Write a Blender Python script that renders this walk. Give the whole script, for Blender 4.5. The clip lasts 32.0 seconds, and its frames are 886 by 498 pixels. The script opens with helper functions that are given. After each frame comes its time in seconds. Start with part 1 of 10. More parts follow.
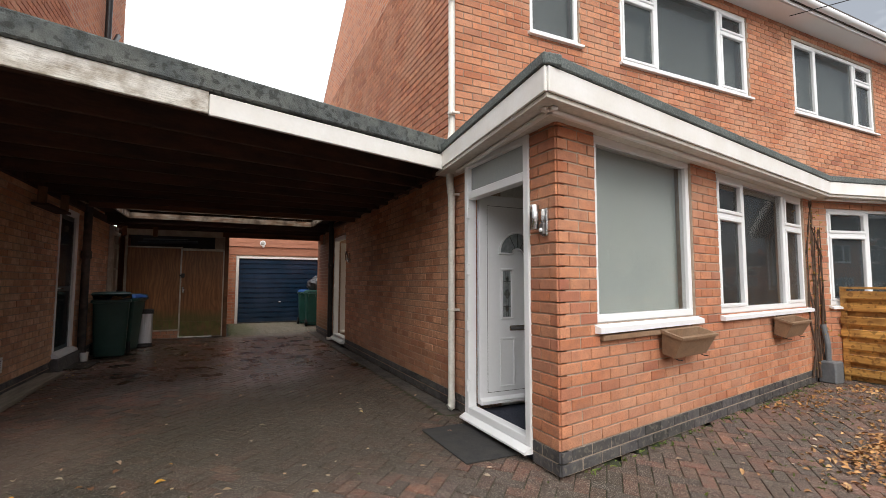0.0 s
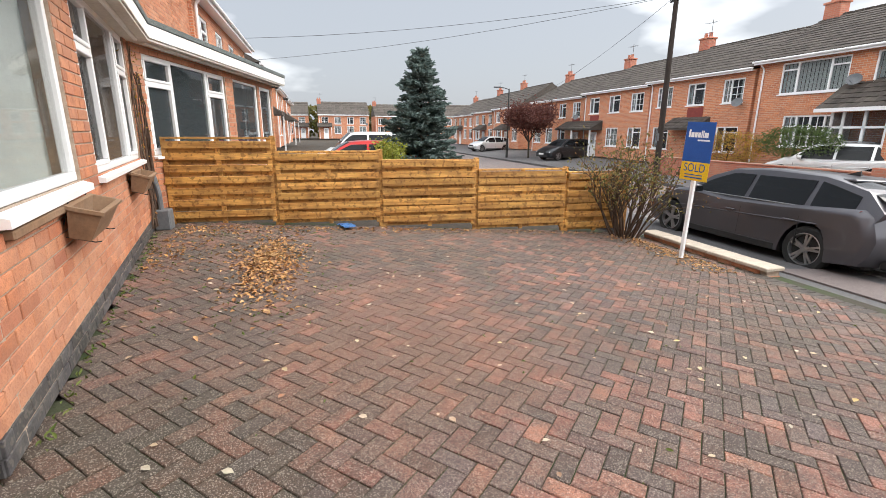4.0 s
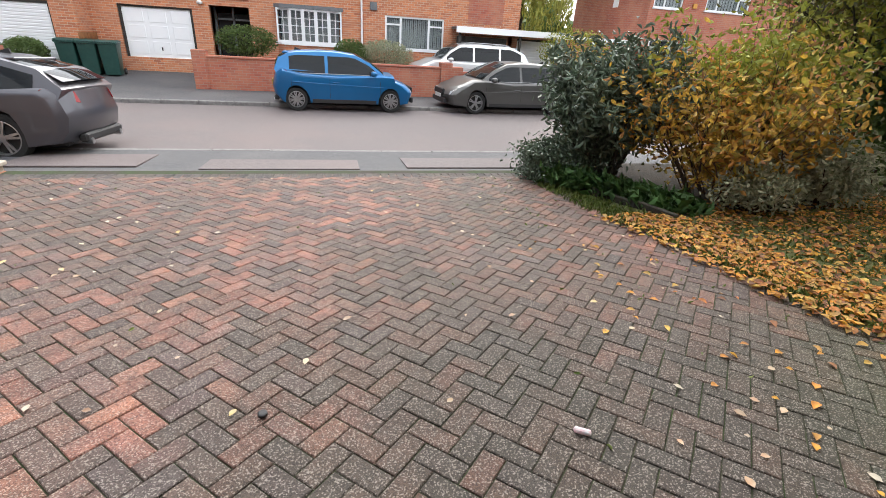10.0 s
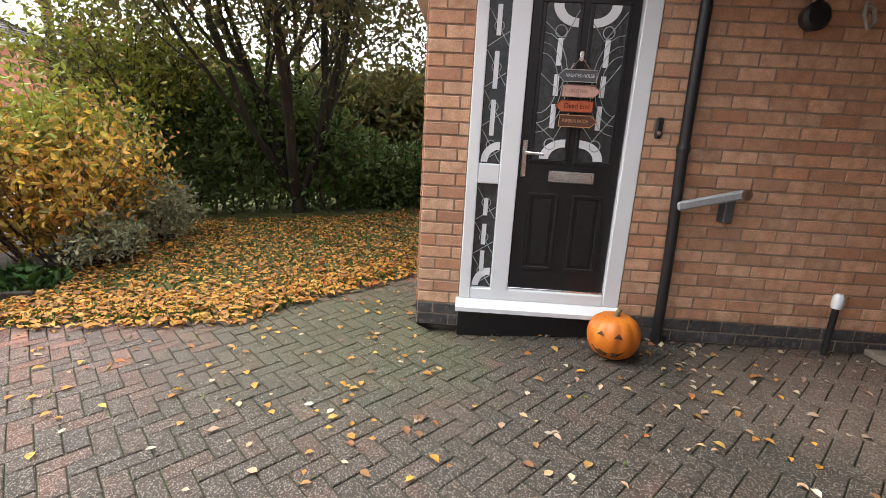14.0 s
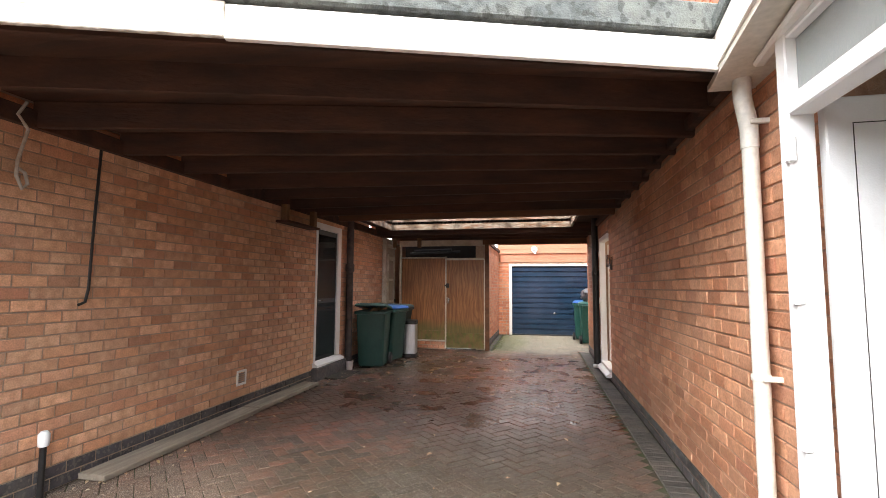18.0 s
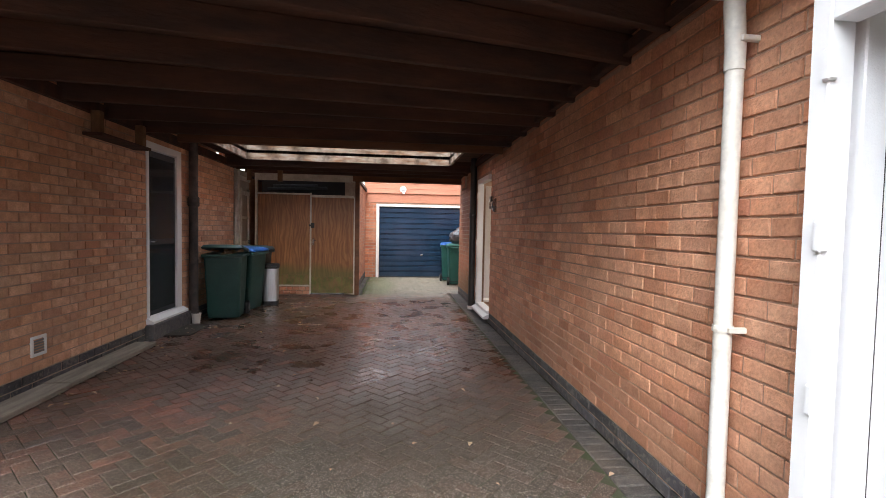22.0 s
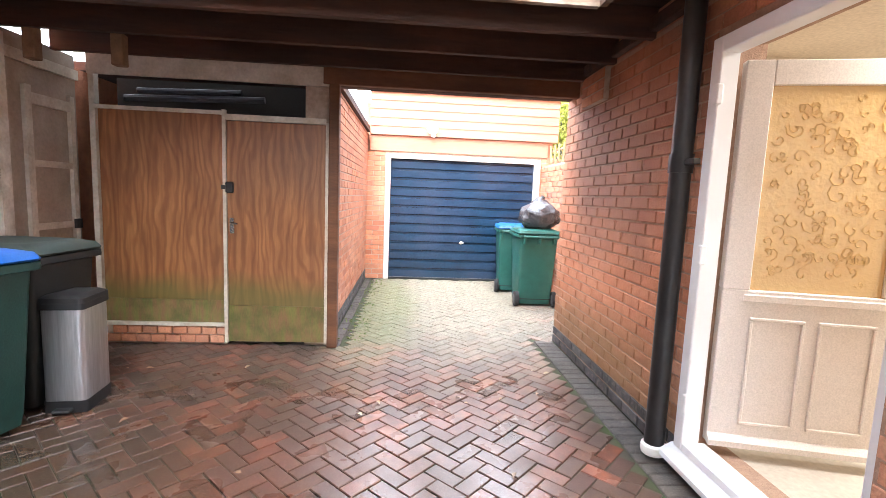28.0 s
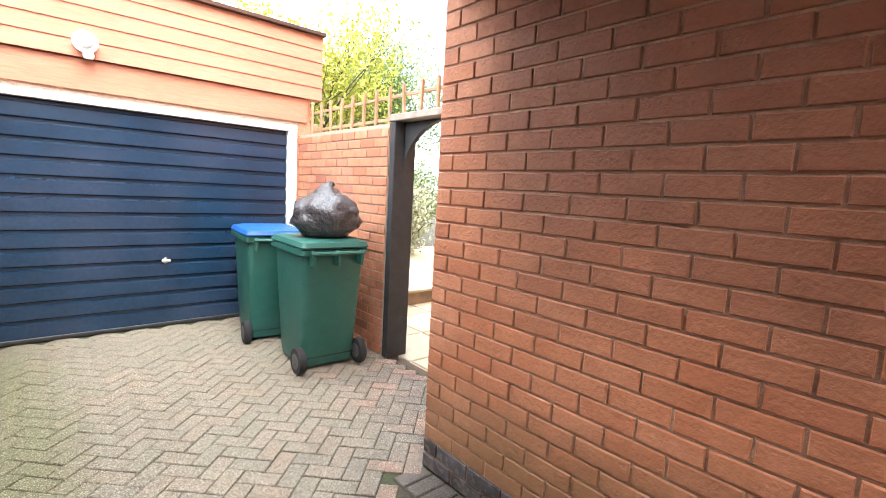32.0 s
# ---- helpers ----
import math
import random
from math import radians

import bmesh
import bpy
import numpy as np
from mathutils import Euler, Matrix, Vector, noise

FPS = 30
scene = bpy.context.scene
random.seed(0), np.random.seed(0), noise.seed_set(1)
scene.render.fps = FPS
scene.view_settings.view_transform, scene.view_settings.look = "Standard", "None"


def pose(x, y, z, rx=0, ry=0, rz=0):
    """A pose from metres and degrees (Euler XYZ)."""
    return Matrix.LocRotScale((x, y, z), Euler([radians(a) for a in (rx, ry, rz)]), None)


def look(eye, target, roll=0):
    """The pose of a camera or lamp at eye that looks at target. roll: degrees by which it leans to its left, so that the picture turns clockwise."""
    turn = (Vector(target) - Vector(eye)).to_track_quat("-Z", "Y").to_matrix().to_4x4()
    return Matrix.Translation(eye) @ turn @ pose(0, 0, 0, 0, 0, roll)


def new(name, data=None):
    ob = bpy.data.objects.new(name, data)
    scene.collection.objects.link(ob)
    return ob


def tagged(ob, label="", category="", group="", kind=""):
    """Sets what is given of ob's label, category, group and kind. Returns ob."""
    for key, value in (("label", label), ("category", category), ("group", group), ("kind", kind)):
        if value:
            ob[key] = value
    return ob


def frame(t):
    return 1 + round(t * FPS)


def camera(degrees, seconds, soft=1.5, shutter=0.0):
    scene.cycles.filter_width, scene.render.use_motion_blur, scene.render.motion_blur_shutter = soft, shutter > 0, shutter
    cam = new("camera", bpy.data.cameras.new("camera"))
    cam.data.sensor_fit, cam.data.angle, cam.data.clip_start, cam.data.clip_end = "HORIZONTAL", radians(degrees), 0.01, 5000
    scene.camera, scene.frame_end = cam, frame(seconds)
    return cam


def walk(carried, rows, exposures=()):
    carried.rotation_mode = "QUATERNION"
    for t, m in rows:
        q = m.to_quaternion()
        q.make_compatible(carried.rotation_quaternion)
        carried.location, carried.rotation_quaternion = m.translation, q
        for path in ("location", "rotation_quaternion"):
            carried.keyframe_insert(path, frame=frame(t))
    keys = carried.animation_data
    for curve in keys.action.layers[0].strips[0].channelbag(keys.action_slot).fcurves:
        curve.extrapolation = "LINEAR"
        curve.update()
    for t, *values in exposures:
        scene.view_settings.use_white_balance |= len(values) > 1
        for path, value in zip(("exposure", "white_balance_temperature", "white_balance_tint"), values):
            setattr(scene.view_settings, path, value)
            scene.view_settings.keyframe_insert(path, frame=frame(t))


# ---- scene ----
cam = camera(87.9, 32.0, soft=0.6)
PATH = [
    (0, (-2.186, -2.887, 1.3), (-1.34, -1.08, 1.445), 0.1),
    (0.5, (-2.127, -2.62, 1.319), (-1.161, -0.872, 1.425), 2.0),
    (1, (-2.136, -2.385, 1.33), (-0.879, -0.831, 1.367), 1.3),
    (1.5, (-2.128, -2.216, 1.322), (-0.654, -0.868, 1.215), -0.0),
    (2, (-2.051, -2.062, 1.319), (-0.305, -1.111, 1.104), -1.2),
    (2.5, (-2.0, -1.97, 1.321), (-0.103, -1.418, 1.01), 0.7),
    (3, (-2.019, -1.872, 1.33), (-0.053, -1.738, 0.99), 0.2),
    (3.5, (-2.074, -1.771, 1.339), (-0.133, -2.008, 0.918), 0.2),
    (5.5, (-1.99, -1.203, 1.354), (-0.468, -2.31, 0.676), 0.3),
    (6, (-1.969, -1.17, 1.335), (-0.678, -2.51, 0.6), 1.5),
    (6.5, (-1.867, -1.124, 1.336), (-0.708, -2.567, 0.577), 1.6),
    (7, (-1.816, -1.061, 1.339), (-0.848, -2.622, 0.549), 2.6),
    (7.5, (-1.776, -0.968, 1.338), (-1.048, -2.633, 0.502), 2.1),
    (8, (-1.739, -0.902, 1.323), (-1.179, -2.598, 0.423), 2.1),
    (8.5, (-1.697, -0.911, 1.297), (-1.287, -2.604, 0.314), 2.3),
    (9, (-1.616, -0.947, 1.277), (-1.457, -2.643, 0.23), 1.9),
    (9.5, (-1.585, -0.95, 1.273), (-1.733, -2.653, 0.236), 3.5),
    (10, (-1.519, -0.896, 1.314), (-1.974, -2.656, 0.48), 3.8),
    (10.5, (-1.431, -0.857, 1.343), (-2.079, -2.628, 0.679), 3.2),
    (11, (-1.36, -0.838, 1.356), (-2.057, -2.623, 0.786), 3.2),
    (11.5, (-1.365, -0.846, 1.361), (-2.203, -2.577, 0.81), 3.5),
    (12, (-1.383, -0.948, 1.348), (-2.459, -2.552, 0.827), 2.0),
    (12.5, (-1.391, -1.015, 1.364), (-2.676, -2.466, 0.872), 2.7),
    (13, (-1.36, -1.041, 1.334), (-2.975, -2.13, 0.881), 2.3),
    (13.5, (-1.336, -1.015, 1.331), (-3.187, -1.618, 0.874), 2.0),
    (14, (-1.339, -0.941, 1.338), (-3.277, -1.022, 0.85), 3.1),
    (14.5, (-1.342, -0.821, 1.327), (-3.219, -0.306, 0.869), 3.3),
    (15, (-1.346, -0.693, 1.33), (-3.059, 0.277, 0.977), 3.6),
    (15.5, (-1.331, -0.594, 1.342), (-2.837, 0.695, 1.072), 4.8),
    (17.5, (-1.139, -0.883, 1.438), (-1.479, 1.084, 1.564), 0.9),
    (18, (-1.079, -1.007, 1.432), (-1.484, 0.945, 1.594), 0.3),
    (18.5, (-1.031, -1.106, 1.405), (-1.371, 0.863, 1.491), 2.4),
    (19, (-1.123, -1.172, 1.385), (-1.339, 0.815, 1.435), 0.7),
    (19.5, (-1.24, -1.228, 1.371), (-1.382, 0.767, 1.397), 0.6),
    (20, (-1.281, -1.208, 1.367), (-1.44, 0.786, 1.393), 1.5),
    (20.5, (-1.259, -1.043, 1.377), (-1.334, 0.956, 1.364), 1.8),
    (21, (-1.261, -0.904, 1.398), (-1.237, 1.095, 1.379), 2.3),
    (21.5, (-1.398, -0.701, 1.414), (-1.26, 1.293, 1.346), 2.0),
    (22, (-1.481, -0.391, 1.419), (-1.261, 1.595, 1.334), 1.1),
    (22.5, (-1.472, 0.042, 1.442), (-1.341, 2.033, 1.308), 2.3),
    (23, (-1.449, 0.49, 1.4), (-1.337, 2.479, 1.22), 2.7),
    (23.5, (-1.426, 0.971, 1.403), (-1.384, 2.965, 1.26), 2.3),
    (24, (-1.399, 1.418, 1.431), (-1.448, 3.415, 1.327), 2.4),
    (24.5, (-1.4, 1.874, 1.415), (-1.436, 3.871, 1.313), 1.8),
    (26.5, (-1.401, 3.737, 1.433), (-1.567, 5.721, 1.238), 2.1),
    (27, (-1.448, 4.208, 1.432), (-1.492, 6.195, 1.209), 2.0),
    (27.5, (-1.47, 4.706, 1.441), (-1.449, 6.692, 1.206), 1.6),
    (28, (-1.529, 5.156, 1.445), (-1.378, 7.137, 1.218), 2.3),
    (28.5, (-1.558, 5.592, 1.47), (-1.289, 7.565, 1.286), 1.2),
    (29, (-1.538, 6.013, 1.493), (-1.179, 7.974, 1.336), 1.7),
    (29.5, (-1.575, 6.384, 1.493), (-0.976, 8.287, 1.354), 1.7),
    (30, (-1.58, 6.719, 1.473), (-0.812, 8.56, 1.335), 1.2),
    (30.5, (-1.509, 7.055, 1.474), (-0.566, 8.812, 1.321), 2.2),
    (31, (-1.547, 7.409, 1.464), (-0.458, 9.072, 1.245), 1.4),
    (31.5, (-1.53, 7.706, 1.464), (-0.396, 9.338, 1.243), 1.6),
    (32, (-1.513, 7.911, 1.477), (-0.203, 9.402, 1.23), 3.2),
]
EXPOSURES = [(0, 0.64, 6550, 10), (1, 0.8, 6555, 10), (2, 1.05, 6561, 10), (3.5, 1.0, 6569, 10), (6, 1.05, 6583, 10), (9, 1.08, 6450, 10), (11, 1.22, 6300, 10), (13, 1.3, 6425, 10), (14.2, 1.75, 6440, 10), (15.5, 2.15, 6400, 10), (18, 2.58, 6480, 10), (20, 2.28, 6250, 10), (22, 2.2, 6100, 10), (23, 2.95, 6250, 10), (24, 3.4, 6380, 10), (27, 3.5, 5850, 10), (28, 3.62, 5850, 10), (30, 3.5, 6050, 10), (31, 3.42, 6150, 10), (32, 3.02, 6250, 10)]
walk(cam, [(t, look(eye, target, roll)) for t, eye, target, roll in PATH], exposures=EXPOSURES)

# ---- daylight ----
world = bpy.data.worlds.new("sky")
scene.world = world
world.use_nodes = True
wn, wl = world.node_tree.nodes, world.node_tree.links
wn.clear()
w_out, w_bg = wn.new("ShaderNodeOutputWorld"), wn.new("ShaderNodeBackground")
sky = wn.new("ShaderNodeTexSky")
sky.sky_type, sky.sun_disc = "NISHITA", False
sky.sun_elevation, sky.sun_rotation = radians(43), radians(193)
sky.air_density, sky.dust_density = 1.0, 4.0
SKY_STRENGTH = 0.19
w_bg.inputs["Strength"].default_value = SKY_STRENGTH
w_map = wn.new("ShaderNodeTexCoord")
w_noise = wn.new("ShaderNodeTexNoise")
w_noise.inputs["Scale"].default_value, w_noise.inputs["Detail"].default_value = 2.2, 5.0
w_scale = wn.new("ShaderNodeVectorMath")
w_scale.operation = "MULTIPLY"
w_scale.inputs[1].default_value = (1.0, 1.0, 2.6)
w_ramp = wn.new("ShaderNodeValToRGB")
w_ramp.color_ramp.elements[0].position, w_ramp.color_ramp.elements[0].color = 0.20, (1.5, 1.6, 1.75, 1)
w_ramp.color_ramp.elements[1].position, w_ramp.color_ramp.elements[1].color = 0.52, (7.6, 7.75, 7.9, 1)
w_mix = wn.new("ShaderNodeMixRGB")
w_mix.inputs["Fac"].default_value = 0.9
wl.new(w_map.outputs["Generated"], w_scale.inputs[0])
wl.new(w_scale.outputs[0], w_noise.inputs["Vector"])
w_sep, w_east, w_sub = wn.new("ShaderNodeSeparateXYZ"), wn.new("ShaderNodeMapRange"), wn.new("ShaderNodeMath")
w_east.inputs["From Min"].default_value, w_east.inputs["From Max"].default_value, w_east.inputs["To Max"].default_value = 0.25, 0.85, 0.42
w_sub.operation = "SUBTRACT"
wl.new(w_map.outputs["Generated"], w_sep.inputs[0])
wl.new(w_sep.outputs[0], w_east.inputs["Value"])
wl.new(w_noise.outputs["Fac"], w_sub.inputs[0])
wl.new(w_east.outputs["Result"], w_sub.inputs[1])
wl.new(w_sub.outputs[0], w_ramp.inputs["Fac"])
wl.new(sky.outputs["Color"], w_mix.inputs[1])
wl.new(w_ramp.outputs["Color"], w_mix.inputs[2])
wl.new(w_mix.outputs["Color"], w_bg.inputs["Color"])
wl.new(w_bg.outputs[0], w_out.inputs[0])
sun = new("sun", bpy.data.lights.new("sun", "SUN"))
sun.data.energy, sun.data.angle, sun.data.color = 1.3, radians(50), (1.0, 0.96, 0.90)
sun.matrix_world = look((-8, -34, 33), (0, 0, 0))


# ---- mesh builder ----
class Mesh:
    """Collects faces and becomes one mesh object."""

    def __init__(self):
        self.v, self.f, self.mi, self.cur = [], [], [], 0

    def add(self, verts, faces, m=None):
        n = len(self.v)
        self.v += [tuple(m @ Vector(p)) for p in verts] if m else [tuple(p) for p in verts]
        self.f += [tuple(i + n for i in f) for f in faces]
        self.mi += [self.cur] * len(faces)
        return self

    def box(self, x0, x1, y0, y1, z0, z1, c=0.0, m=None):
        """A box, with its edges cut by c."""
        if c <= 0:
            v = [(x, y, z) for z in (z0, z1) for y in (y0, y1) for x in (x0, x1)]
            return self.add(v, [(0, 2, 3, 1), (4, 5, 7, 6), (0, 1, 5, 4), (2, 6, 7, 3), (0, 4, 6, 2), (1, 3, 7, 5)], m)
        c = min(c, 0.45 * min(x1 - x0, y1 - y0, z1 - z0))
        v, ix = [], {}
        for sx in (0, 1):
            for sy in (0, 1):
                for sz in (0, 1):
                    p = (x1 if sx else x0, y1 if sy else y0, z1 if sz else z0)
                    q = (p[0] + (-c if sx else c), p[1] + (-c if sy else c), p[2] + (-c if sz else c))
                    for k in range(3):
                        ix[sx, sy, sz, k] = len(v)
                        v.append(tuple(p[i] if i == k else q[i] for i in range(3)))
        f = []
        for s in (0, 1):
            order = ((0, 0), (0, 1), (1, 1), (1, 0))
            f.append([ix[s, a, b, 0] for a, b in order])
            f.append([ix[a, s, b, 1] for a, b in order])
            f.append([ix[a, b, s, 2] for a, b in order])
        for a in (0, 1):
            for b in (0, 1):
                f.append([ix[0, a, b, 1], ix[1, a, b, 1], ix[1, a, b, 2], ix[0, a, b, 2]])
                f.append([ix[a, 0, b, 0], ix[a, 1, b, 0], ix[a, 1, b, 2], ix[a, 0, b, 2]])
                f.append([ix[a, b, 0, 0], ix[a, b, 1, 0], ix[a, b, 1, 1], ix[a, b, 0, 1]])
                f.extend([[ix[a, b, s, k] for k in range(3)] for s in (0, 1)])
        return self.add(v, f, m)

    def tube(self, pts, r, n=10, caps=True):
        """A round pipe through points; r is one radius or one for each point."""
        pts = [Vector(p) for p in pts]
        rr = r if isinstance(r, (list, tuple)) else [r] * len(pts)
        rings, side = [], None
        for i, p in enumerate(pts):
            d = (pts[min(i + 1, len(pts) - 1)] - pts[max(i - 1, 0)]).normalized()
            if side is None:
                side = d.orthogonal().normalized()
            side = (side - d * side.dot(d)).normalized()
            up = d.cross(side)
            rings.append([p + rr[i] * (math.cos(a) * side + math.sin(a) * up) for a in (2 * math.pi * k / n for k in range(n))])
        v = [q for ring in rings for q in ring]
        f = [(i * n + k, i * n + (k + 1) % n, (i + 1) * n + (k + 1) % n, (i + 1) * n + k) for i in range(len(pts) - 1) for k in range(n)]
        if caps:
            f += [tuple(range(n))[::-1], tuple(range(len(v) - n, len(v)))]
        return self.add(v, f)

    def lathe(self, prof, n=20, m=None):
        """Turns (radius, height) pairs about z."""
        v = [(r * math.cos(2 * math.pi * k / n), r * math.sin(2 * math.pi * k / n), z) for r, z in prof for k in range(n)]
        f = [(i * n + k, i * n + (k + 1) % n, (i + 1) * n + (k + 1) % n, (i + 1) * n + k) for i in range(len(prof) - 1) for k in range(n)]
        f += [tuple(range(n))[::-1], tuple(range(len(v) - n, len(v)))]
        return self.add(v, f, m)

    def prism(self, poly, a, b, axis="y", m=None):
        """A flat outline pushed from a to b along an axis; poly holds the other two coordinates."""
        put = {"x": lambda p, s: (s, p[0], p[1]), "y": lambda p, s: (p[0], s, p[1]), "z": lambda p, s: (p[0], p[1], s)}[axis]
        n = len(poly)
        v = [put(p, a) for p in poly] + [put(p, b) for p in poly]
        f = [tuple(range(n))[::-1], tuple(range(n, 2 * n))] + [(i, (i + 1) % n, n + (i + 1) % n, n + i) for i in range(n)]
        return self.add(v, f, m)

    def loft(self, rings, caps=True, m=None):
        n = len(rings[0])
        v = [p for ring in rings for p in ring]
        f = [(i * n + k, i * n + (k + 1) % n, (i + 1) * n + (k + 1) % n, (i + 1) * n + k) for i in range(len(rings) - 1) for k in range(n)]
        if caps:
            f += [tuple(range(n))[::-1], tuple(range(len(v) - n, len(v)))]
        return self.add(v, f, m)

    def data(self, name, mats, smooth=False):
        me = bpy.data.meshes.new(name)
        me.from_pydata(self.v, [], self.f)
        mats = mats if isinstance(mats, (list, tuple)) else [mats]
        for mt in mats:
            me.materials.append(mt)
        if len(mats) > 1:
            me.polygons.foreach_set("material_index", self.mi)
        bm = bmesh.new()
        bm.from_mesh(me)
        if len(bm.faces) < 60000:
            bmesh.ops.recalc_face_normals(bm, faces=bm.faces)
        bm.to_mesh(me)
        bm.free()
        if smooth:
            me.polygons.foreach_set("use_smooth", [True] * len(me.polygons))
            me.set_sharp_from_angle(angle=radians(smooth if smooth is not True else 40))
        me.update()
        return me


def part(name, mesh, mats, parent=None, label="", smooth=False, at=None):
    """One mesh object under a thing or a part, or at top level."""
    ob = new(name, mesh if isinstance(mesh, bpy.types.Mesh) else mesh.data(name, mats, smooth))
    if parent is not None:
        ob.parent = parent
    if at is not None:
        ob.matrix_basis = at
    if label:
        ob["label"] = label
    return ob


def thing(name, label, category, at=None, group=""):
    ob = new(name)
    ob.empty_display_size = 0.1
    if at is not None:
        ob.matrix_basis = at
    return tagged(ob, label, category, group)


def structure(name, mesh, mats, label, category, smooth=False):
    return tagged(part(name, mesh, mats, None, "", smooth), label, category, "", "structure")


def bx(x0, x1, y0, y1, z0, z1, c=0.0):
    return Mesh().box(x0, x1, y0, y1, z0, z1, c)


# ---- materials ----
def material(name, a, b=None, scale=8.0, rough=0.7, bump=0.2, fine=60.0, metal=0.0, rnd=0.0, c=None, stain=2.0, amount=0.5, stretch=(1, 1, 1), spec=0.5, rough2=None, dist=0.01, hue=0.0, stops=None, mottle=0.6, speck=None, patch=None, wet=None):
    """Two colours mixed by grain at one scale, a third by broad stains, with fine relief; rnd varies it piece by piece."""
    mt = bpy.data.materials.new(name)
    mt.use_nodes = True
    nt = mt.node_tree
    N, L = nt.nodes, nt.links
    p = N["Principled BSDF"]
    p.inputs["Metallic"].default_value = metal
    p.inputs["Specular IOR Level"].default_value = spec
    geo = N.new("ShaderNodeNewGeometry")
    vec = N.new("ShaderNodeVectorMath")
    vec.operation = "MULTIPLY"
    vec.inputs[1].default_value = stretch
    L.new(geo.outputs["Position"], vec.inputs[0])

    def nz(sc, detail, src):
        n = N.new("ShaderNodeTexNoise")
        n.inputs["Scale"].default_value, n.inputs["Detail"].default_value = sc, detail
        L.new(src, n.inputs["Vector"])
        return n

    def ramp(src, lo, hi):
        r = N.new("ShaderNodeMapRange")
        r.inputs["From Min"].default_value, r.inputs["From Max"].default_value = lo, hi
        L.new(src, r.inputs["Value"])
        return r.outputs["Result"]

    def mix(f, x, y, kind="MIX"):
        m = N.new("ShaderNodeMixRGB")
        m.blend_type = kind
        for k, s in enumerate((f, x, y)):
            if hasattr(s, "is_linked"):
                L.new(s, m.inputs[k])
            elif k == 0:
                m.inputs[0].default_value = s
            else:
                m.inputs[k].default_value = (*s, 1)
        return m.outputs["Color"]

    b = b or tuple(0.75 * v for v in a)
    grain, small = nz(scale, 6, vec.outputs[0]), nz(fine, 4, vec.outputs[0])
    col = mix(ramp(grain.outputs["Fac"], 0.35, 0.65), a, b)
    if rnd or stops:
        info = N.new("ShaderNodeObjectInfo")
        add = N.new("ShaderNodeMath")
        add.operation = "ADD"
        L.new(geo.outputs["Random Per Island"], add.inputs[0])
        L.new(info.outputs["Random"], add.inputs[1])
        fr = N.new("ShaderNodeMath")
        fr.operation = "FRACT"
        L.new(add.outputs[0], fr.inputs[0])
        if stops:
            cr = N.new("ShaderNodeValToRGB")
            els = cr.color_ramp.elements
            while len(els) < len(stops):
                els.new(0.5)
            for e, (pos, cc) in zip(els, stops):
                e.position, e.color = pos, (*cc, 1)
            L.new(fr.outputs[0], cr.inputs["Fac"])
            col = mix(ramp(grain.outputs["Fac"], 0.3, 0.7), cr.outputs["Color"], mix(0.75, cr.outputs["Color"], b))
        if rnd:
            hsv = N.new("ShaderNodeHueSaturation")
            mr = N.new("ShaderNodeMapRange")
            mr.inputs["To Min"].default_value, mr.inputs["To Max"].default_value = 1 - rnd, 1 + rnd
            wh = N.new("ShaderNodeTexWhiteNoise")
            wh.noise_dimensions = "1D"
            L.new(fr.outputs[0], wh.inputs["W"])
            L.new(wh.outputs["Value"], mr.inputs["Value"])
            L.new(mr.outputs["Result"], hsv.inputs["Value"])
            L.new(col, hsv.inputs["Color"])
            col = hsv.outputs["Color"]
    if c:
        big = nz(stain, 5, geo.outputs["Position"])
        m = N.new("ShaderNodeMath")
        m.operation = "MULTIPLY"
        m.inputs[1].default_value = amount
        L.new(ramp(big.outputs["Fac"], 0.45, 0.66), m.inputs[0])
        col = mix(m.outputs[0], col, c)
    if patch:
        pc, ps, pa = patch
        pn, pm = nz(ps, 6, geo.outputs["Position"]), N.new("ShaderNodeMath")
        pm.operation = "MULTIPLY"
        pm.inputs[1].default_value = pa
        L.new(ramp(pn.outputs["Fac"], 0.42, 0.62), pm.inputs[0])
        col = mix(pm.outputs[0], col, pc)
    if speck:
        sc_, sp_, sa_ = speck
        sn, sm = nz(sp_, 1, geo.outputs["Position"]), N.new("ShaderNodeMath")
        sm.operation = "MULTIPLY"
        sm.inputs[1].default_value = sa_
        L.new(ramp(sn.outputs["Fac"], 0.56, 0.64), sm.inputs[0])
        col = mix(sm.outputs[0], col, sc_)
    dark = mix(ramp(small.outputs["Fac"], 0.2, 0.75), (0.7, 0.7, 0.7), (1.15, 1.15, 1.15))
    col = mix(mottle, col, dark, "MULTIPLY")
    L.new(col, p.inputs["Base Color"])
    rr = N.new("ShaderNodeMapRange")
    rr.inputs["To Min"].default_value, rr.inputs["To Max"].default_value = rough, rough2 if rough2 is not None else min(1, rough + 0.12)
    if wet:
        rr.inputs["From Min"].default_value, rr.inputs["From Max"].default_value = 0.38, 0.62
    L.new(nz(wet or scale * 0.6, 5 if wet else 3, geo.outputs["Position"]).outputs["Fac"], rr.inputs["Value"])
    L.new(rr.outputs["Result"], p.inputs["Roughness"])
    if bump:
        bp = N.new("ShaderNodeBump")
        bp.inputs["Strength"].default_value, bp.inputs["Distance"].default_value = bump, dist
        L.new(small.outputs["Fac"], bp.inputs["Height"])
        L.new(bp.outputs["Normal"], p.inputs["Normal"])
    return mt


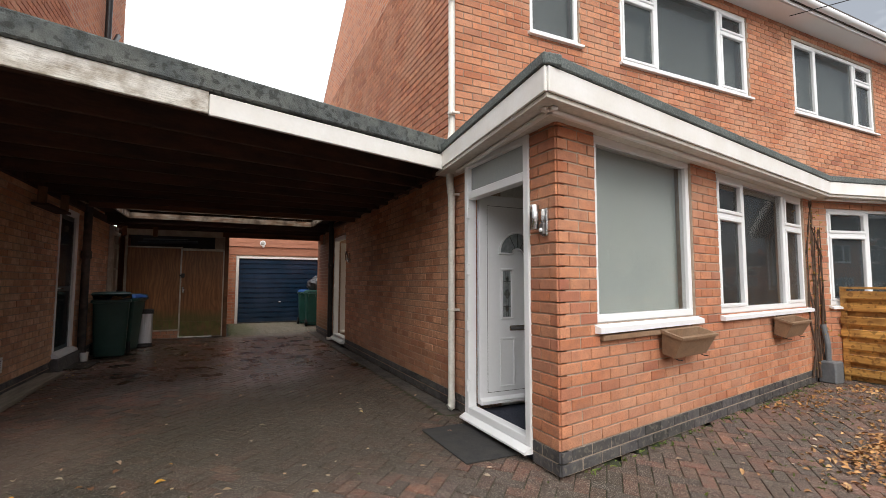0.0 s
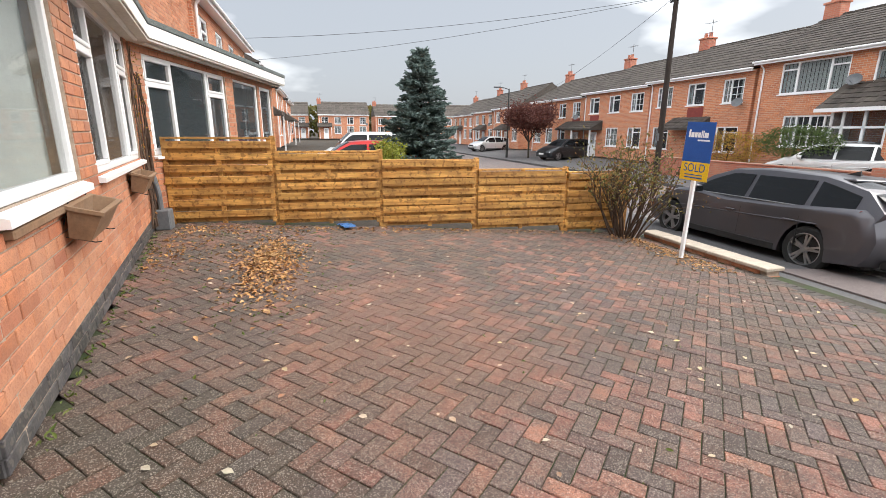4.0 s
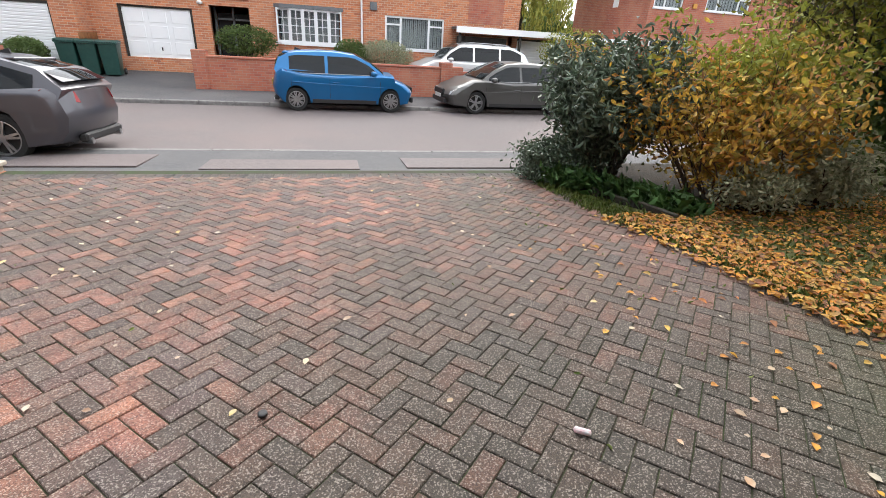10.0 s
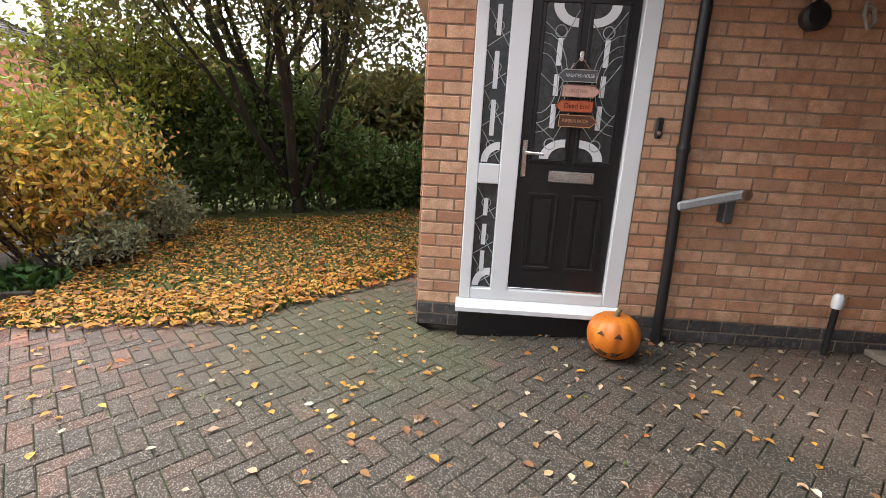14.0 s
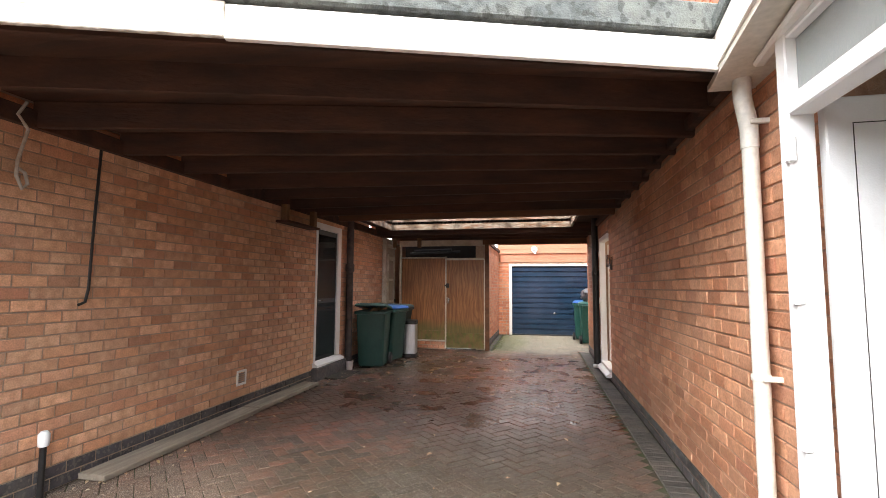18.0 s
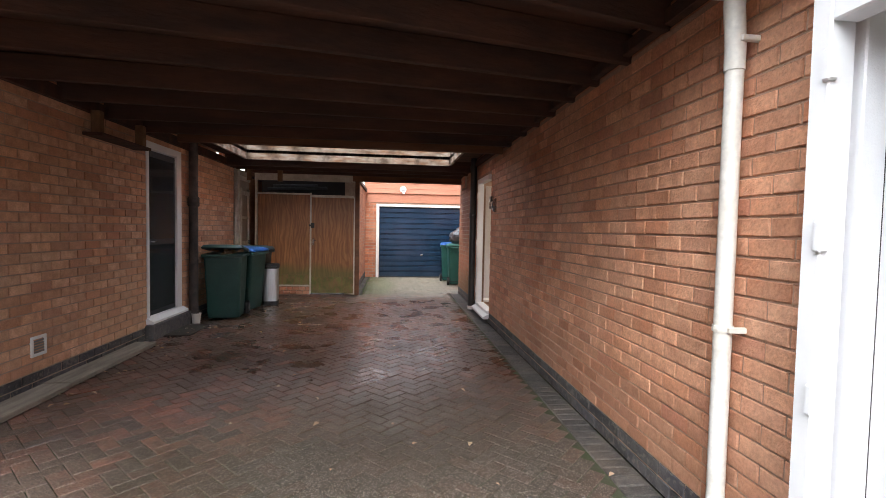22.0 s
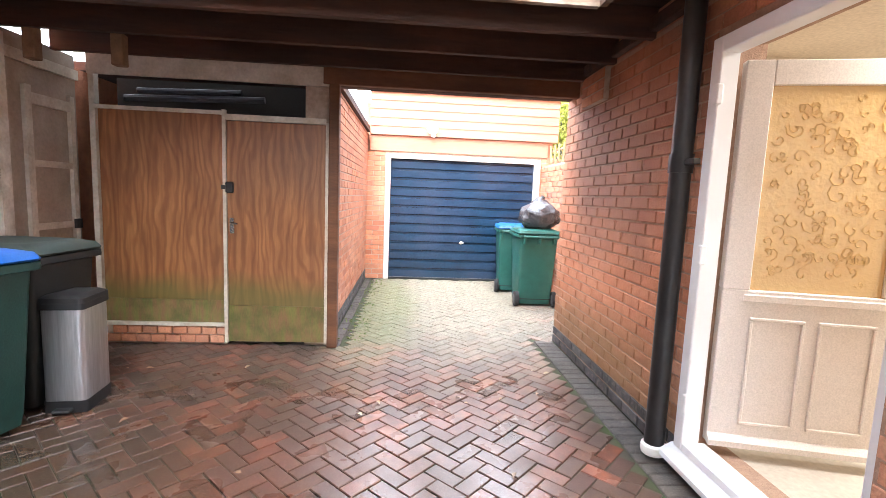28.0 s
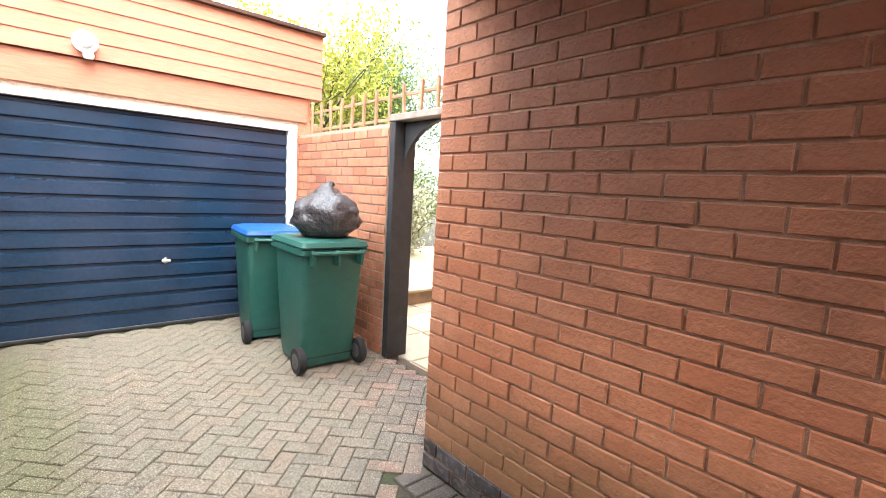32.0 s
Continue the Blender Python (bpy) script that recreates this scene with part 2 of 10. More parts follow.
def glass(name, tint=(0.9, 0.95, 0.95), rough=0.02, alpha=0.25, grain=0.0):
    """A pane: glossy coat over a see-through sheet."""
    mt = bpy.data.materials.new(name)
    mt.use_nodes = True
    N, L = mt.node_tree.nodes, mt.node_tree.links
    p = N["Principled BSDF"]
    p.inputs["Base Color"].default_value = (*tint, 1)
    p.inputs["Roughness"].default_value = rough
    p.inputs["IOR"].default_value = 1.5
    p.inputs["Alpha"].default_value = alpha
    p.inputs["Specular IOR Level"].default_value = 0.7
    if grain:
        n, bp, g = N.new("ShaderNodeTexNoise"), N.new("ShaderNodeBump"), N.new("ShaderNodeNewGeometry")
        n.inputs["Scale"].default_value = grain
        bp.inputs["Strength"].default_value, bp.inputs["Distance"].default_value = 0.5, 0.01
        L.new(g.outputs["Position"], n.inputs["Vector"])
        L.new(n.outputs["Fac"], bp.inputs["Height"])
        L.new(bp.outputs["Normal"], p.inputs["Normal"])
    return mt


BRICK = material("orange_brick", (0.42, 0.17, 0.085), (0.36, 0.15, 0.09), 14, 0.8, 0.8, 70, rnd=0.16, dist=0.006,
                 stops=[(0.0, (0.50, 0.165, 0.075)), (0.3, (0.64, 0.26, 0.125)), (0.6, (0.68, 0.31, 0.165)), (0.85, (0.58, 0.255, 0.14)), (1.0, (0.40, 0.135, 0.08))], c=(0.66, 0.38, 0.245), stain=1.3, amount=0.5, mottle=0.95, speck=((0.22, 0.09, 0.055), 70.0, 0.45), patch=((0.40, 0.16, 0.09), 0.8, 0.25))
MORTAR = material("mortar", (0.46, 0.36, 0.28), (0.36, 0.28, 0.215), 25, 0.95, 0.5, 120, c=(0.36, 0.29, 0.23), amount=0.5, stain=1.1)
DIRTY_MORTAR = material("dirty_mortar", (0.42, 0.31, 0.225), (0.32, 0.235, 0.17), 25, 0.95, 0.5, 120, c=(0.46, 0.37, 0.28), amount=0.5, stain=1.1)
RED_MORTAR = material("red_mortar", (0.48, 0.31, 0.215), (0.38, 0.24, 0.165), 25, 0.95, 0.5, 120, c=(0.30, 0.21, 0.16), amount=0.6, stain=1.1)
ENGINEER = material("blue_brick", (0.075, 0.07, 0.075), (0.04, 0.037, 0.042), 16, 0.6, 0.5, 80, rnd=0.4, c=(0.16, 0.14, 0.13), stain=5, amount=0.35, dist=0.004, speck=((0.24, 0.21, 0.17), 30.0, 0.35), patch=((0.07, 0.085, 0.04), 1.2, 0.12))
PVC = material("white_pvc", (0.84, 0.85, 0.86), (0.82, 0.83, 0.84), 3, 0.28, 0.0, 40, spec=0.5, mottle=0.04)
FASCIA = material("white_paint", (0.82, 0.81, 0.79), (0.78, 0.76, 0.72), 4, 0.5, 0.05, 40, c=(0.62, 0.58, 0.5), stain=3, amount=0.22, mottle=0.12)
FELT = material("green_felt", (0.10, 0.118, 0.114), (0.15, 0.175, 0.17), 60, 0.9, 0.7, 180, c=(0.07, 0.08, 0.075), stain=3, amount=0.6, speck=((0.26, 0.28, 0.27), 90.0, 0.4))
PAVER = material("block_paver", (0.20, 0.10, 0.072), (0.09, 0.066, 0.058), 9, 0.62, 0.9, 230, rnd=0.22, dist=0.007,
                 stops=[(0.0, (0.12, 0.082, 0.07)), (0.22, (0.14, 0.094, 0.075)), (0.42, (0.22, 0.108, 0.077)), (0.62, (0.37, 0.14, 0.095)), (0.8, (0.115, 0.087, 0.085)), (1.0, (0.40, 0.165, 0.10))], c=(0.066, 0.056, 0.042), stain=1.1, amount=0.42,
                 rough2=0.92, patch=((0.062, 0.055, 0.036), 0.38, 0.42), mottle=1.0)
JOINT = material("paver_joint", (0.05, 0.042, 0.03), (0.04, 0.06, 0.018), 4, 0.95, 0.8, 60)


def blotched(mt, spots):
    """Lays damp, moss, wear or painted shade with ragged edges over a material: (middle, half lengths, colour,
    strength).
    """
    N, L = mt.node_tree.nodes, mt.node_tree.links
    p = N["Principled BSDF"]
    g, n = N.new("ShaderNodeNewGeometry"), N.new("ShaderNodeTexNoise")
    n.inputs["Scale"].default_value, n.inputs["Detail"].default_value = 2.2, 8
    L.new(g.outputs["Position"], n.inputs["Vector"])
    for x, y, z, rx, ry, rz, colour, strength in spots:
        a, b, d, r, s, m = (N.new("ShaderNode" + k) for k in ("VectorMath", "VectorMath", "VectorMath", "MapRange", "Math", "MixRGB"))
        a.operation, b.operation, d.operation, s.operation = "SUBTRACT", "MULTIPLY", "LENGTH", "ADD"
        a.inputs[1].default_value, b.inputs[1].default_value = (x, y, z), (1 / rx, 1 / ry, 1 / rz)
        L.new(g.outputs["Position"], a.inputs[0])
        L.new(a.outputs[0], b.inputs[0])
        L.new(b.outputs[0], d.inputs[0])
        L.new(d.outputs["Value"], s.inputs[0])
        L.new(n.outputs["Fac"], s.inputs[1])
        L.new(s.outputs[0], r.inputs["Value"])
        for k, v in (("From Min", 1.75), ("From Max", 1.05), ("To Min", 0.0), ("To Max", strength)):
            r.inputs[k].default_value = v
        L.new(r.outputs["Result"], m.inputs[0])
        L.new(p.inputs["Base Color"].links[0].from_socket, m.inputs[1])
        m.inputs[2].default_value = (*colour, 1)
        L.new(m.outputs["Color"], p.inputs["Base Color"])


# dark patches near y 0-2 put carport shade into the damp, mossy paving colour
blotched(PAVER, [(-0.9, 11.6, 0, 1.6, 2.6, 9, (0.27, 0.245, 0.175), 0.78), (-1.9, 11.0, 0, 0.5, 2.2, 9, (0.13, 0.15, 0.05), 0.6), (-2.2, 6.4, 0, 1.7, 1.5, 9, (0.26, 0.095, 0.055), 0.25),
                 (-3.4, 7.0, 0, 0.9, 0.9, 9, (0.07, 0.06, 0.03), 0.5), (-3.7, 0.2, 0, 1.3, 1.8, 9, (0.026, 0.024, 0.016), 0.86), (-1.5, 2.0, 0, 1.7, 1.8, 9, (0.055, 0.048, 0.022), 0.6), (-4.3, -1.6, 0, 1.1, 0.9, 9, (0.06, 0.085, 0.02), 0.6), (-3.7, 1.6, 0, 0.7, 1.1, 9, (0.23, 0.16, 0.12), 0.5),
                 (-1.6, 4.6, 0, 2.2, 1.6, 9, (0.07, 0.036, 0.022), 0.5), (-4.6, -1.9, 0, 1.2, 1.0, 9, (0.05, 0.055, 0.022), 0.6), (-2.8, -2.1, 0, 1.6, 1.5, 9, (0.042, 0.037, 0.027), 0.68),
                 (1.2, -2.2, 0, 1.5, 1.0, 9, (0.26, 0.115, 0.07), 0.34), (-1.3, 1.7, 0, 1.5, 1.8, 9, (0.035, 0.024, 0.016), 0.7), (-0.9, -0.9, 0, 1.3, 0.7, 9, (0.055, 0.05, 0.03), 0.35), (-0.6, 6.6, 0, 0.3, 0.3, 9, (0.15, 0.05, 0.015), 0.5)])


def aggregate(mt, scale=210.0, pale=(0.42, 0.37, 0.31), share=0.2, strength=0.8, film=None):
    """Sets pale and dark grit into a surface; film: (start, full, roughness, tint, end), along y, where a film of water lies on it, ragged at its edge."""
    N, L = mt.node_tree.nodes, mt.node_tree.links
    p = N["Principled BSDF"]
    g, vo, sp_ = N.new("ShaderNodeNewGeometry"), N.new("ShaderNodeTexVoronoi"), N.new("ShaderNodeSeparateColor")
    vo.inputs["Scale"].default_value = scale
    L.new(g.outputs["Position"], vo.inputs["Vector"])
    L.new(vo.outputs["Color"], sp_.inputs["Color"])
    grit = []
    for chan, lo, hi, colour, most in (("Green", 0.42, 0.30, (0.022, 0.018, 0.016), strength * 0.75), ("Red", 1 - share, 1 - share + 0.05, pale, strength)):
        r, m = N.new("ShaderNodeMapRange"), N.new("ShaderNodeMixRGB")
        for k, v in (("From Min", lo), ("From Max", hi), ("To Max", most)):
            r.inputs[k].default_value = v
        grit.append(r)
        L.new(sp_.outputs[chan], r.inputs["Value"])
        L.new(r.outputs["Result"], m.inputs[0])
        under = p.inputs["Base Color"].links[0].from_socket
        lift, blend = N.new("ShaderNodeMixRGB"), N.new("ShaderNodeMixRGB")
        lift.blend_type, lift.inputs[0].default_value = "MULTIPLY", 1.0
        lift.inputs[2].default_value = (2.2, 2.4, 2.5, 1) if chan == "Red" else (0.4, 0.4, 0.4, 1)
        blend.inputs[0].default_value, blend.inputs[2].default_value = 0.5, (*colour, 1)
        L.new(under, lift.inputs[1])
        L.new(lift.outputs["Color"], blend.inputs[1])
        L.new(under, m.inputs[1])
        L.new(blend.outputs["Color"], m.inputs[2])
        L.new(m.outputs["Color"], p.inputs["Base Color"])
    if film:
        n, xyz, add, r, m = (N.new("ShaderNode" + k) for k in ("TexNoise", "SeparateXYZ", "Math", "MapRange", "MixRGB"))
        n.inputs["Scale"].default_value, n.inputs["Detail"].default_value = 0.9, 6
        add.operation, add.inputs[2].default_value = "MULTIPLY_ADD", -2.5
        add.inputs[1].default_value = 5.0
        L.new(g.outputs["Position"], n.inputs["Vector"])
        L.new(g.outputs["Position"], xyz.inputs[0])
        L.new(n.outputs["Fac"], add.inputs[0])
        tot = N.new("ShaderNodeMath")
        L.new(add.outputs[0], tot.inputs[0])
        L.new(xyz.outputs["Y"], tot.inputs[1])
        r.inputs["From Min"].default_value, r.inputs["From Max"].default_value = film[0], film[1]
        L.new(tot.outputs[0], r.inputs["Value"])
        out_, wetness, vary = N.new("ShaderNodeMapRange"), N.new("ShaderNodeMath"), N.new("ShaderNodeMapRange")
        out_.inputs["From Min"].default_value, out_.inputs["From Max"].default_value = film[4] + 1.2, film[4]
        L.new(xyz.outputs["Y"], out_.inputs["Value"])
        wetness.operation = "MULTIPLY"
        L.new(r.outputs["Result"], wetness.inputs[0])
        L.new(out_.outputs["Result"], wetness.inputs[1])
        drops = N.new("ShaderNodeTexNoise")
        drops.inputs["Scale"].default_value, drops.inputs["Detail"].default_value = 2.6, 7
        L.new(g.outputs["Position"], drops.inputs["Vector"])
        for k, v in (("From Min", 0.3), ("From Max", 0.75), ("To Min", film[2]), ("To Max", film[2] + 0.34)):
            vary.inputs[k].default_value = v
        L.new(drops.outputs["Fac"], vary.inputs["Value"])
        L.new(wetness.outputs[0], m.inputs[0])
        L.new(p.inputs["Roughness"].links[0].from_socket, m.inputs[1])
        L.new(vary.outputs["Result"], m.inputs[2])
        L.new(m.outputs["Color"], p.inputs["Roughness"])
        soak, calm = N.new("ShaderNodeMixRGB"), N.new("ShaderNodeMapRange")
        soak.blend_type, soak.inputs[2].default_value = "MULTIPLY", (*film[3], 1)
        L.new(wetness.outputs[0], soak.inputs[0])
        L.new(p.inputs["Base Color"].links[0].from_socket, soak.inputs[1])
        L.new(soak.outputs["Color"], p.inputs["Base Color"])
        calm.inputs["To Min"].default_value, calm.inputs["To Max"].default_value = 0.9, 0.12
        L.new(wetness.outputs[0], calm.inputs["Value"])
        L.new(calm.outputs["Result"], p.inputs["Normal"].links[0].from_node.inputs["Strength"])
        for q in [q for q in N if q.type == "MAP_RANGE" and q in grit]:
            dry = N.new("ShaderNodeMath")
            dry.operation = "MULTIPLY_ADD"
            dry.inputs[1].default_value, dry.inputs[2].default_value = -0.75 * q.inputs["To Max"].default_value, q.inputs["To Max"].default_value
            L.new(wetness.outputs[0], dry.inputs[0])
            L.new(dry.outputs[0], q.inputs["To Max"])


aggregate(PAVER, film=(1.8, 4.4, 0.16, (0.74, 0.64, 0.57), 8.7))
ASPHALT = material("road_asphalt", (0.18, 0.148, 0.14), (0.13, 0.112, 0.11), 30, 0.7, 0.6, 150, c=(0.215, 0.162, 0.148), stain=0.5, amount=0.6, mottle=1.0, patch=((0.11, 0.095, 0.095), 0.25, 0.5), speck=((0.07, 0.06, 0.06), 60.0, 0.5))
PATHTAR = material("footway_asphalt", (0.10, 0.098, 0.10), (0.065, 0.064, 0.068), 25, 0.7, 0.6, 120, c=(0.13, 0.122, 0.118), stain=0.7, amount=0.5)
KERB = material("kerb_stone", (0.25, 0.24, 0.23), (0.18, 0.17, 0.165), 14, 0.85, 0.4, 70)
SOIL = material("damp_soil", (0.05, 0.037, 0.025), (0.03, 0.025, 0.018), 9, 0.95, 0.8, 40)
FENCE = material("fence_wood", (0.74, 0.41, 0.11), (0.44, 0.20, 0.045), 11, 0.6, 0.4, 60, rnd=0.22, stretch=(1, 0.10, 2.2), c=(0.26, 0.13, 0.04), stain=5, amount=0.6, mottle=0.9, speck=((0.16, 0.065, 0.018), 17.0, 0.6))
RAFTER = material("dark_rafter", (0.085, 0.036, 0.021), (0.04, 0.021, 0.015), 8, 0.8, 0.4, 50, stretch=(0.15, 1, 1))
TILE = material("roof_tile", (0.085, 0.07, 0.06), (0.055, 0.047, 0.042), 6, 0.85, 0.4, 40, rnd=0.25, c=(0.11, 0.10, 0.08), amount=0.4)
GLASS = glass("window_glass", (0.05, 0.06, 0.065), 0.02, 0.55)
# near-black base colour paints in the shade of rooms, gaps and recesses
DARK = material("shade_black", (0.03, 0.03, 0.032), (0.02, 0.02, 0.022), 2, 0.9, 0.0)
BLACKDOOR = material("black_door_skin", (0.012, 0.012, 0.014), (0.009, 0.009, 0.010), 20, 0.35, 0.2, 60)
BLACKPIPE = material("black_pipe", (0.012, 0.012, 0.013), (0.02, 0.02, 0.02), 10, 0.35, 0.1, 60)
NAVY = material("navy_door_paint", (0.010, 0.031, 0.064), (0.008, 0.024, 0.05), 3, 0.16, 0.05, 30, c=(0.03, 0.045, 0.08), stain=1.2, amount=0.5)
PLYWOOD = material("plywood", (0.36, 0.155, 0.055), (0.22, 0.085, 0.03), 5, 0.42, 0.15, 40, stretch=(4, 1, 0.35), c=(0.17, 0.085, 0.04), stain=1.5, amount=0.45)


def flamed(mt):
    """Adds the wavy figure of rotary-cut veneer."""
    N, L = mt.node_tree.nodes, mt.node_tree.links
    p = N["Principled BSDF"]
    old = p.inputs["Base Color"].links[0].from_socket
    g, v, w, r, m = N.new("ShaderNodeNewGeometry"), N.new("ShaderNodeVectorMath"), N.new("ShaderNodeTexWave"), N.new("ShaderNodeMapRange"), N.new("ShaderNodeMixRGB")
    v.operation = "MULTIPLY"
    v.inputs[1].default_value = (2.4, 1.0, 0.9)
    L.new(g.outputs["Position"], v.inputs[0])
    L.new(v.outputs[0], w.inputs["Vector"])
    w.inputs["Scale"].default_value, w.inputs["Distortion"].default_value, w.inputs["Detail"].default_value, w.inputs["Detail Scale"].default_value = 2.1, 15.0, 2.5, 0.8
    r.inputs["From Min"].default_value, r.inputs["From Max"].default_value, r.inputs["To Max"].default_value = 0.35, 0.95, 0.48
    L.new(w.outputs["Fac"], r.inputs["Value"])
    L.new(r.outputs["Result"], m.inputs[0])
    L.new(old, m.inputs[1])
    m.inputs[2].default_value = (0.13, 0.045, 0.016, 1)
    L.new(m.outputs[0], p.inputs["Base Color"])


flamed(PLYWOOD)
blotched(PLYWOOD, [(-3, 9, 0.32, 9, 9, 0.3, (0.10, 0.10, 0.025), 0.75)])
CLAD = material("terracotta_boards", (0.45, 0.20, 0.125), (0.40, 0.175, 0.105), 6, 0.75, 0.2, 60, stretch=(0.15, 1, 1), c=(0.36, 0.16, 0.10), amount=0.3)
BINGREEN = material("bin_green", (0.012, 0.06, 0.048), (0.010, 0.05, 0.042), 12, 0.4, 0.15, 90, c=(0.03, 0.075, 0.06), stain=4, amount=0.4)

# ---- plan ----
NX = -4.43         # face of the house across the shared drive
YH = 1.50          # upper front of the house
GY = 13.02         # garage front
SHED_X, SHED_Y = -2.26, 9.45
LEAN = 11.0        # the porch front stands askew to the side wall
PORCH_SIDE = Matrix.Translation((-0.13, -0.36, 0))
PORCH_FRONT = PORCH_SIDE @ Matrix.Rotation(radians(LEAN), 4, "Z")
COURSE, BLEN, JOINT_W = 0.083, 0.225, 0.011
rng = random.Random(7)


def moved(ob, m):
    """Stands a built thing at its place in the plan."""
    ob.matrix_basis = m @ ob.matrix_basis
    return ob


def clamp(v, lo=0.0, hi=1.0):
    return max(lo, min(hi, v))


def gz(x, y):
    """Height of the drive: level under the carport, falling to the street."""
    return 0.06 * max(y, -7.1) if y < 0 else 0.0


def brick_shape(length, height, proud=0.0085, deep=0.014, c=0.0035):
    a, b = length / 2, height / 2
    v = [(s * (a - k), y, t * (b - k)) for k, y in ((c, proud), (0, proud - c), (0, -deep)) for s, t in ((-1, -1), (1, -1), (1, 1), (-1, 1))]
    f = [(0, 3, 2, 1)] + [(r * 4 + i, r * 4 + (i + 1) % 4, r * 4 + 4 + (i + 1) % 4, r * 4 + 4 + i) for r in (0, 1) for i in range(4)]
    return v, f


def brick_data(name, mat, length=BLEN - JOINT_W, height=COURSE - JOINT_W):
    v, f = brick_shape(length, height)
    me = bpy.data.meshes.new(name)
    me.from_pydata(v, [], f)
    me.materials.append(mat)
    return me


BRICK_ME, BLUE_ME = brick_data("brick", BRICK), brick_data("blue_brick", ENGINEER)
PIECES = []        # bricks and pavers that become objects of their own, made last


def brick_wall(name, label, start, u, length, base, top, thick, holes=(), plinth=2, near=None, mat=None, me=None, seed=1, category="wall", core=None, core_end=0.0, core_start=0.0):
    """A mortar core with openings, faced with single bricks. start: the corner at the left of the face seen from outside;
    u: the way along the face. near: a stretch along u whose bricks become parts."""
    mat, me, r = mat or BRICK, me or BRICK_ME, random.Random(seed)
    u = Vector((u[0], u[1], 0)).normalized()
    n = Vector((u.y, -u.x, 0))
    turn = Matrix(((u.x, n.x, 0), (u.y, n.y, 0), (0, 0, 1))).to_4x4()
    if turn.determinant() < 0:
        turn = Matrix(((-u.x, n.x, 0), (-u.y, n.y, 0), (0, 0, 1))).to_4x4()
    o = Vector((start[0], start[1], 0))

    def at(a, w, z):
        return o + a * u + w * n + Vector((0, 0, z))

    m = Mesh()
    cuts = sorted({core_start, length - core_end, *(clamp(v, 0, length) for h in holes for v in h[:2])})
    for a, b in zip(cuts, cuts[1:]):
        z, mid = base, (a + b) / 2
        for h in sorted((h for h in holes if h[0] < mid < h[1]), key=lambda h: h[2]) + [(0, 0, top, top)]:
            if h[2] > z + 1e-6:
                c = [at(s, w, zz) for zz in (z, h[2]) for w in (-thick, 0) for s in (a, b)]
                m.add(c, [(0, 2, 3, 1), (4, 5, 7, 6), (0, 1, 5, 4), (2, 6, 7, 3), (0, 4, 6, 2), (1, 3, 7, 5)])
            z = max(z, h[3])
    wall = structure(name, m, core or MORTAR, label, category)
    rows, k = int((top - base) / COURSE + 0.5), 0
    loose = [Mesh(), Mesh()]
    for row in range(rows):
        z0 = base + row * COURSE
        z1 = min(z0 + COURSE, top)
        blue = row < plinth
        edges = [(-0.5 * BLEN * (row % 2)) + i * BLEN for i in range(int(length / BLEN) + 3)]
        spans = [(max(0, a), min(length, a + BLEN)) for a in edges if a + BLEN > 0.01 and a < length - 0.01]
        for h in holes:
            if min(h[3], z1) - max(h[2], z0) > 0.35 * COURSE:
                spans = [s for a, b in spans for s in ((a, min(b, h[0])), (max(a, h[1]), b)) if s[1] - s[0] > 0]
        for a, b in spans:
            if b - a < 0.045:
                continue
            ln, mid = b - a - JOINT_W, at((a + b) / 2, r.uniform(-0.002, 0.002), (z0 + z1) / 2)
            mat4 = Matrix.Translation(mid) @ turn @ Matrix.Rotation(r.uniform(-0.006, 0.006), 4, "Y")
            hs = (z1 - z0 - JOINT_W) / (COURSE - JOINT_W)
            if near and near[0] <= (a + b) / 2 <= near[1] and near[2] <= (z0 + z1) / 2 <= near[3] and k < 300:
                k += 1
                PIECES.append(("brick", BLUE_ME if blue else me, mat4 @ Matrix.Diagonal((ln / (BLEN - JOINT_W), 1, hs, 1)), wall))
            else:
                v, f = brick_shape(ln, z1 - z0 - JOINT_W)
                loose[blue].add(v, f, mat4)
    for lo, mt, nm in ((loose[0], mat, "brickwork"), (loose[1], ENGINEER, "plinth_bricks")):
        if lo.f:
            tagged(part(nm, lo, mt, wall), kind="stuff")
    return wall


# ---- ground ----
m = Mesh()
xs = [-400, -120, -60, -30, -16, -10, -4.4, 0, 4.3, 10, 20, 40, 90, 200, 400]
ys = [-400, -150, -60, -30, -21, -8.0, -7.1, -5, -2, 0, 4, 9, 14, 30, 80, 400]
v = [(x, y, gz(x, y) - 0.13 if -7.5 < y < 14 and -16 < x < 20 else (-0.95 if y < -7.5 else -0.5)) for y in ys for x in xs]
nx = len(xs)
m.add(v, [(j * nx + i, j * nx + i + 1, (j + 1) * nx + i + 1, (j + 1) * nx + i) for j in range(len(ys) - 1) for i in range(nx - 1)])
ground = structure("ground", m, SOIL, "bare damp earth between the plots", "ground")
KERB_NEAR, KERB_FAR = (-8.95, 0.006), (-14.85, 0.008)      # y at x = 0 and its change along the street


def strip(y0, z0, y1, z1):
    """A long slab along the street between two edges, each (y at x = 0, change along x), with its own height at either edge."""
    v = [(x, e[0] + e[1] * x, z - d) for d in (0.0, 0.25) for x in (-90, 110) for e, z in ((y0, z0), (y1, z1))]
    return Mesh().add(v, [(0, 1, 3, 2), (4, 6, 7, 5), (0, 2, 6, 4), (1, 5, 7, 3), (0, 4, 5, 1), (2, 3, 7, 6)])


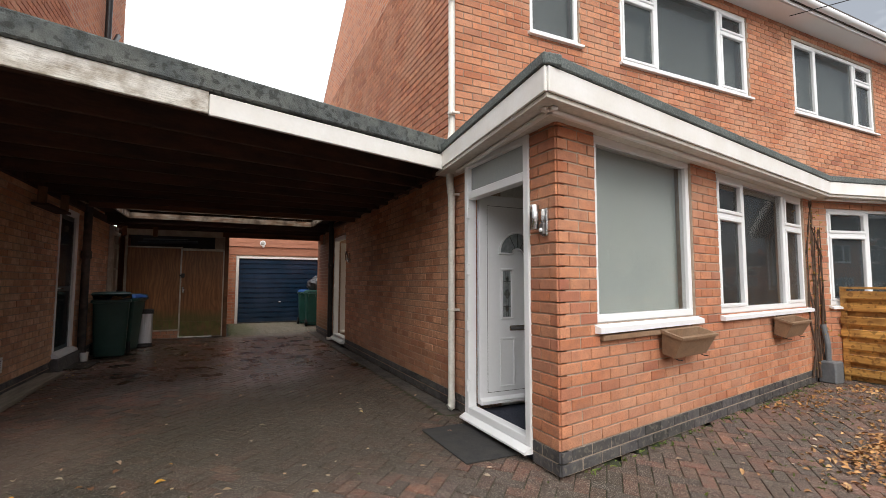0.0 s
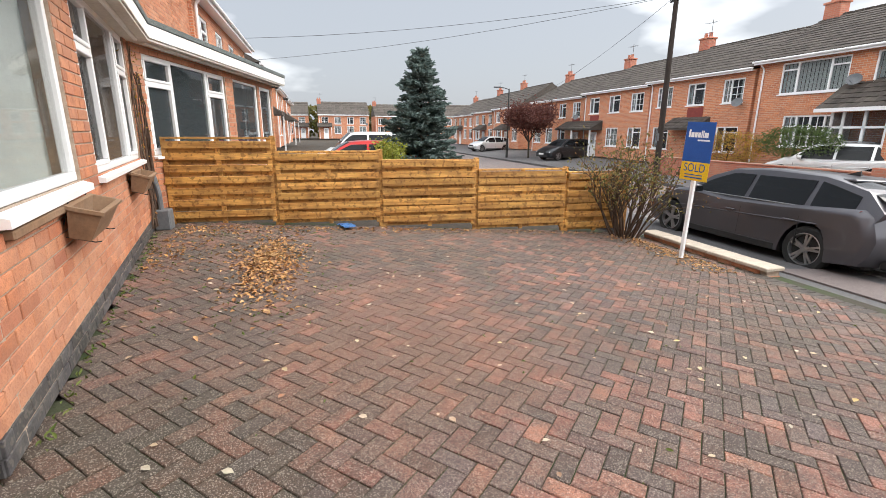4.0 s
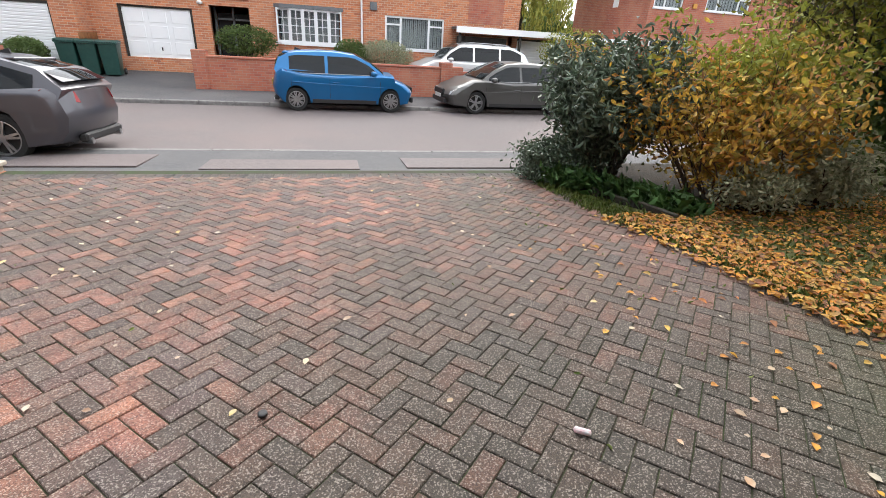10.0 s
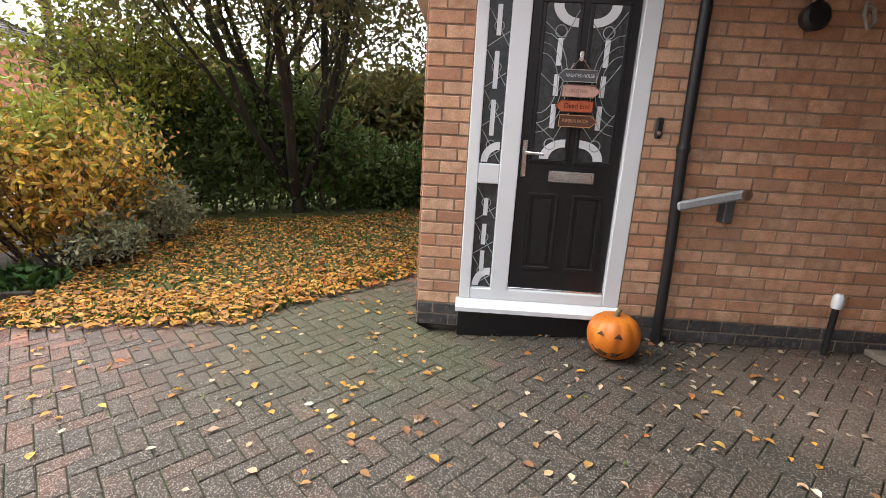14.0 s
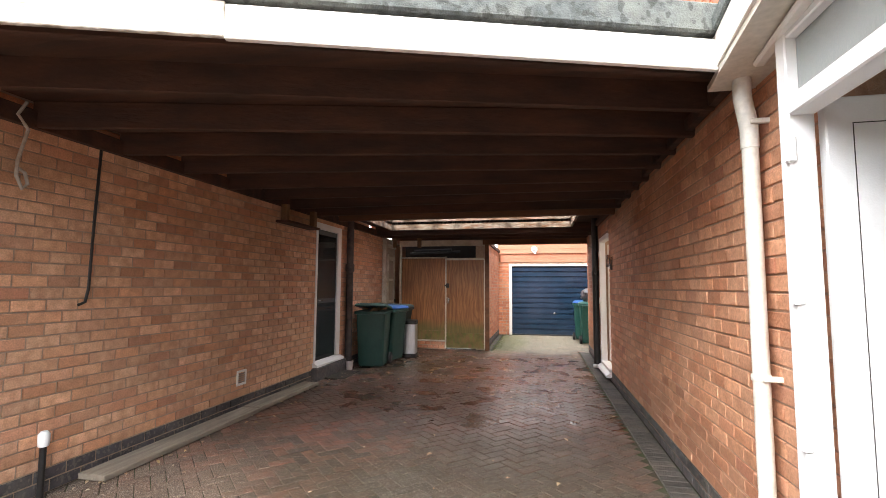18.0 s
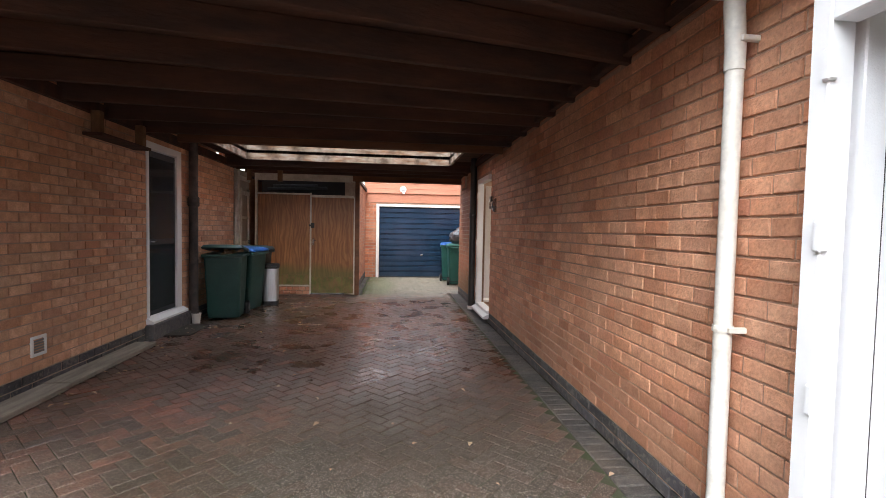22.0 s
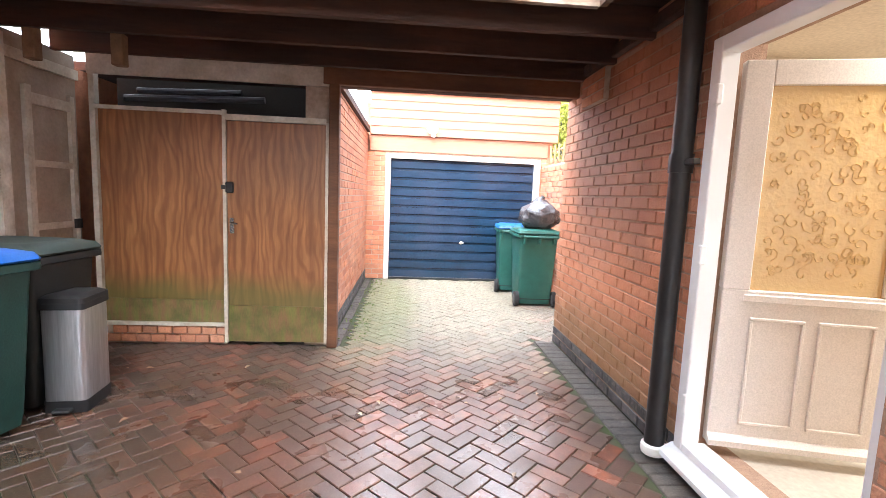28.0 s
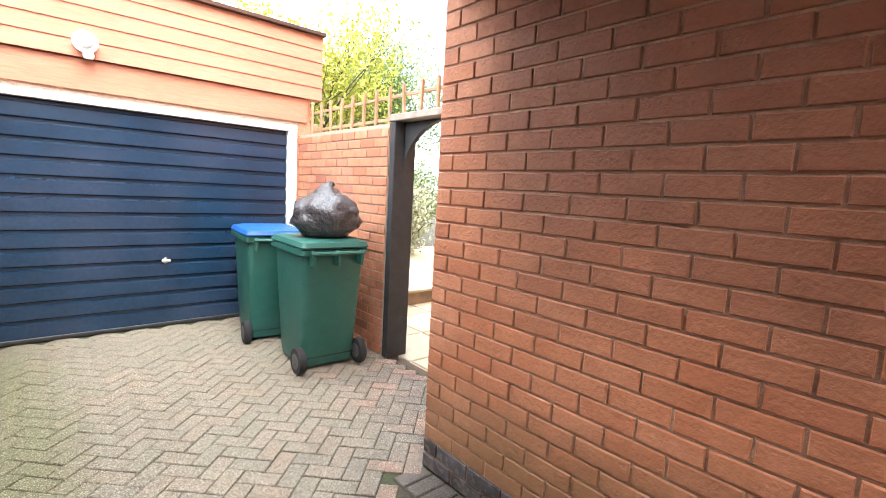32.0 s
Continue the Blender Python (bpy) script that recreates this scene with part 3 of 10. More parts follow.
road = structure("road", strip((KERB_NEAR[0] - 0.06, KERB_NEAR[1]), -0.665, (KERB_FAR[0] + 0.06, KERB_FAR[1]), -0.70), ASPHALT, "worn reddish grey asphalt street with patches", "road")
near_path = structure("pavement_near", strip((-7.03, 0.0), -0.428, (KERB_NEAR[0] + 0.06, KERB_NEAR[1]), -0.555), PATHTAR, "dark wet tarmac footway", "pavement")
far_path = structure("pavement_far", strip((KERB_FAR[0] - 0.06, KERB_FAR[1]), -0.60, (-17.3, 0.0), -0.59), PATHTAR, "dark wet tarmac footway across the street", "pavement")
far_plots = structure("ground_plots", strip((-17.3, 0.0), -0.59, (-19.9, 0.0), -0.385), PATHTAR, "grey tarmac forecourts of the houses across the street", "ground")
structure("ground_rear_plots", strip((-19.9, 0.0), -0.385, (-60, 0.0), -0.385), PATHTAR, "ground behind the house fronts across the street", "ground")


def kerb_line(name, x0, x1, ya, yb, z0, z1, n):
    k = thing(name, "worn grey concrete kerb along the street", "kerb", pose((x0 + x1) / 2, (ya + yb) / 2, z0))
    for i in range(n):
        a, b = i / n, (i + 1) / n
        c = (a + b) / 2
        ln = (x1 - x0) / n
        part("kerbstone", bx(-ln / 2 + 0.005, ln / 2 - 0.005, -0.065, 0.065, 0, z1 - z0, 0.015), KERB, k,
             at=pose(x0 + (x1 - x0) * c - (x0 + x1) / 2, ya + (yb - ya) * c - (ya + yb) / 2, rng.uniform(-0.006, 0.004), 0, 0, math.degrees(math.atan2(yb - ya, x1 - x0))))


kerb_line("kerb_near", -16, 14, KERB_NEAR[0] - 0.1, KERB_NEAR[0] + 0.08, -0.72, -0.553, 33)
kerb_line("kerb_far", -26, 10, KERB_FAR[0] - 0.2, KERB_FAR[0] + 0.08, -0.74, -0.598, 40)
# tarmac patches in the footway
for x0, x1, y0, y1 in ((-4.6, -2.6, -8.3, -7.5), (-1.9, 0.2, -8.1, -7.4), (1.0, 2.6, -8.5, -7.6)):
    zz = [-0.428 - 0.127 * (-y - 7.03) / 1.86 for y in (y0, y1)]
    v = [(x, y, z + d) for d in (0.003, -0.02) for x in (x0, x1) for y, z in zip((y0, y1), zz)]
    structure("footway_patch", Mesh().add(v, [(0, 2, 3, 1), (4, 5, 7, 6), (0, 4, 6, 2), (1, 3, 7, 5), (0, 1, 5, 4), (2, 6, 7, 3)]), ASPHALT, "lighter tarmac patch in the footway", "paving patch")


def lawn_edge(y):
    """Left edge of the paving in front of the houses."""
    pts = [(-7.1, -4.15), (-5.8, -4.28), (-4.7, -4.38), (-4.1, -4.53), (-3.2, -4.63), (-2.6, -4.70), (-2.1, -5.3), (-1.4, -5.95), (0.0, -6.2)]
    for (ya, xa), (yb, xb) in zip(pts, pts[1:]):
        if y <= yb:
            return xa + (xb - xa) * clamp((y - ya) / (yb - ya))
    return pts[-1][1]


def fence_x(y):
    """The line of the boundary fence."""
    return 5.38 + 0.055 * y


def on_drive(x, y):
    if y > GY or y < -7.02:
        return False
    if y > 9.7 and x > 0:
        return x < 0.72 and y < GY
    if y > 9.45:
        return SHED_X < x < 0.75
    if x > 0.3 and y > -0.3:
        return y < -0.36 + 0.194 * (x + 0.13) and x < fence_x(y)
    if y > 0:
        return NX - 0.02 < x < 0.02
    if y > -1.28 and x < NX:
        return False
    return lawn_edge(y) < x < fence_x(y)


# joint bed under the blocks
m = Mesh()
step = 0.25
for iy in range(int(-7.25 / step), int(13.25 / step)):
    for ix in range(int(-6.5 / step), int(5.75 / step)):
        x, y = ix * step, iy * step
        if on_drive(x + step / 2, y + step / 2) or on_drive(x + 0.02, y + 0.02) or on_drive(x + step, y + step):
            m.add([(a, b, gz(a, b) - 0.010) for a, b in ((x, y), (x + step, y), (x + step, y + step), (x, y + step))], [(0, 1, 2, 3)])
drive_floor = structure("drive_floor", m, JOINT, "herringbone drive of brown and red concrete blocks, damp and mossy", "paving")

# herringbone blocks at 45 degrees, with a dark border course along the walls
PW = 0.1
pr = random.Random(11)
c45 = math.sqrt(0.5)
loose = Mesh()
count = 0


def paver_shape(a, b, c=0.006):
    """A block in the plane: half length a, half width b."""
    v = [(s * (a - k), t * (b - k), z) for k, z in ((c, 0.0), (0, -c), (0, -0.02)) for s, t in ((-1, -1), (1, -1), (1, 1), (-1, 1))]
    return v, [(0, 1, 2, 3)] + [(r * 4 + i, r * 4 + 4 + i, r * 4 + 4 + (i + 1) % 4, r * 4 + (i + 1) % 4) for r in (0, 1) for i in range(4)]


PV, PF = paver_shape(PW - 0.0028, PW / 2 - 0.0028, 0.004)
PAVER_ME = bpy.data.meshes.new("paver")
PAVER_ME.from_pydata(PV, [], PF)
PAVER_ME.materials.append(PAVER)


def tilt(x, y):
    e = 0.05
    n = Vector((-(gz(x + e, y) - gz(x - e, y)) / (2 * e), -(gz(x, y + e) - gz(x, y - e)) / (2 * e), 1)).normalized()
    return Vector((0, 0, 1)).rotation_difference(n).to_matrix().to_4x4()


BORDER = 0.21
for i in range(-130, 170):
    for j in range(-130, 170):
        d = (i - j) % 4
        if d not in (0, 2):
            continue
        ca, cb = ((i + 1) * PW, (j + 0.5) * PW) if d == 0 else ((i + 0.5) * PW, j * PW)
        x, y = (ca - cb) * c45 - 1.2, (ca + cb) * c45 + 1.0
        if not on_drive(x, y) or (1.3 < y < 9.7 and x > -BORDER) or (y > 9.5 and x < SHED_X + 0.12):
            continue
        m4 = Matrix.Translation((x, y, gz(x, y) + pr.uniform(-0.003, 0.002))) @ tilt(x, y) @ Matrix.Rotation(radians(45 + (0 if d == 0 else 90)) + pr.uniform(-0.015, 0.015), 4, "Z") @ Matrix.Rotation(pr.uniform(-0.01, 0.01), 4, "X")
        if -3.0 < x < -0.4 and -3.2 < y < -0.7 and count < 300:
            count += 1
            PIECES.append(("paver", PAVER_ME, m4, drive_floor))
        else:
            loose.add(PV, PF, m4)
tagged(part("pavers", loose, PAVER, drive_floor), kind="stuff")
edge = Mesh()
for k in range(84):
    edge.add(*paver_shape(PW - 0.004, PW / 2 - 0.004), Matrix.Translation((-0.105, 1.35 + k * PW, 0.001)))
for k in range(36):
    edge.add(*paver_shape(PW / 2 - 0.004, PW - 0.004), Matrix.Translation((SHED_X + 0.06, 9.5 + k * 2 * PW, 0.001)))
for k in range(64):
    edge.add(*paver_shape(PW / 2 - 0.004, PW - 0.004), Matrix.Translation((-4.3 + k * 0.105, -6.93, gz(0, -6.93) + 0.004)))
tagged(part("border_blocks", edge, material("dark_paver", (0.075, 0.066, 0.06), (0.042, 0.038, 0.036), 20, 0.75, 0.8, 140, rnd=0.35, c=(0.13, 0.10, 0.075), stain=3, amount=0.5, speck=((0.22, 0.19, 0.16), 120.0, 0.4)), drive_floor, "dark grey border course"), kind="stuff")

# ---- our house ----
SD0, SD1 = 6.45, 7.47      # side door opening along y
CH = 2.52                  # height of the walls under the carport
SIDE_BRICK = material("side_brick", (0.50, 0.24, 0.13), (0.44, 0.20, 0.11), 14, 0.75, 0.8, 70, rnd=0.16, dist=0.006, mottle=0.9,
                      stops=[(0.0, (0.54, 0.22, 0.115)), (0.3, (0.69, 0.335, 0.19)), (0.6, (0.74, 0.40, 0.245)), (0.85, (0.66, 0.34, 0.205)), (1.0, (0.48, 0.19, 0.12))], c=(0.68, 0.41, 0.27), stain=1.3, amount=0.4)
# broad dull patch tones the far end down for dimmer light; smears, moss follow
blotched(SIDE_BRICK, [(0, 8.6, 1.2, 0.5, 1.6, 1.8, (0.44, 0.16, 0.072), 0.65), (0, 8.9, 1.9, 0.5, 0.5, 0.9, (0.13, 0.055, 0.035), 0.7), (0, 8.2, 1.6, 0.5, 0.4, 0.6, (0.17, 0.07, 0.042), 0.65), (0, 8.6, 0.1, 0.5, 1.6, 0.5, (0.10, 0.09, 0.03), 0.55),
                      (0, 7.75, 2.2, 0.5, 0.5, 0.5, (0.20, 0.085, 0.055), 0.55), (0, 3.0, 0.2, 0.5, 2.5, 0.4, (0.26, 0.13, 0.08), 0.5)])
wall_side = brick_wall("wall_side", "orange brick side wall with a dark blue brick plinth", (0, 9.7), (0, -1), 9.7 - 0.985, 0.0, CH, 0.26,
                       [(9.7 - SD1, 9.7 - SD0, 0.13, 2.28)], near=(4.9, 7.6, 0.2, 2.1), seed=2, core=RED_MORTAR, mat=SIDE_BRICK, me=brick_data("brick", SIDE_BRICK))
wall_pier = moved(brick_wall("wall_pier", "orange brick corner pillar of the porch", (0, 0.31), (0, -1), 0.31, 0.0, 2.45, 0.239, seed=3, near=(0, 1, 0, 3), core_end=0.04), PORCH_SIDE)
W1, W2 = (0.43, 1.92), (2.44, 4.98)
wall_front = moved(brick_wall("wall_front", "orange brick porch front with window openings", (0, 0), (1, 0), 5.2, 0.0, 2.45, 0.24,
                        [(W1[0], W1[1], 1.0, 2.44), (W2[0], W2[1], 0.99, 2.44)], near=(0.0, 2.0, 0.1, 2.3), seed=4, core_start=0.075), PORCH_FRONT)
wall_end = moved(brick_wall("wall_end", "short brick return at the end of the porch", (5.2, 0), (0, 1), 0.9, 0.0, 2.4, 0.24, seed=5), PORCH_FRONT)
wall_gable = brick_wall("wall_gable", "orange brick gable wall above the carport", (0, 9.4), (0, -1), 9.4 - YH, 2.80, 5.75, 0.26, [(3.1, 3.7, 3.1, 3.9)], plinth=0, seed=6)
UW = [(1.02, 1.78, 4.32, 5.5), (2.50, 5.26, 4.25, 5.58), (6.50, 9.22, 4.22, 5.52), (9.90, 10.56, 4.3, 5.44)]
wall_upper = brick_wall("wall_upper", "orange brick upper front of the semi-detached pair", (0.0, YH), (1, 0), 12.7, 2.66, 5.75, 0.26, [(a, b, c, d) for a, b, c, d in UW], plinth=0, seed=7)
brick_wall("wall_back", "brick rear wall of the house", (10.0, 9.66), (-1, 0), 9.72, 0.0, 2.0, 0.26, seed=8, plinth=2)
structure("wall_rear_upper", bx(0.02, 12.5, 9.40, 9.64, 2.0, 5.75), BRICK, "plain rear wall of the house", "wall")
structure("wall_party", bx(12.4, 12.65, 1.8, 9.3, 0.0, 5.75), BRICK, "plain end wall of the pair", "wall")
# inside of the porch and of the side lobby
ROOM = material("cream_wall", (0.62, 0.57, 0.50), (0.58, 0.53, 0.46), 3, 0.8, 0.05, 40)
HALL = material("warm_hall_paint", (0.74, 0.66, 0.54), (0.70, 0.62, 0.50), 3, 0.8, 0.05, 40)
moved(structure("porch_floor", Mesh().prism([(0.02, 0.26), (1.7, 0.59), (1.7, 2.6), (0.17, 2.6), (0.17, 1.33), (0.02, 1.33)], 0.0, 0.11, "z"), material("dark_blue_mat", (0.03, 0.035, 0.055), (0.02, 0.024, 0.04), 40, 0.9, 0.4, 200), "dark blue porch floor", "floor"), PORCH_SIDE)
moved(structure("porch_inner_wall", bx(0.28, 3.9, 2.6, 2.7, 0.0, 2.4), ROOM, "cream inner wall of the porch", "wall"), PORCH_SIDE)
moved(structure("porch_side_wall", bx(0.14, 1.7, 1.345, 1.42, 0.112, 2.412), material("white_inner_paint", (0.78, 0.77, 0.74), (0.74, 0.73, 0.70), 4, 0.6, 0.2, 40), "white painted wall behind the open door", "wall"), PORCH_SIDE)
moved(structure("porch_partition", bx(1.72, 1.80, 0.62, 2.6, 0.11, 2.4), ROOM, "cream partition inside the porch", "wall"), PORCH_SIDE)
moved(structure("porch_ceiling", Mesh().prism([(0.02, 0.1), (3.9, 0.86), (3.9, 2.7), (0.17, 2.7), (0.17, 1.33), (0.02, 1.33)], 2.415, 2.427, "z"), ROOM, "cream porch ceiling", "ceiling"), PORCH_SIDE)
structure("lobby_floor", bx(0.02, 3.0, 5.5, 8.6, 0.0, 0.12), material("cream_floor_tile", (0.55, 0.50, 0.42), (0.5, 0.45, 0.38), 6, 0.35, 0.1, 40), "cream tiled lobby floor", "floor")
structure("lobby_wall", bx(2.9, 3.0, 5.5, 8.6, 0.12, 2.6), HALL, "warm cream lobby wall", "wall")
structure("lobby_wall_south", bx(0.28, 3.0, 5.4, 5.5, 0.12, 2.6), HALL, "warm cream lobby wall", "wall")
structure("lobby_wall_north", bx(0.28, 3.0, 8.6, 8.7, 0.12, 2.6), HALL, "warm cream lobby wall", "wall")
structure("lobby_ceiling", bx(0.02, 3.0, 5.4, 8.7, 2.6, 2.64), HALL, "cream lobby ceiling", "ceiling")
lamp = new("lobby_lamp", bpy.data.lights.new("lobby_lamp", "AREA"))
lamp.data.energy, lamp.data.size, lamp.data.color = 8.5, 0.5, (1.0, 0.90, 0.77)
lamp.matrix_world = look((1.3, 7.0, 2.55), (1.3, 7.0, 0))

# porch roof: soffit, white fascia and felt edge on two sides, bent at the far end
SOFFIT = material("pale_soffit", (0.66, 0.63, 0.57), (0.6, 0.57, 0.5), 3, 0.6, 0.1, 30)
roof = thing("porch_roof", "flat felt porch roof with a white fascia board", "roof", pose(0, 0, 2.43))
OVY = -0.26


def front_at(u, v):
    p = PORCH_FRONT @ Vector((u, v, 0))
    return (p.x, p.y)


SIDE_X = -0.22             # the side run closes on the wall towards the downpipe
NOSE, BEND, TAIL_ = front_at(-0.39, OVY), front_at(5.07, OVY), (10.9, -0.88)
part("soffit", Mesh().prism([NOSE, BEND, TAIL_, (10.9, YH), (SIDE_X, YH)], 0.0, 0.03, "z"), SOFFIT, roof, "pale painted soffit")
part("deck", Mesh().prism([(NOSE[0] + 0.03, NOSE[1] + 0.035), (BEND[0], BEND[1] + 0.03), (TAIL_[0], TAIL_[1] + 0.03), (10.9, YH - 0.01), (SIDE_X + 0.03, YH - 0.01)], 0.032, 0.225, "z"), FELT, roof)
for a, b, nm in (((SIDE_X - 0.01, YH - 0.2), NOSE, "side"), (NOSE, BEND, "front"), (BEND, TAIL_, "next")):
    turn_ = math.degrees(math.atan2(b[1] - a[1], b[0] - a[0]))
    ln_ = math.hypot(b[0] - a[0], b[1] - a[1])
    part("fascia_" + nm, bx(0, ln_ + 0.01, -0.022, -0.001, 0.03, 0.19, 0.004), FASCIA, roof, "white painted fascia", at=pose(a[0], a[1], 0, 0, 0, turn_))
    part("felt_" + nm, bx(-0.01, ln_ + 0.03, -0.037, 0.1, 0.192, 0.268, 0.008), FELT, roof, "green mineral felt edge", at=pose(a[0], a[1], 0, 0, 0, turn_))
    part("bed_mould", bx(0.1, ln_ - 0.1, 0.10, 0.15, -0.03, 0.0, 0.01), FASCIA, roof, at=pose(a[0], a[1], 0, 0, 0, turn_))

structure("wall_head", bx(0.004, 0.24, 0.9, 9.68, 2.525, 2.795), BRICK, "brick courses above the carport deck", "wall")
# main roof, eaves and gutter
main_roof = thing("main_roof", "dark tiled roof with white eaves and gutter", "roof", pose(6.2, 5.58, 5.71))
part("slope", Mesh().prism([(-4.5, 0.05), (-4.55, 0.2), (0, 2.6), (4.3, 0.2), (4.25, 0.05)], -6.19, 6.45, "x"), TILE, main_roof)
part("eaves_soffit", bx(-6.4, 6.4, -4.45, -4.05, 0.0, 0.03), PVC, main_roof)
part("eaves_fascia", bx(-6.4, 6.4, -4.48, -4.46, 0.0, 0.2), PVC, main_roof)
g = Mesh()
g.tube([(-6.45, -4.54, 0.10), (6.45, -4.54, 0.10)], 0.055, 10)
part("gutter", g, PVC, main_roof, smooth=True)

# ---- carport ----
FY0, FY1 = -0.08, 1.39      # front edge at the neighbour's side and at ours
PORT_Y = 0.34              # where its timbers are counted from
SLANT = math.degrees(math.atan2(FY1 - FY0, -NX))
FLEN = math.hypot(FY1 - FY0, NX)
port = thing("carport_roof", "flat carport roof on dark joists with peeling white fascia", "roof", pose(NX, PORT_Y, 2.5))
PEEL = material("peeling_paint", (0.74, 0.72, 0.68), (0.66, 0.63, 0.56), 5, 0.6, 0.5, 40, c=(0.30, 0.25, 0.19), stain=9, amount=0.9, stretch=(0.5, 0.5, 3))
half = FLEN * 0.47
part("fascia_old", bx(0.0, half, -0.025, 0, -0.045, 0.11, 0.004), PEEL, port, "peeling white fascia board", at=pose(0, FY0 - PORT_Y, 0, 0, 0, SLANT))
part("fascia_new", bx(half + 0.004, FLEN - 0.15, -0.03, 0, -0.055, 0.095, 0.004), FASCIA, port, "newer white fascia board", at=pose(0, FY0 - PORT_Y, 0, 0, 0, SLANT))
OLDFELT = material("weathered_felt", (0.11, 0.125, 0.125), (0.055, 0.062, 0.06), 18, 0.9, 0.8, 120, c=(0.17, 0.18, 0.165), stain=4, amount=0.7, speck=((0.03, 0.03, 0.028), 22.0, 0.6))
part("felt_edge", bx(-0.02, FLEN - 0.13, -0.05, 0.3, 0.112, 0.265, 0.012), OLDFELT, port, "green mineral felt edge", at=pose(0, FY0 - PORT_Y, 0, 0, 0, SLANT))
part("deck", Mesh().prism([(0, FY0 - PORT_Y + 0.02), (-NX, FY1 - PORT_Y + 0.02), (-NX, 5.45), (0, 5.45)], 0.17, 0.22, "z"), RAFTER, port)
part("deck_rear", bx(0, -NX, 7.52, 9.45, 0.17, 0.22), RAFTER, port)
part("deck_left", bx(0, 0.46, 5.45, 7.52, 0.17, 0.22), RAFTER, port)
part("deck_right", bx(-NX - 0.48, -NX, 5.45, 7.52, 0.17, 0.22), RAFTER, port)
for k in range(9):
    y = FY0 - PORT_Y + 0.16 + 0.66 * k
    if y < 5.4:
        part("joist", bx(0.02, FLEN - 0.1, -0.025, 0.025, -0.01, 0.17, 0.004), RAFTER, port, at=pose(0, y, rng.uniform(-0.01, 0.01), 0, 0, SLANT * max(0, 1 - k / 7)))
for y in (7.75, 8.3, 8.85):
    part("joist", bx(0.02, -NX - 0.02, y - 0.025, y + 0.025, -0.02, 0.17, 0.004), RAFTER, port)
BROWN = material("brown_timber", (0.17, 0.07, 0.03), (0.10, 0.042, 0.02), 8, 0.7, 0.3, 60, stretch=(0.2, 1, 1))
part("header_beam", bx(0.3, -NX - 0.03, 5.30, 5.37, -0.06, 0.17, 0.005), BROWN, port, "dark brown timber beam")
part("rear_beam", bx(SHED_X - NX - 0.05, -NX - 0.02, 9.02, 9.09, -0.12, 0.17, 0.005), BROWN, port)
part("rear_beam_low", bx(SHED_X - NX - 0.05, -NX - 0.02, 9.20, 9.30, -0.10, 0.12, 0.005), RAFTER, port)
part("wall_plate", bx(0.003, 0.06, 0.1, 8.2, -0.02, 0.1, 0.004), RAFTER, port)
part("wall_plate", bx(-NX - 0.07, -NX - 0.012, 1.1, 9.0, 0.02, 0.1, 0.004), RAFTER, port)
for x, y in ((0.10, 4.1), (0.16, 4.75), (0.25, 8.35), (0.8, 8.4)):
    part("bracket_post", bx(x - 0.04, x + 0.04, y - 0.04, y + 0.04, -0.22, 0.0, 0.006), material("raw_post", (0.22, 0.12, 0.06), (0.15, 0.08, 0.04), 10, 0.8, 0.3, 60), port)
part("bracket_rail", bx(0.02, 0.2, 4.0, 4.9, -0.25, -0.22, 0.004), RAFTER, port)
# skylight
sl = thing("skylight", "flat wired-glass skylight in a rotten timber kerb", "skylight", pose(NX, PORT_Y, 2.5))
ROT = material("flaking_timber", (0.45, 0.40, 0.33), (0.24, 0.13, 0.07), 7, 0.8, 0.6, 50, stretch=(0.5, 1, 2), c=(0.09, 0.06, 0.04), stain=5, amount=0.9)
sx0, sx1, sy0, sy1 = 0.46, -NX - 0.48, 5.45, 7.52
for nm, b in (("kerb_board", bx(sx0, sx1, sy1, sy1 + 0.04, 0.06, 0.36)), ("kerb_board", bx(sx0, sx1, sy0 - 0.04, sy0, 0.06, 0.36)), ("kerb_board", bx(sx0 - 0.04, sx0, sy0, sy1, 0.06, 0.36)), ("kerb_board", bx(sx1, sx1 + 0.04, sy0, sy1, 0.06, 0.36))):
    part(nm, b, ROT, sl, "flaking painted timber kerb")
OPAL = bpy.data.materials.new("opal_sheet")
OPAL.use_nodes = True
OPAL.node_tree.nodes["Principled BSDF"].inputs["Base Color"].default_value = (0.9, 0.92, 0.92, 1)
OPAL.node_tree.nodes["Principled BSDF"].inputs["Roughness"].default_value = 0.25
OPAL.node_tree.nodes["Principled BSDF"].inputs["Alpha"].default_value = 0.2
w = (sx1 - sx0) / 4
for i in range(4):
    part("pane", bx(sx0 + i * w + 0.012, sx0 + (i + 1) * w - 0.012, sy0, sy1, 0.36, 0.366), OPAL, sl, "cloudy glass pane")
for i in range(1, 4):
    part("glazing_bar", bx(sx0 + i * w - 0.014, sx0 + i * w + 0.014, sy0, sy1, 0.33, 0.385, 0.004), RAFTER, sl)

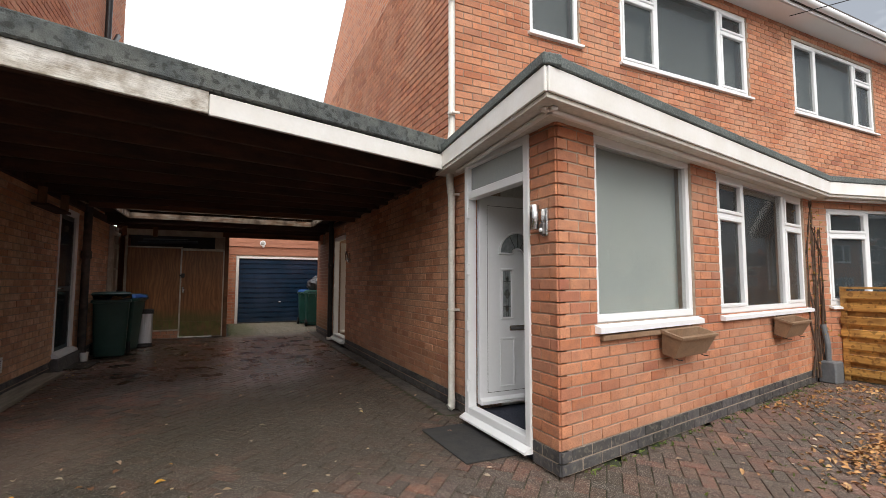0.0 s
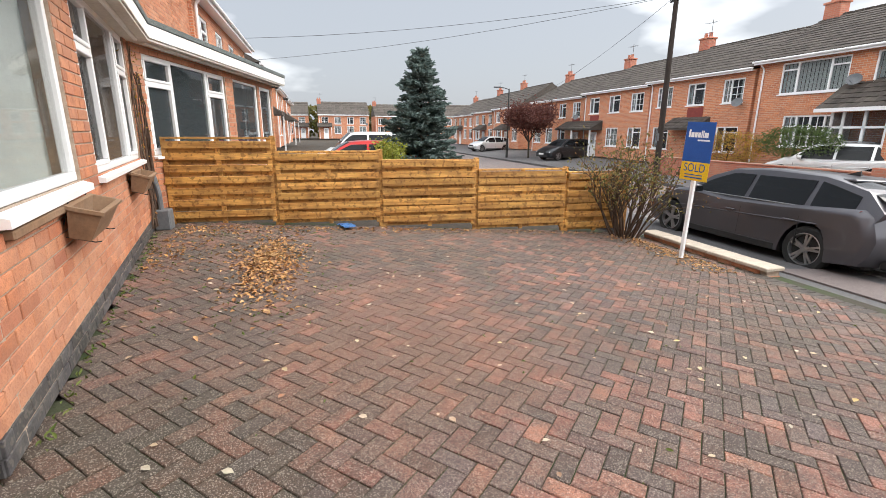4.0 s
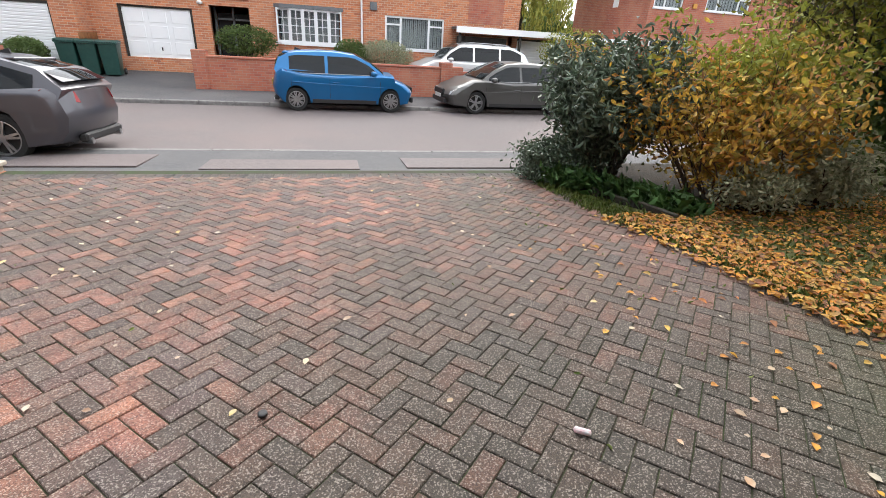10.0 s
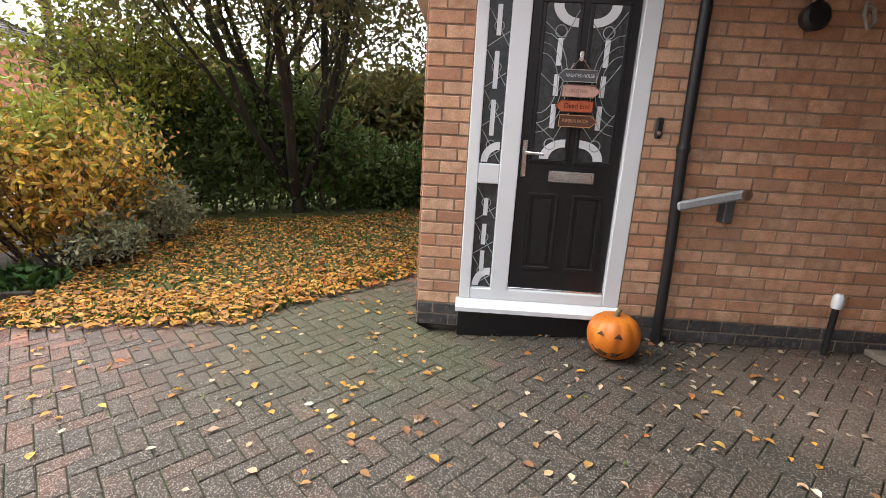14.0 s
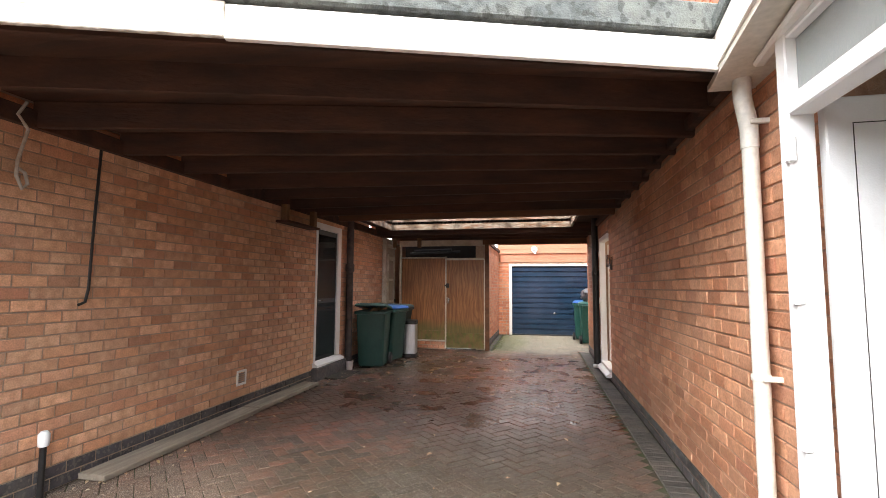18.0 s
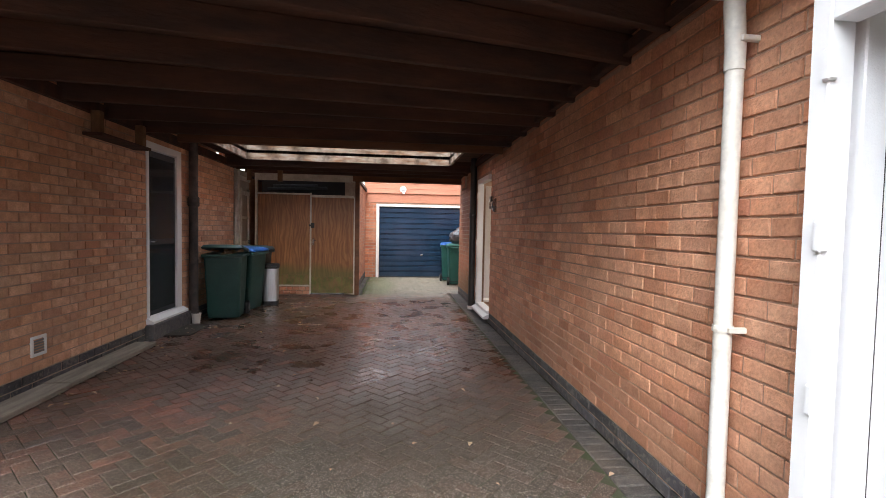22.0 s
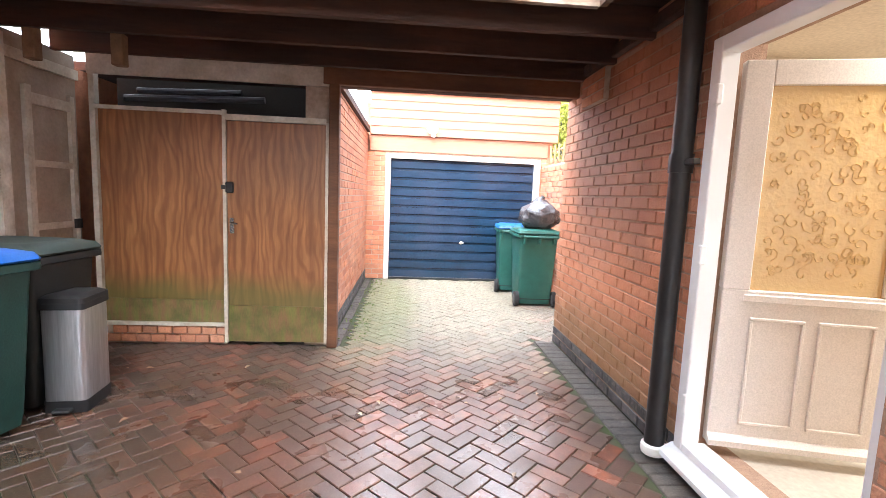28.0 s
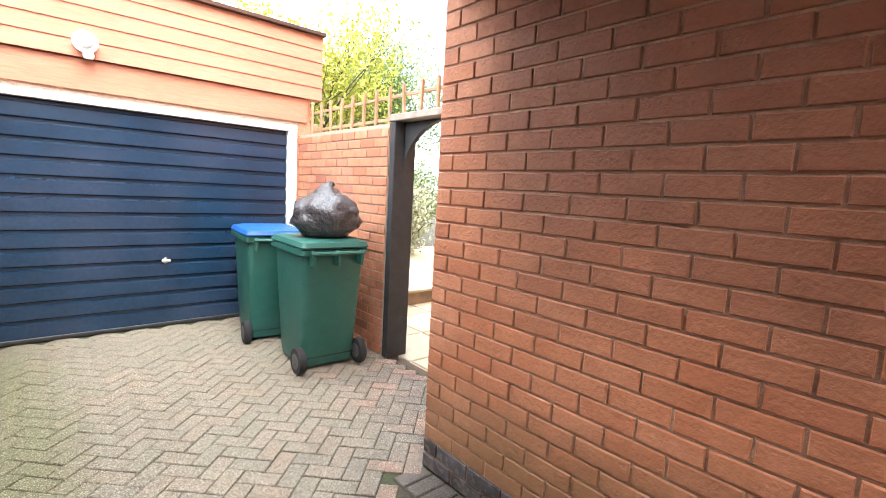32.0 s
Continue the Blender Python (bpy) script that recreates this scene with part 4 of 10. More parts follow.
# ---- neighbour across the drive ----
LD0, LD1 = 5.5, 6.42
BUFF = material("buff_brick", (0.50, 0.28, 0.16), (0.43, 0.22, 0.125), 14, 0.85, 0.6, 90, rnd=0.18, dist=0.005, mottle=0.9,
                stops=[(0.0, (0.62, 0.30, 0.165)), (0.35, (0.74, 0.43, 0.26)), (0.7, (0.78, 0.50, 0.33)), (1.0, (0.55, 0.26, 0.16))], c=(0.64, 0.42, 0.26), stain=1.3, amount=0.35)
wall_next = brick_wall("wall_next", "buff and orange brick side wall with a dark plinth", (NX, -1.235), (0, 1), 9.815, 0.0, CH, 0.26,
                       [(0.295, 1.405, 0.0, 2.36), (LD0 + 1.235, LD1 + 1.235, 0.22, 2.42)], near=(1.37, 4.1, 0.0, 2.1), seed=9, core=DIRTY_MORTAR, mat=BUFF, me=brick_data("brick", BUFF))
brick_wall("wall_next_front", "brick porch front of the neighbouring house", (NX - 4, -1.235), (1, 0), 4.0, 0.0, 2.45, 0.26, [(0.6, 2.2, 0.95, 2.3)], seed=10)
# solid block whose near-black colour stands for the hall's shade
structure("wall_next_room", bx(NX - 1.5, NX - 0.3, -0.95, 2.0, 0.0, 2.45), DARK, "near-black block for the unlit hall behind the glazed door", "wall")
brick_wall("wall_next_upper", "brick upper side wall of the neighbouring house", (NX, 0.45), (0, 1), 8.1, 2.75, 5.35, 0.26, [(4.6, 5.0, 3.6, 4.5)], plinth=0, seed=12)
structure("wall_next_far", bx(NX - 8, NX - 0.28, 0.45, 8.5, 2.45, 5.35), BRICK, "upper storey of the neighbouring house", "wall")
nroof = thing("neighbour_porch_roof", "flat felt porch roof with white fascia", "roof", pose(NX, -1.235, 2.45))
part("deck", bx(-4.2, 0.22, -0.24, 1.5, 0.0, 0.22), FASCIA, nroof)
part("felt", bx(-4.2, 0.24, -0.26, 1.5, 0.221, 0.27), FELT, nroof)
nmain = thing("neighbour_roof", "dark tiled roof", "roof", pose(NX - 4, 4.5, 5.3))
part("slope", Mesh().prism([(-4.5, 0.0), (0, 2.6), (4.3, 0.0)], -4, 3.7, "x"), TILE, nmain)

# ---- shed, garage and gate ----
brick_wall("wall_shed", "orange brick side wall of the shed with whitewashed patches", (SHED_X, 9.45), (0, 1), GY + 0.5 - 9.45, 0.0, 2.45, 0.22, seed=13, near=(0.0, 1.6, 0.0, 2.4))
structure("shed_cap", Mesh().prism([(SHED_X - 0.26, 9.4), (SHED_X + 0.05, 9.4), (SHED_X + 0.05, GY), (SHED_X - 0.26, GY)], 2.45, 2.53, "z"), RAFTER, "dark timber cap along the shed wall", "trim")
structure("shed_back", bx(-4.6, -2.5, 12.9, 13.02, 0.0, 2.45), BRICK, "plain back wall of the shed", "wall")
structure("shed_left", bx(-4.66, -4.55, 8.7, 13.0, 0.0, 2.45), BRICK, "plain side wall of the shed", "wall")
structure("shed_roof", bx(-4.7, SHED_X - 0.27, 9.75, 13.0, 2.46, 2.54), RAFTER, "dark shed roof", "roof")
GD0, GD1, GDT = -1.88, 0.60, 2.06
brick_wall("wall_garage", "pale orange brick piers either side of the garage door", (-2.26, GY), (1, 0), 3.2, 0.0, 2.17, 0.22, [(GD0 + 2.19, GD1 + 2.35, 0.0, GDT + 0.06)], plinth=0, seed=14)
structure("garage_body", bx(-2.3, 0.95, GY + 0.23, GY + 5, 0.0, 3.0), BRICK, "plain garage walls", "wall")
clad = thing("garage_cladding", "terracotta painted timber boards above the garage door", "cladding", pose(-0.65, GY, 2.1))
part("lintel_board", bx(-1.56, 1.45, -0.03, 0.2, 0.06, 0.32, 0.005), CLAD, clad, "flat terracotta lintel board")
for i in range(5):
    part("board", Mesh().prism([(-0.034, 0.0), (-0.022, 0.16), (0.1, 0.16), (0.1, 0.0)], -1.56, 1.60, "x"), CLAD, clad, at=pose(0, -0.035, 0.325 + i * 0.138))
part("top_cap", bx(-1.58, 1.62, -0.11, 0.25, 1.02, 1.06, 0.005), RAFTER, clad)

door = thing("garage_door", "navy blue ribbed steel garage door with a white frame", "garage door", pose((GD0 + GD1) / 2, GY, 0))
hw = (GD1 - GD0) / 2
m = Mesh()
prof = [(0.02, 0.03)]
for i in range(13):
    z = 0.05 + i * 0.154
    prof += [(0.02, z), (0.02, z + 0.105), (0.045, z + 0.118), (0.045, z + 0.14), (0.02, z + 0.152)]
prof = [(y, min(z, GDT - 0.015)) for y, z in prof] + [(0.06, GDT - 0.015), (0.06, 0.03)]
m.prism(prof, -hw + 0.02, hw - 0.02, "x")
part("panel", m, NAVY, door, "ribbed navy panel")
part("jamb", bx(-hw - 0.065, -hw + 0.015, -0.03, 0.05, 0.0, GDT + 0.055, 0.006), FASCIA, door)
part("jamb", bx(hw - 0.015, hw + 0.085, -0.03, 0.05, 0.0, GDT + 0.055, 0.006), FASCIA, door)
part("head", bx(-hw + 0.017, hw - 0.017, -0.032, 0.05, GDT - 0.012, GDT + 0.055, 0.006), FASCIA, door)
part("bottom_rail", bx(-hw + 0.02, hw - 0.02, 0.0, 0.05, 0.005, 0.04, 0.004), BLACKPIPE, door)
CHROME = material("chrome", (0.7, 0.7, 0.7), (0.6, 0.6, 0.6), 5, 0.2, 0.0, metal=1.0)
k = Mesh()
k.lathe([(0.03, 0.0), (0.03, 0.012), (0.014, 0.016), (0.014, 0.03)], 14, pose(0, 0.02, 0, 90, 0, 0))
kn = part("handle", k, CHROME, door, "small chrome lock handle", at=pose(0.02, -0.0, 0.66))
part("lever", bx(-0.04, 0.04, -0.035, -0.02, -0.012, 0.012, 0.004), CHROME, kn)

fl = thing("flood_light", "white outdoor sensor light on the garage boards", "light", pose(-1.19, GY - 0.09, 2.52))
part("head", Mesh().lathe([(0.06, 0.0), (0.085, 0.03), (0.09, 0.07), (0.07, 0.075)], 18, pose(0, 0.02, 0.02, 90, 0, 0)), PVC, fl, smooth=True)
part("lens", Mesh().lathe([(0.062, 0.0), (0.05, 0.014), (0.02, 0.02)], 18, pose(0, -0.052, 0.02, 90, 0, 0)), material("lamp_lens", (0.5, 0.52, 0.52), None, 40, 0.2, 0.3, 80), fl, "ribbed lens", smooth=True)
part("sensor", Mesh().lathe([(0.03, -0.03), (0.042, 0.0), (0.035, 0.03), (0.02, 0.04)], 14, pose(0.02, -0.02, -0.08)), PVC, fl, smooth=True)
part("arm", bx(-0.02, 0.02, -0.03, 0.05, -0.07, 0.0, 0.005), PVC, fl)

GATE_Y = 11.22
brick_wall("wall_gate", "low orange brick garden wall beside the garage", (0.72, GY), (0, -1), GY - GATE_Y, 0.0, 2.02, 0.22, plinth=0, seed=15, near=(0, 3, 0, 3))
gate = thing("gateway", "dark timber gate posts with an arched head", "gateway", pose(0.83, 10.6, 0))
GATEW = material("dark_gate_paint", (0.02, 0.024, 0.028), (0.03, 0.034, 0.036), 12, 0.6, 0.2, 60)
part("post", bx(-0.12, 0.1, GATE_Y - 0.1 - 10.6, GATE_Y - 0.03 - 10.6, 0.0, 2.03, 0.006), GATEW, gate)
part("post", bx(-0.12, 0.1, 9.72 - 10.6, 9.79 - 10.6, 0.0, 2.1, 0.006), GATEW, gate)
part("head", bx(-0.12, 0.1, 9.72 - 10.6, GATE_Y - 10.6, 2.035, 2.09, 0.006), material("weathered_rail", (0.35, 0.31, 0.26), (0.25, 0.2, 0.16), 8, 0.8, 0.3, 60), gate)
arch = [(GATE_Y - 0.1 - 10.6 - 0.55 * (1 - math.cos(a)), 1.62 + 0.41 * math.sin(a)) for a in (math.pi / 2 * k / 8 for k in range(9))]
part("arch", Mesh().prism([(GATE_Y - 0.1 - 10.6, 2.033)] + arch, -0.02, 0.02, "x"), GATEW, gate)
tr = thing("trellis", "pale timber square trellis on top of the garden wall", "trellis", pose(0.83, 11.4, 2.02))
TREL = material("trellis_wood", (0.40, 0.26, 0.15), (0.3, 0.19, 0.11), 8, 0.8, 0.2, 60)
for i in range(15):
    part("lath", bx(-0.012, 0.012, -0.014, 0.014, 0.02, 0.34, 0.003), TREL, tr, at=pose(0, -1.55 + 0.22 * i, 0, rng.uniform(-4, 4), 0, 0))
for z in (0.05, 0.24):
    part("rail", bx(0.012, 0.03, -1.6, 1.6, z, z + 0.028, 0.003), TREL, tr)
# patio and garden beyond the gate
PATIO = material("riven_slab", (0.42, 0.36, 0.25), (0.34, 0.29, 0.21), 4, 0.5, 0.3, 50, rnd=0.2, c=(0.5, 0.36, 0.15), stain=2, amount=0.6)
patio = structure("patio", bx(0.85, 9, 9.75, 17.5, -0.12, -0.012), MORTAR, "riven stone garden patio, wet and yellowish", "paving")
for i in range(10):
    for j in range(10):
        PIECES.append(("slab", None, (1.15 + i * 0.6 + rng.uniform(-0.01, 0.01), 10.05 + j * 0.6, 0.0), patio))
step_ = thing("patio_step", "raised stone patio step", "step", pose(2.6, 12.9, 0))
part("riser", bx(-0.9, 3.5, -0.35, 3, -0.01, 0.16, 0.01), material("step_brick", (0.28, 0.2, 0.13), (0.2, 0.15, 0.1), 8, 0.8, 0.4, 60), step_)
part("tread", bx(-0.95, 3.5, -0.4, 3, 0.16, 0.2, 0.01), PATIO, step_)

# ---- windows, doors and fittings ----
def window(name, label, at, w, h, mullions=(), transoms=(), sill=0.05, frame_w=0.06, glazing=None, mat=None, back=None, bars=(), group="", kind="structure", depth=0.07, room=True):
    """A framed window whose outside faces -y. mullions: fractions of the width; transoms: (light, fraction of the height);
    bars: (light, columns, rows) of small panes."""
    mat, glazing = mat or PVC, glazing or GLASS
    win = tagged(thing(name, label, "window", at, group), kind=kind)
    d0, d1 = -0.01, depth - 0.01
    m = Mesh()
    m.box(0, w, d0, d1, 0, frame_w, 0.005).box(0, w, d0, d1, h - frame_w, h, 0.005)
    m.box(0, frame_w, d0 + 0.001, d1 - 0.001, frame_w, h - frame_w, 0.005).box(w - frame_w, w, d0 + 0.001, d1 - 0.001, frame_w, h - frame_w, 0.005)
    xs = [0.0] + [f * w for f in mullions] + [w]
    for x in xs[1:-1]:
        m.box(x - frame_w * 0.6, x + frame_w * 0.6, d0 + 0.002, d1 - 0.002, frame_w, h - frame_w, 0.005)
    part("window_frame", m, mat, win)
    for i, (a, b) in enumerate(zip(xs, xs[1:])):
        a, b = a + frame_w * (0.6 if i else 1), b - frame_w * (0.6 if i < len(xs) - 2 else 1)
        cuts = [frame_w] + sorted(f * h for k, f in transoms if k == i) + [h - frame_w]
        for j, (lo, hi) in enumerate(zip(cuts, cuts[1:])):
            lo, hi = lo + (0.02 if j else 0), hi - (0.02 if j < len(cuts) - 2 else 0)
            if j:
                part("transom", bx(a, b, d0 + 0.003, d1 - 0.003, lo - 0.04, lo, 0.004), mat, win)
            if len(cuts) > 2 or len(xs) > 3 and i != 1:
                s = Mesh()
                t = frame_w * 0.62
                s.box(a, b, -0.022, 0.03, lo, lo + t, 0.006).box(a, b, -0.022, 0.03, hi - t, hi, 0.006).box(a, a + t, -0.021, 0.029, lo + t, hi - t, 0.006).box(b - t, b, -0.021, 0.029, lo + t, hi - t, 0.006)
                part("sash", s, mat, win)
            p_ = part("pane", bx(a, b, 0.02, 0.026, lo, hi), glazing, win)
            p_.visible_shadow = False
            for k, nc, nr in bars:
                if k == i:
                    g = Mesh()
                    for c in range(1, nc):
                        g.box(a + (b - a) * c / nc - 0.011, a + (b - a) * c / nc + 0.011, 0.006, 0.019, lo, hi)
                    for r_ in range(1, nr):
                        g.box(a, b, 0.0065, 0.0195, lo + (hi - lo) * r_ / nr - 0.011, lo + (hi - lo) * r_ / nr + 0.011)
                    part("glazing_grid", g, mat, win)
    if sill:
        part("window_sill", Mesh().prism([(-0.09, -sill), (-0.09, -sill * 0.4), (-0.01, 0.0), (0.05, 0.0), (0.05, -sill)], -0.04, w + 0.04, "x"), mat, win)
    if back:
        part("curtain", bx(frame_w * 0.5, w - frame_w * 0.5, 0.16, 0.18, 0.02, h - 0.02), back, win)
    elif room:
        # sheet coloured near-black in place of the room's own shade
        part("reveal_back", bx(0, w, 0.3, 0.31, 0, h), DARK, win, "near-black sheet for the unlit room behind the glass")
    return win


BLIND = material("pale_blind", (0.60, 0.66, 0.62), (0.55, 0.61, 0.58), 2, 0.8, 0.1, 30)
CLEAR = glass("clear_glass", (0.05, 0.055, 0.055), 0.02, 0.22)
win = window("window_1", "large white framed window with a pale vertical blind", PORCH_FRONT @ pose(W1[0], 0.03, 1.0), W1[1] - W1[0], 1.44, glazing=CLEAR, sill=0.07, room=False)
slats = 15
for i in range(slats):
    w_ = (W1[1] - W1[0]) / slats
    part("blind_slat", bx(-w_ * 0.56, w_ * 0.56, -0.001, 0.001, 0.03, 1.40), BLIND, win, at=pose((i + 0.5) * w_, 0.13, 0, 0, 0, -5))
part("headrail", bx(0.02, W1[1] - W1[0] - 0.02, 0.11, 0.15, 1.40, 1.435), PVC, win)
window("window_2", "white three-light window with side casements", PORCH_FRONT @ pose(W2[0], 0.03, 0.99), W2[1] - W2[0], 1.45, (0.27, 0.74), ((0, 0.70), (2, 0.70)), sill=0.06, glazing=CLEAR, room=True)
window("window_3", "narrow white upper window with frosted glass", pose(UW[0][0], YH + 0.03, UW[0][2]), UW[0][1] - UW[0][0], 1.18, back=BLIND)
window("window_4", "white three-light bedroom window", pose(UW[1][0], YH + 0.03, UW[1][2]), UW[1][1] - UW[1][0], 1.33, (0.26, 0.76), ((0, 0.72), (2, 0.72)), back=BLIND)
window("window_5", "white three-light bedroom window of the next house", pose(UW[2][0], YH + 0.03, UW[2][2]), UW[2][1] - UW[2][0], 1.3, (0.27, 0.75), ((2, 0.72),), back=BLIND)
window("window_6", "narrow white upper window of the next house", pose(UW[3][0], YH + 0.03, UW[3][2]), 0.66, 1.14, back=BLIND)
window("window_7", "small gable window above the carport", pose(-0.0 + 0.03, 6.3, 3.1, 0, 0, -90), 0.6, 0.8)
window("window_8", "small window high on the neighbouring gable", pose(NX - 0.03, 5.05, 3.6, 0, 0, 90), 0.4, 0.9)

# the next house's bay: brick base, wide windows and pillars
BAY = pose(5.02, 0.62, 0, 0, 0, -11.5)
brick_wall("wall_bay_next", "brick base of the next house's bay", (5.02, 0.62), (math.cos(radians(11.5)), -math.sin(radians(11.5))), 6.0, 0.0, 2.45, 0.24, [(0.25, 3.0, 1.0, 2.35), (3.4, 4.85, 1.0, 2.35), (5.0, 5.85, 0.1, 2.35)], seed=21)
window("window_9", "white three-light bay window of the next house with blinds", BAY @ pose(0.25, 0.03, 1.0), 2.75, 1.35, (0.28, 0.72), ((0, 0.72), (2, 0.72)))
window("window_10", "white window of the next house", BAY @ pose(3.4, 0.03, 1.0), 1.45, 1.35)
window("glazed_door_next", "white glazed porch door of the next house", BAY @ pose(5.0, 0.03, 0.1), 0.85, 2.25, (), ((0, 0.45),), sill=0)

# window boxes on wire brackets
TERRA = material("faded_terracotta", (0.27, 0.16, 0.09), (0.2, 0.12, 0.07), 8, 0.75, 0.3, 50, c=(0.34, 0.23, 0.15), amount=0.5)


def window_box(x):
    b = thing("window_box", "empty faded brown plastic window box on a wire bracket", "planter", PORCH_FRONT @ pose(x, -0.085, 0.70, 17), "window boxes")
    m = Mesh()
    L_, o = 0.30, 0.018
    outer = [[(-L_ + 0.03, -0.055, 0), (L_ - 0.03, -0.055, 0), (L_ - 0.03, 0.055, 0), (-L_ + 0.03, 0.055, 0)], [(-L_, -0.085, 0.17), (L_, -0.085, 0.17), (L_, 0.085, 0.17), (-L_, 0.085, 0.17)],
             [(-L_ - 0.012, -0.097, 0.172), (L_ + 0.012, -0.097, 0.172), (L_ + 0.012, 0.097, 0.172), (-L_ - 0.012, 0.097, 0.172)], [(-L_ - 0.012, -0.097, 0.195), (L_ + 0.012, -0.097, 0.195), (L_ + 0.012, 0.097, 0.195), (-L_ - 0.012, 0.097, 0.195)],
             [(-L_ + o, -0.085 + o, 0.195), (L_ - o, -0.085 + o, 0.195), (L_ - o, 0.085 - o, 0.195), (-L_ + o, 0.085 - o, 0.195)], [(-L_ + 0.05, -0.04, 0.04), (L_ - 0.05, -0.04, 0.04), (L_ - 0.05, 0.04, 0.04), (-L_ + 0.05, 0.04, 0.04)]]
    m.loft(outer)
    part("trough", m, TERRA, b)
    for s in (-0.22, 0.22):
        part("wire_bracket", Mesh().tube([(s, 0.1, 0.21), (s, 0.1, -0.01), (s, -0.07, -0.012), (s, -0.1, 0.0)], 0.004, 6), BLACKPIPE, b)
    return b


window_box(1.52)
window_box(3.95)
part_ledge = moved(structure("sill_ledge", bx(0.44, 1.5, -0.05, 0.0, 0.87, 0.915, 0.008), TERRA, "tiled ledge below the window sill", "sill"), PORCH_FRONT)

# white front door standing open in its frame
FD0, FD1 = 0.31, 1.34
df = tagged(thing("door_frame_porch", "white plastic door frame with a frosted top light", "door frame", PORCH_SIDE @ pose(0, FD1, 0, 0, 0, -90)), kind="structure")
fw = FD1 - FD0
for nm, b in (("jamb", bx(0, 0.07, -0.02, 0.07, 0.10, 2.43, 0.006)), ("jamb", bx(fw - 0.07, fw, -0.02, 0.07, 0.10, 2.43, 0.006)), ("head", bx(0.071, fw - 0.071, -0.019, 0.069, 2.38, 2.43, 0.006)), ("transom", bx(0.071, fw - 0.071, -0.02, 0.07, 2.08, 2.155, 0.006)), ("threshold", bx(0.071, fw - 0.071, -0.019, 0.069, 0.10, 0.165, 0.006))):
    part(nm, b, PVC, df)
part("cill", Mesh().prism([(-0.075, 0.055), (-0.075, 0.07), (-0.02, 0.10), (0.06, 0.10), (0.06, 0.055)], 0.0, fw, "x"), PVC, df, "white projecting cill")
tp = part("top_light", bx(0.071, fw - 0.071, 0.02, 0.026, 2.155, 2.38), glass("frosted_glass", (0.5, 0.55, 0.55), 0.35, 0.6, 60), df, "frosted glass top light")
tp.visible_shadow = False
for z in (0.35, 0.9, 1.42, 1.95):
    part("hinge", bx(0.055, 0.085, -0.035, 0.0, z - 0.05, z + 0.05, 0.006), PVC, df)

DARKLEAD = material("dark_leaded_glass", (0.06, 0.065, 0.065), (0.035, 0.04, 0.042), 30, 0.12, 0.4, 60)
LEADED = material("leaded_glass", (0.35, 0.38, 0.38), (0.22, 0.25, 0.26), 30, 0.15, 0.4, 60)
CAME = material("pale_came", (0.42, 0.44, 0.44), (0.3, 0.32, 0.33), 30, 0.35, 0.1, 60)
LEAD = material("lead_came", (0.03, 0.03, 0.032), (0.05, 0.05, 0.05), 20, 0.5, 0.2, 60)
WHITEDOOR = material("white_door_skin", (0.84, 0.85, 0.87), (0.82, 0.83, 0.85), 30, 0.4, 0.12, 160, mottle=0.05)


def mould(x0, x1, z0, z1, y, w=0.018, h=0.01):
    """A raised moulding round a panel on a face at y, standing out towards -y."""
    m = Mesh()
    m.box(x0, x1, y - h, y, z0, z0 + w, 0.004).box(x0, x1, y - h, y, z1 - w, z1, 0.004)
    m.box(x0, x0 + w, y - h, y, z0 + w, z1 - w, 0.004).box(x1 - w, x1, y - h, y, z0 + w, z1 - w, 0.004)
    return m


wd = thing("front_door", "white panelled front door standing open with leaded glass", "door", PORCH_SIDE @ pose(0.10, FD1 - 0.075, 0.17))
LW, LH = 0.87, 1.97
part("leaf", bx(0, LW, 0, 0.05, 0, LH, 0.005), WHITEDOOR, wd)
# thin dark strip draws the groove's shadow line on the white leaf
part("groove", mould(0.085, LW - 0.06, 0.10, LH - 0.10, 0.0, 0.004, 0.0015), LEAD, wd)
part("weather_bar", Mesh().prism([(-0.03, 0.0), (-0.03, 0.03), (0.0, 0.06), (0.0, 0.0)], 0.0, LW, "x"), WHITEDOOR, wd)
fan = [(0.43 + 0.19 * math.cos(a), 1.42 + 0.19 * math.sin(a)) for a in (math.pi * k / 14 for k in range(15))] + [(0.43 + 0.07 * math.cos(a), 1.42 + 0.05 * math.sin(a)) for a in (math.pi - math.pi * k / 8 for k in range(9))]
part("fan_light", Mesh().prism(fan, -0.004, -0.001, "y"), LEADED, wd, "leaded glass fan light")
fr = [(0.43 + 0.21 * math.cos(a), 1.41 + 0.21 * math.sin(a)) for a in (math.pi * k / 14 for k in range(15))]
part("fan_mould", Mesh().tube([(x, -0.006, z) for x, z in fr] + [(0.33, -0.006, 1.405)] + [(0.43 + 0.06 * math.cos(a), -0.006, 1.41 + 0.045 * math.sin(a)) for a in (math.pi - math.pi * k / 6 for k in range(7))] + [(0.64, -0.006, 1.41)], 0.011, 6), WHITEDOOR, wd)
for s in (0.30, 0.43, 0.56):
    a = (0.43 - s) * 4 + math.pi / 2
    part("lead_line", Mesh().tube([(0.43 + 0.06 * math.cos(a), -0.006, 1.42 + 0.05 * math.sin(a)), (0.43 + 0.19 * math.cos(a), -0.006, 1.42 + 0.19 * math.sin(a))], 0.003, 5), LEAD, wd)
